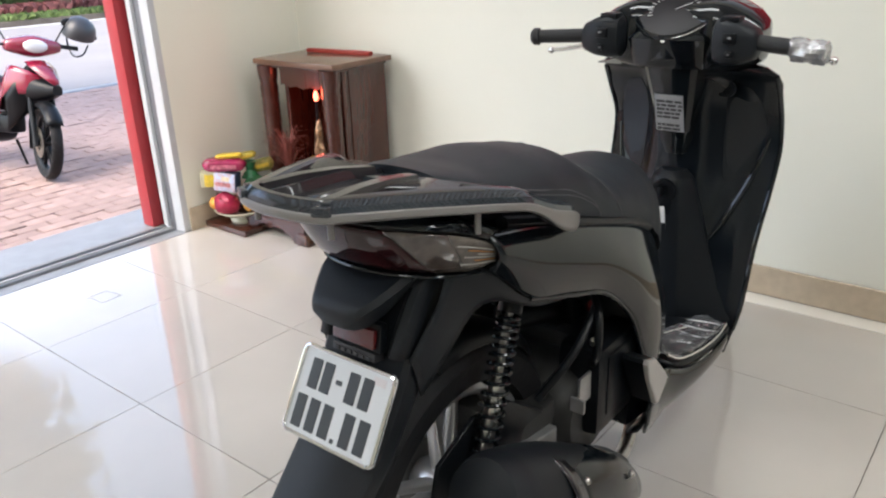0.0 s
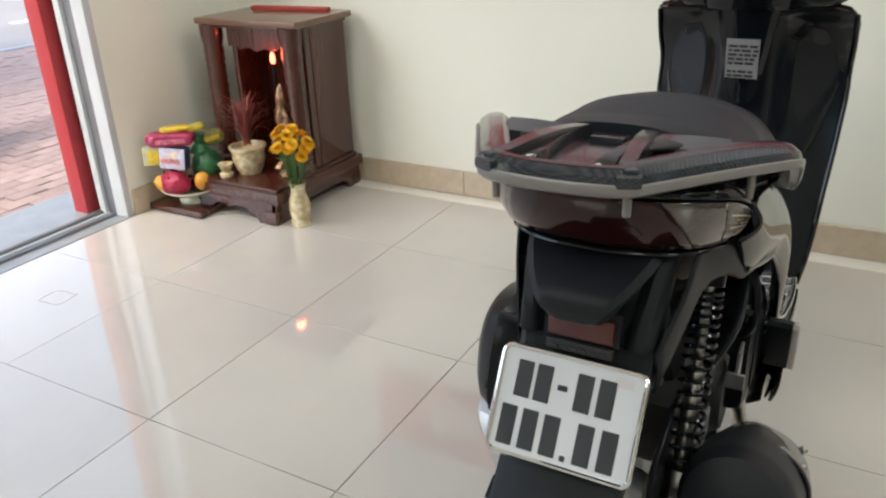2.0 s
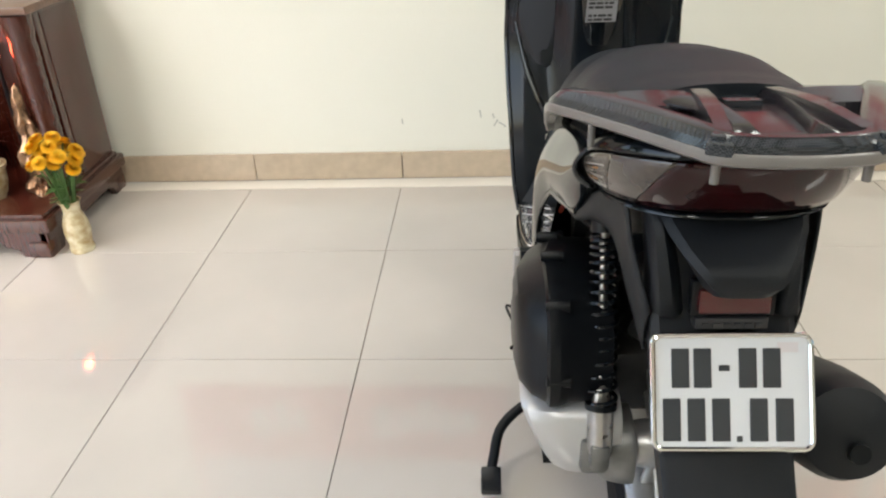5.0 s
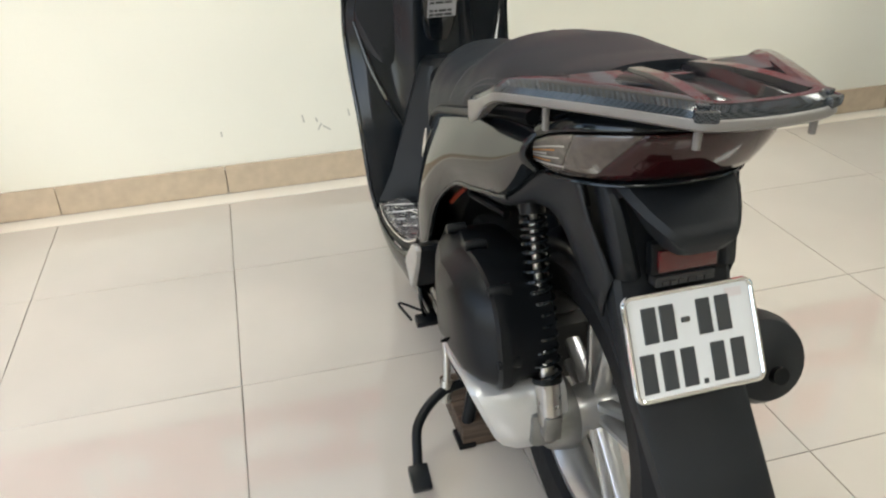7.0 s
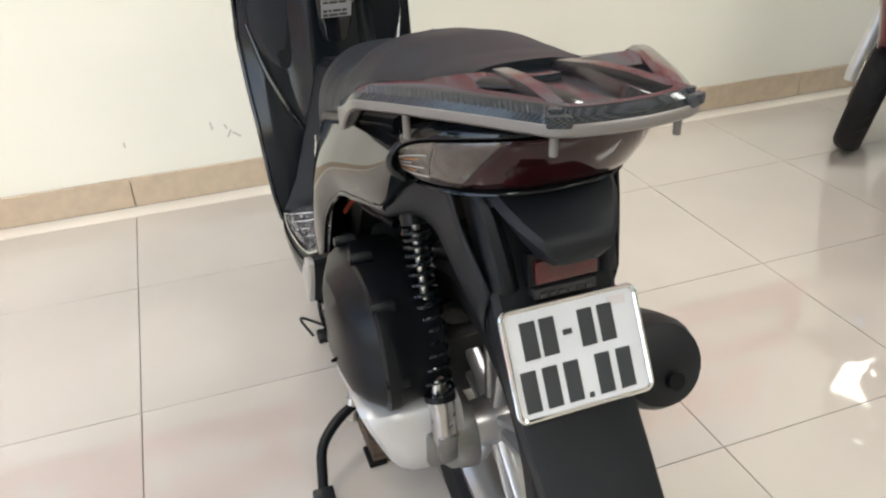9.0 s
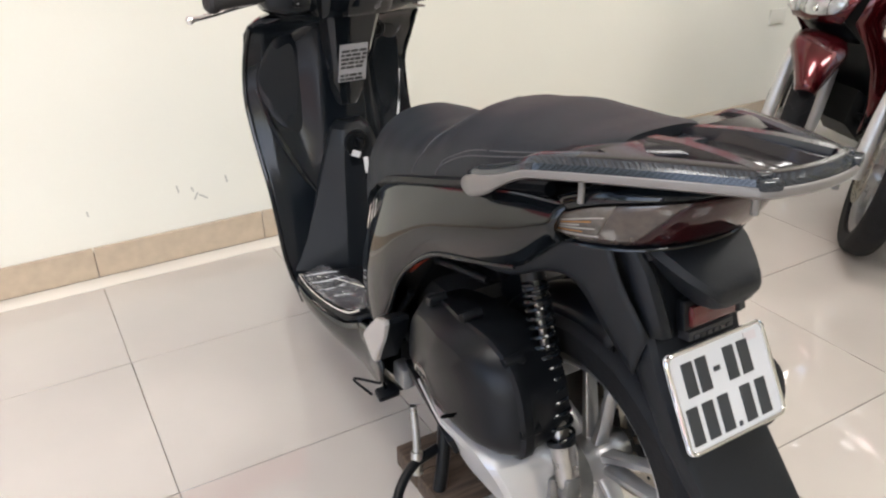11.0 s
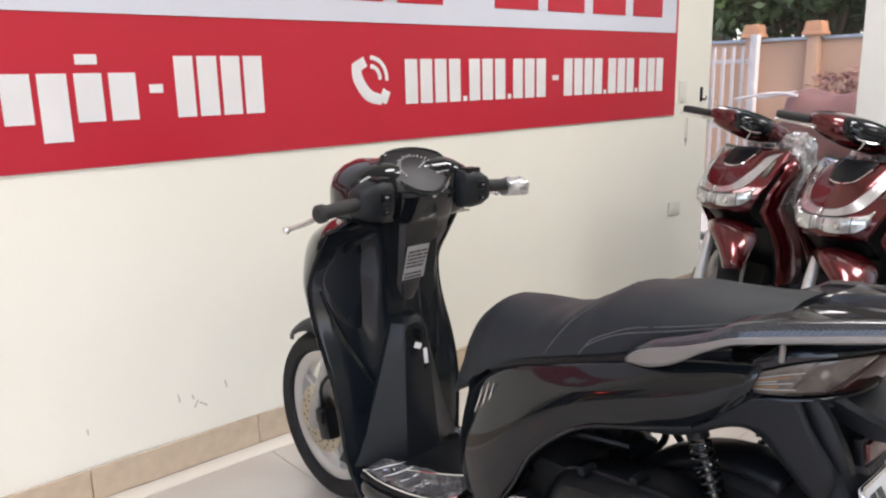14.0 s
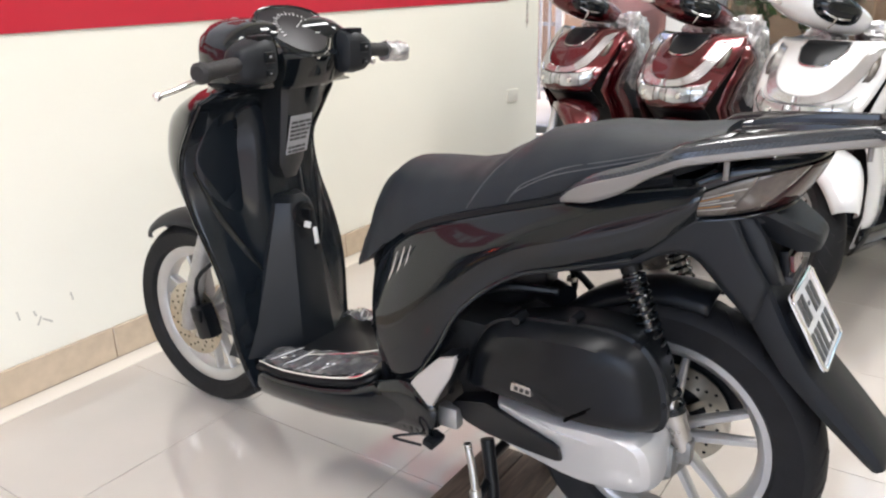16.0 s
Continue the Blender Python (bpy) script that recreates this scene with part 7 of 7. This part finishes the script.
        for cx, cy, cz, sx, sy, sz in ((-0.185, 0.25, 0.86, 0.10, 0.16, 0.34), (-0.10, 0.20, 0.98, 0.20, 0.12, 0.12), (0.12, 0.20, 0.97, 0.15, 0.10, 0.10)):
            bm = bmesh.new()
            bmesh.ops.create_icosphere(bm, subdivisions=4, radius=0.5)
            for v2 in bm.verts:
                v2.co *= 1 + 0.28 * noise.noise(v2.co * 5 + Vector((wrapped, 0, 0))) + 0.1 * noise.noise(v2.co * 13)
                v2.co = Vector((v2.co.x * sx + cx, v2.co.y * sy + cy, v2.co.z * sz + cz))
            part("plastic_wrap", bm, M_FOIL, s, "crumpled clear protective plastic", sharp=10)
    seat = [(y, w * 0.98, lo - 0.03, hi - 0.03) for y, w, lo, hi in SEAT]
    part("seat", seat_mesh(seat, 40, 20), M_SEAT, s)
    for k in (-1, 1):
        part("side_panel", surf([(k * 0.098, -0.012, 0.58), (k * 0.138, -0.11, 0.66), (k * 0.155, -0.32, 0.74), (k * 0.158, -0.58, 0.818), (k * 0.12, -0.80, 0.86)], [(k * 0.17, -0.058, 0.32), (k * 0.186, -0.2, 0.40), (k * 0.176, -0.39, 0.63), (k * 0.158, -0.62, 0.70), (k * 0.11, -0.82, 0.78)], 22, 8, 0.022, (k, 0, 0)), paint, s, solid=0.004, sharp=60)
        part("side_skirt", surf([(k * 0.2, 0.34, 0.30), (k * 0.205, 0.1, 0.30), (k * 0.19, -0.2, 0.34)], [(k * 0.16, 0.36, 0.19), (k * 0.18, 0.1, 0.2), (k * 0.18, -0.25, 0.24)], 12, 4, 0.01, (k, 0, 0)), M_GLOSS, s, solid=0.005)
    part("footboard", box(0, 0.14, 0.285, 0.39, 0.42, 0.03, 0.01), M_DARK, s)
    part("under_cowl", loft([[(-w, y, z1), (w, y, z1), (w * 0.7, y, z0), (-w * 0.7, y, z0)] for y, w, z0, z1 in ((0.37, 0.13, 0.24, 0.40), (0.30, 0.165, 0.16, 0.34), (0.10, 0.175, 0.15, 0.268), (-0.20, 0.17, 0.17, 0.30))]), M_DARK, s)
    part("body_core", loft([[(-w, y, z1), (w, y, z1), (w, y, z0), (-w, y, z0)] for y, w, z0, z1 in ((0.0, 0.09, 0.30, 0.58), (-0.2, 0.12, 0.40, 0.70), (-0.45, 0.12, 0.62, 0.78), (-0.8, 0.09, 0.74, 0.86))]), M_FRAME, s)
    part("engine", join(box(0, -0.42, 0.33, 0.26, 0.5, 0.2, 0.05), box(-0.12, -0.5, 0.42, 0.14, 0.36, 0.14, 0.04)), M_DARK, s)
    part("tail_lamp", loft([ring_xz(-0.78, 0.12, 0.80, 0.87), ring_xz(-0.86, 0.09, 0.81, 0.87), ring_xz(-0.90, 0.05, 0.825, 0.865)]), M_REDLENS, s)
    part("muffler", tube([(0.16, -0.3, 0.25), (0.19, -0.5, 0.34), (0.175, -0.83, 0.45)], [0.03, 0.075, 0.07], 20, 16), M_DARK, s)
    part("side_stand", join(tube([(-0.13, 0.02, 0.24), (-0.19, -0.03, 0.12), (-0.245, -0.06, 0.008)], 0.012, 9, 8), box(-0.25, -0.062, 0.004, 0.05, 0.04, 0.008, 0.003, rot=(0, 8, 0))), M_DARK, s)
    turned = Matrix.Translation((0, 0.46, 0.80)) @ Matrix.Rotation(radians(54), 4, Vector((0, -math.sin(radians(13)), math.cos(radians(13))))) @ Matrix.Translation((0, -0.46, -0.80))
    steer = ("fork_leg", "axle", "brake_caliper", "front_mudguard", "handlebar_cover", "visor", "visor_trim", "grip", "brake_lever")
    for ob in s.children:
        if ob.name.split(".")[0] in steer or ob is front_wheel:
            high = Matrix.Translation((0, 0.27, 1.056)) @ Matrix.Rotation(radians(-7.5), 4, "Y") @ Matrix.Translation((0, -0.27, -1.05)) if ob.name.split(".")[0] in steer[4:] else Matrix.Identity(4)
            ob.matrix_basis = turned @ high @ ob.matrix_basis
    s.matrix_basis = m
    return s


M_RUBY = mat("metallic_dark_red_paint", (0.085, 0.003, 0.006), 0.26, metal=0.75, var=0.10, coat=1.0)
M_PEARL = mat("pearl_white_paint", (0.74, 0.74, 0.74), 0.14, var=0.02, coat=1.0)


def parked(x, y, turn=0.0, lean=-7.0):
    return Matrix.Translation((x, y, 0)) @ Matrix.Rotation(radians(90 + turn), 4, "Z") @ Matrix.Rotation(radians(lean), 4, "Y") @ Matrix.Translation((0, 0, 0.004))


red_a = showroom_scooter(M_RUBY, 3, "new dark red scooter with a bright V front, on its stand", parked(3.969, 0.452, -17.2, -0.4))
red_b = copy_thing(red_a, parked(3.652, -0.181, -17.2, -0.4))
white = showroom_scooter(M_PEARL, 6, "new pearl white scooter beside the red ones, on its side stand", parked(3.374, -0.742, -17.2, -0.4))


chain = thing("key_chain", pose(3.475, 0.850, 1.118), "thin metal key chain hanging from the scooter's lever", "key chain")
for q in range(7):
    ring = [(0.006 * math.cos(a) * (q % 2), 0.006 * math.cos(a) * (1 - q % 2), -0.008 - 0.013 * q + 0.009 * math.sin(a)) for a in (2 * math.pi * j / 10 for j in range(11))]
    part("link", tube(ring, 0.0016, 6), M_STEEL, chain)
part("key", join(box(0, 0, -0.108, 0.006, 0.014, 0.020, 0.002), box(0, 0, -0.128, 0.003, 0.006, 0.026, 0.001)), M_STEEL, chain)
hook = thing("wall_hook", pose(4.24, NY, 1.215), "small dark metal hook fixed to the wall", "hook")
part("plate", box(0, -0.004, 0, 0.022, 0.008, 0.085, 0.003), M_FRAME, hook)
part("arm", tube([(0, -0.008, -0.020), (0, -0.030, -0.034), (0, -0.036, -0.010)], 0.004, 8, 10), M_FRAME, hook)


# ---- motorcycle in the street ----
def street_motorcycle(m):
    s = thing("motorcycle", Matrix.Identity(4), "red and black small motorcycle parked on the brick pavement", "motorcycle")
    M_PAINT2 = mat("red_fairing_paint", (0.20, 0.009, 0.030), 0.22, var=0.1, coat=0.8)
    front_wheel = wheel(s, (0, 0.60, 0.275), 0.275, 0.216, 0.040, 5, 0.055, metal=M_DARK)
    wheel(s, (0, -0.63, 0.28), 0.28, 0.216, 0.046, 5, None, metal=M_DARK)
    for k in (-1, 1):
        part("fork_leg", tube([(k * 0.075, 0.61, 0.25), (k * 0.075, 0.55, 0.46), (k * 0.07, 0.44, 0.78)], [0.024, 0.022, 0.018], 12, 8), M_DARK, s)
        part("leg_shield", surf([(k * 0.06, 0.46, 0.74), (k * 0.16, 0.42, 0.70), (k * 0.19, 0.34, 0.60)], [(k * 0.05, 0.44, 0.50), (k * 0.12, 0.36, 0.40), (k * 0.14, 0.26, 0.33)], 10, 6, 0.02, (0, 1, 0)), M_DARK, s, solid=0.006)
        part("fairing", surf([(k * 0.02, 0.56, 0.74), (k * 0.10, 0.50, 0.79), (k * 0.15, 0.36, 0.82), (k * 0.12, 0.22, 0.72)], [(k * 0.02, 0.565, 0.62), (k * 0.12, 0.46, 0.62), (k * 0.17, 0.34, 0.62), (k * 0.14, 0.20, 0.56)], 14, 6, 0.012, (k, 0.4, 0)), M_PAINT2, s, solid=0.005)
        part("side_cover", surf([(k * 0.10, 0.20, 0.62), (k * 0.13, -0.2, 0.66), (k * 0.11, -0.7, 0.80)], [(k * 0.12, 0.16, 0.46), (k * 0.14, -0.2, 0.50), (k * 0.10, -0.7, 0.70)], 12, 5, 0.015, (k, 0, 0)), M_PAINT2, s, solid=0.005)
        part("grip", tube([(k * 0.20, 0.31, 0.975), (k * 0.35, 0.25, 0.965)], 0.017, 12), M_GRIP, s)
        part("brake_lever", tube([(k * 0.18, 0.36, 0.97), (k * 0.25, 0.36, 0.962), (k * 0.34, 0.31, 0.955)], [0.009, 0.007, 0.005], 8, 8), M_DARK, s)
        mir = part("mirror_stalk", tube([(k * 0.17, 0.33, 1.0), (k * 0.22, 0.33, 1.09), (k * 0.26, 0.31, 1.14)], 0.006, 8, 8), M_DARK, s)
        part("mirror_head", blob((k * 0.285, 0.30, 1.155), 0.06, 14, (1.0, 0.35, 0.6)), M_DARK, mir)
    fend = [[(0.06 * math.sin(b), 0.60 + (0.255 + 0.045 * math.cos(b)) * math.cos(a), 0.275 + (0.255 + 0.045 * math.cos(b)) * math.sin(a)) for b in (radians(-80 + 20 * i) for i in range(9))] for a in (radians(30 + 130 * k / 14) for k in range(15))]
    part("front_mudguard", loft(fend, closed=False), M_DARK, s, solid=0.004)
    part("mudguard_flap", box(0, 0.335, 0.30, 0.11, 0.012, 0.20, 0.004, rot=(-10, 0, 0)), M_DARK, s)
    cowl = [ring_yz(x, 0.36, 0.06 + 0.06 * (1 - abs(x) / 0.2), 0.965, 0.04 + 0.05 * (1 - abs(x) / 0.2)) for x in (-0.2, -0.14, -0.08, 0, 0.08, 0.14, 0.2)]
    part("handlebar_cowl", loft(cowl), M_PAINT2, s, sub=1)
    part("headlamp", blob((0, 0.455, 0.965), 0.065, 16, (1.3, 0.4, 0.75)), mat("bright_headlamp_glass", (0.62, 0.64, 0.66), 0.08, coat=1.0), s, "clear headlamp glass")
    part("nose", loft([ring_xz(0.46, 0.12, 0.56, 0.76), ring_xz(0.58, 0.095, 0.585, 0.73), ring_xz(0.68, 0.04, 0.62, 0.69)]), M_DARK, s)
    part("seat", seat_mesh([(y - 0.05, w * 0.85, lo - 0.03, hi - 0.07) for y, w, lo, hi in SEAT], 30, 16), M_SEAT, s)
    part("frame", loft([[(-w, y, z1), (w, y, z1), (w, y, z0), (-w, y, z0)] for y, w, z0, z1 in ((0.44, 0.05, 0.55, 0.85), (0.2, 0.09, 0.48, 0.64), (-0.3, 0.10, 0.52, 0.68), (-0.75, 0.06, 0.70, 0.80))]), M_FRAME, s)
    part("engine", join(lathe([(0.0, -0.13), (0.11, -0.13), (0.12, -0.1), (0.12, 0.1), (0.11, 0.13), (0.0, 0.13)], (0, -0.12, 0.34), "x", 24), box(0, 0.08, 0.38, 0.14, 0.22, 0.14, 0.03)), M_DARK, s)
    part("muffler", tube([(0.14, -0.2, 0.28), (0.15, -0.5, 0.32), (0.15, -0.85, 0.40)], [0.025, 0.05, 0.055], 16, 10), M_DARK, s)
    part("tail", loft([ring_xz(-0.72, 0.10, 0.74, 0.84), ring_xz(-0.85, 0.07, 0.78, 0.85), ring_xz(-0.92, 0.03, 0.80, 0.84)]), M_REDLENS, s)
    part("side_stand", tube([(-0.10, 0.0, 0.24), (-0.20, -0.02, 0.012)], 0.011, 8), M_DARK, s)
    part("nose_cap", loft([[(-w, y, z), (-w * 0.5, y + 0.02, z + 0.012), (0, y + 0.03, z + 0.016), (w * 0.5, y + 0.02, z + 0.012), (w, y, z)] for y, z, w in ((0.46, 0.85, 0.10), (0.54, 0.80, 0.095), (0.62, 0.735, 0.06), (0.67, 0.69, 0.015))], closed=False), M_PAINT2, s, "red nose panel", solid=0.005, sharp=30)
    turned = Matrix.Translation((0, 0.46, 0)) @ Matrix.Rotation(radians(-20), 4, "Z") @ Matrix.Translation((0, -0.46, 0))
    for ob in s.children:
        if ob.name.split(".")[0] in ("fork_leg", "front_mudguard", "mudguard_flap", "grip", "brake_lever", "mirror_stalk", "handlebar_cowl", "headlamp") or ob is front_wheel:
            ob.matrix_basis = turned @ ob.matrix_basis
    s.matrix_basis = m
    return s


street_motorcycle(Matrix.Translation((-4.41, 0.86, GZ)) @ Matrix.Rotation(radians(-80), 4, "Z") @ Matrix.Rotation(radians(-10), 4, "Y") @ Matrix.Translation((0, 0, 0.004)))
helmet = thing("helmet", pose(-4.10, 1.51, GZ + 1.01, 8, 24, 50), "black open-face helmet hanging on the motorcycle's handlebar", "helmet")
dome = lathe([(0.0, 0.118), (0.045, 0.112), (0.085, 0.088), (0.112, 0.050), (0.122, 0.005), (0.119, -0.035), (0.113, -0.035), (0.115, 0.005), (0.100, 0.055), (0.0, 0.105)], (0, 0, 0), "z", 28)
for v in dome.verts:
    v.co.y *= 1.12
part("shell", dome, mat("worn_black_shell", (0.035, 0.036, 0.040), 0.35, var=0.15, scale=12), helmet)
part("peak", loft([[(x, 0.09 + 0.10 * (1 - (x / 0.12) ** 2), -0.03 - 0.02 * q) for x in (-0.11, -0.07, -0.03, 0, 0.03, 0.07, 0.11)] for q in range(2)], closed=False), M_DARK, helmet, solid=0.008)
part("chin_strap", tube([(0.08, 0.0, -0.08), (0.06, 0.02, -0.17), (0.0, 0.02, -0.21), (-0.05, 0.02, -0.16), (-0.08, 0.0, -0.08)], 0.006, 6, 16), M_FRAME, helmet)


# ---- pieces of the floor and pavement ----
def pieces(parent, name, me, cells):
    for x, y, z in cells:
        o = new(name, me)
        o.parent, o.matrix_basis = parent, pose(x, y, z)


J = 0.0022


def tile_mesh(sx, sy):
    return link_mesh("tile", box(0, 0, -0.005, sx - J, sy - J, 0.01, 0.0007, seg=1), M_TILE)


full, top_row, side_col = tile_mesh(0.6, 0.6), tile_mesh(0.6, 0.518), tile_mesh(0.2, 0.6)
rows_y = [0.3 - 0.6 * k for k in range(10)]
pieces(floor, "tile", full, [(-0.9 + 0.6 * i, y, 0) for i in range(11) for y in rows_y])
pieces(floor, "tile", top_row, [(-0.9 + 0.6 * i, 0.859, 0) for i in range(11)])
pieces(floor, "tile", side_col, [(5.5, y, 0) for y in rows_y])
pieces(floor, "tile", full, [(4.635 + 0.6 * i, 1.42 + 0.6 * j, 0) for i in range(2) for j in range(2)])

brick = link_mesh("brick", box(0, 0, -0.015, 0.106, 0.212, 0.03, 0.004, seg=1), M_BRICK)
near, verts, faces = [], [], []
unit = [Vector(q) for q in ((-0.053, -0.106, 0), (0.053, -0.106, 0), (0.053, 0.106, 0), (-0.053, 0.106, 0))]
brng = random.Random(8)
for i in range(51):
    for j in range(80):
        x, y = -1.83 - 0.114 * i, -4.4 + 0.22 * j + (0.11 if i % 2 else 0)
        z = GZ + brng.uniform(-0.005, 0.004)
        if i < 22 and -0.3 < y < 2.7:
            near.append((x, y, z))
        else:
            k = len(verts)
            tilt = brng.uniform(-0.004, 0.004)
            verts += [(x + u.x, y + u.y, z + (tilt if u.x > 0 else 0)) for u in unit] + [(x + u.x * 1.04, y + u.y * 1.02, z - 0.02) for u in unit]
            faces += [(k, k + 1, k + 2, k + 3)] + [(k + a, k + 4 + a, k + 4 + (a + 1) % 4, k + (a + 1) % 4) for a in range(4)]
pieces(pavement, "brick", brick, near)
me = bpy.data.meshes.new("paving_bricks")
me.from_pydata(verts, [], faces)
me.materials.append(M_BRICK)
rest = new("paving_bricks", me)
rest.parent = pavement
tagged(rest, kind="stuff")
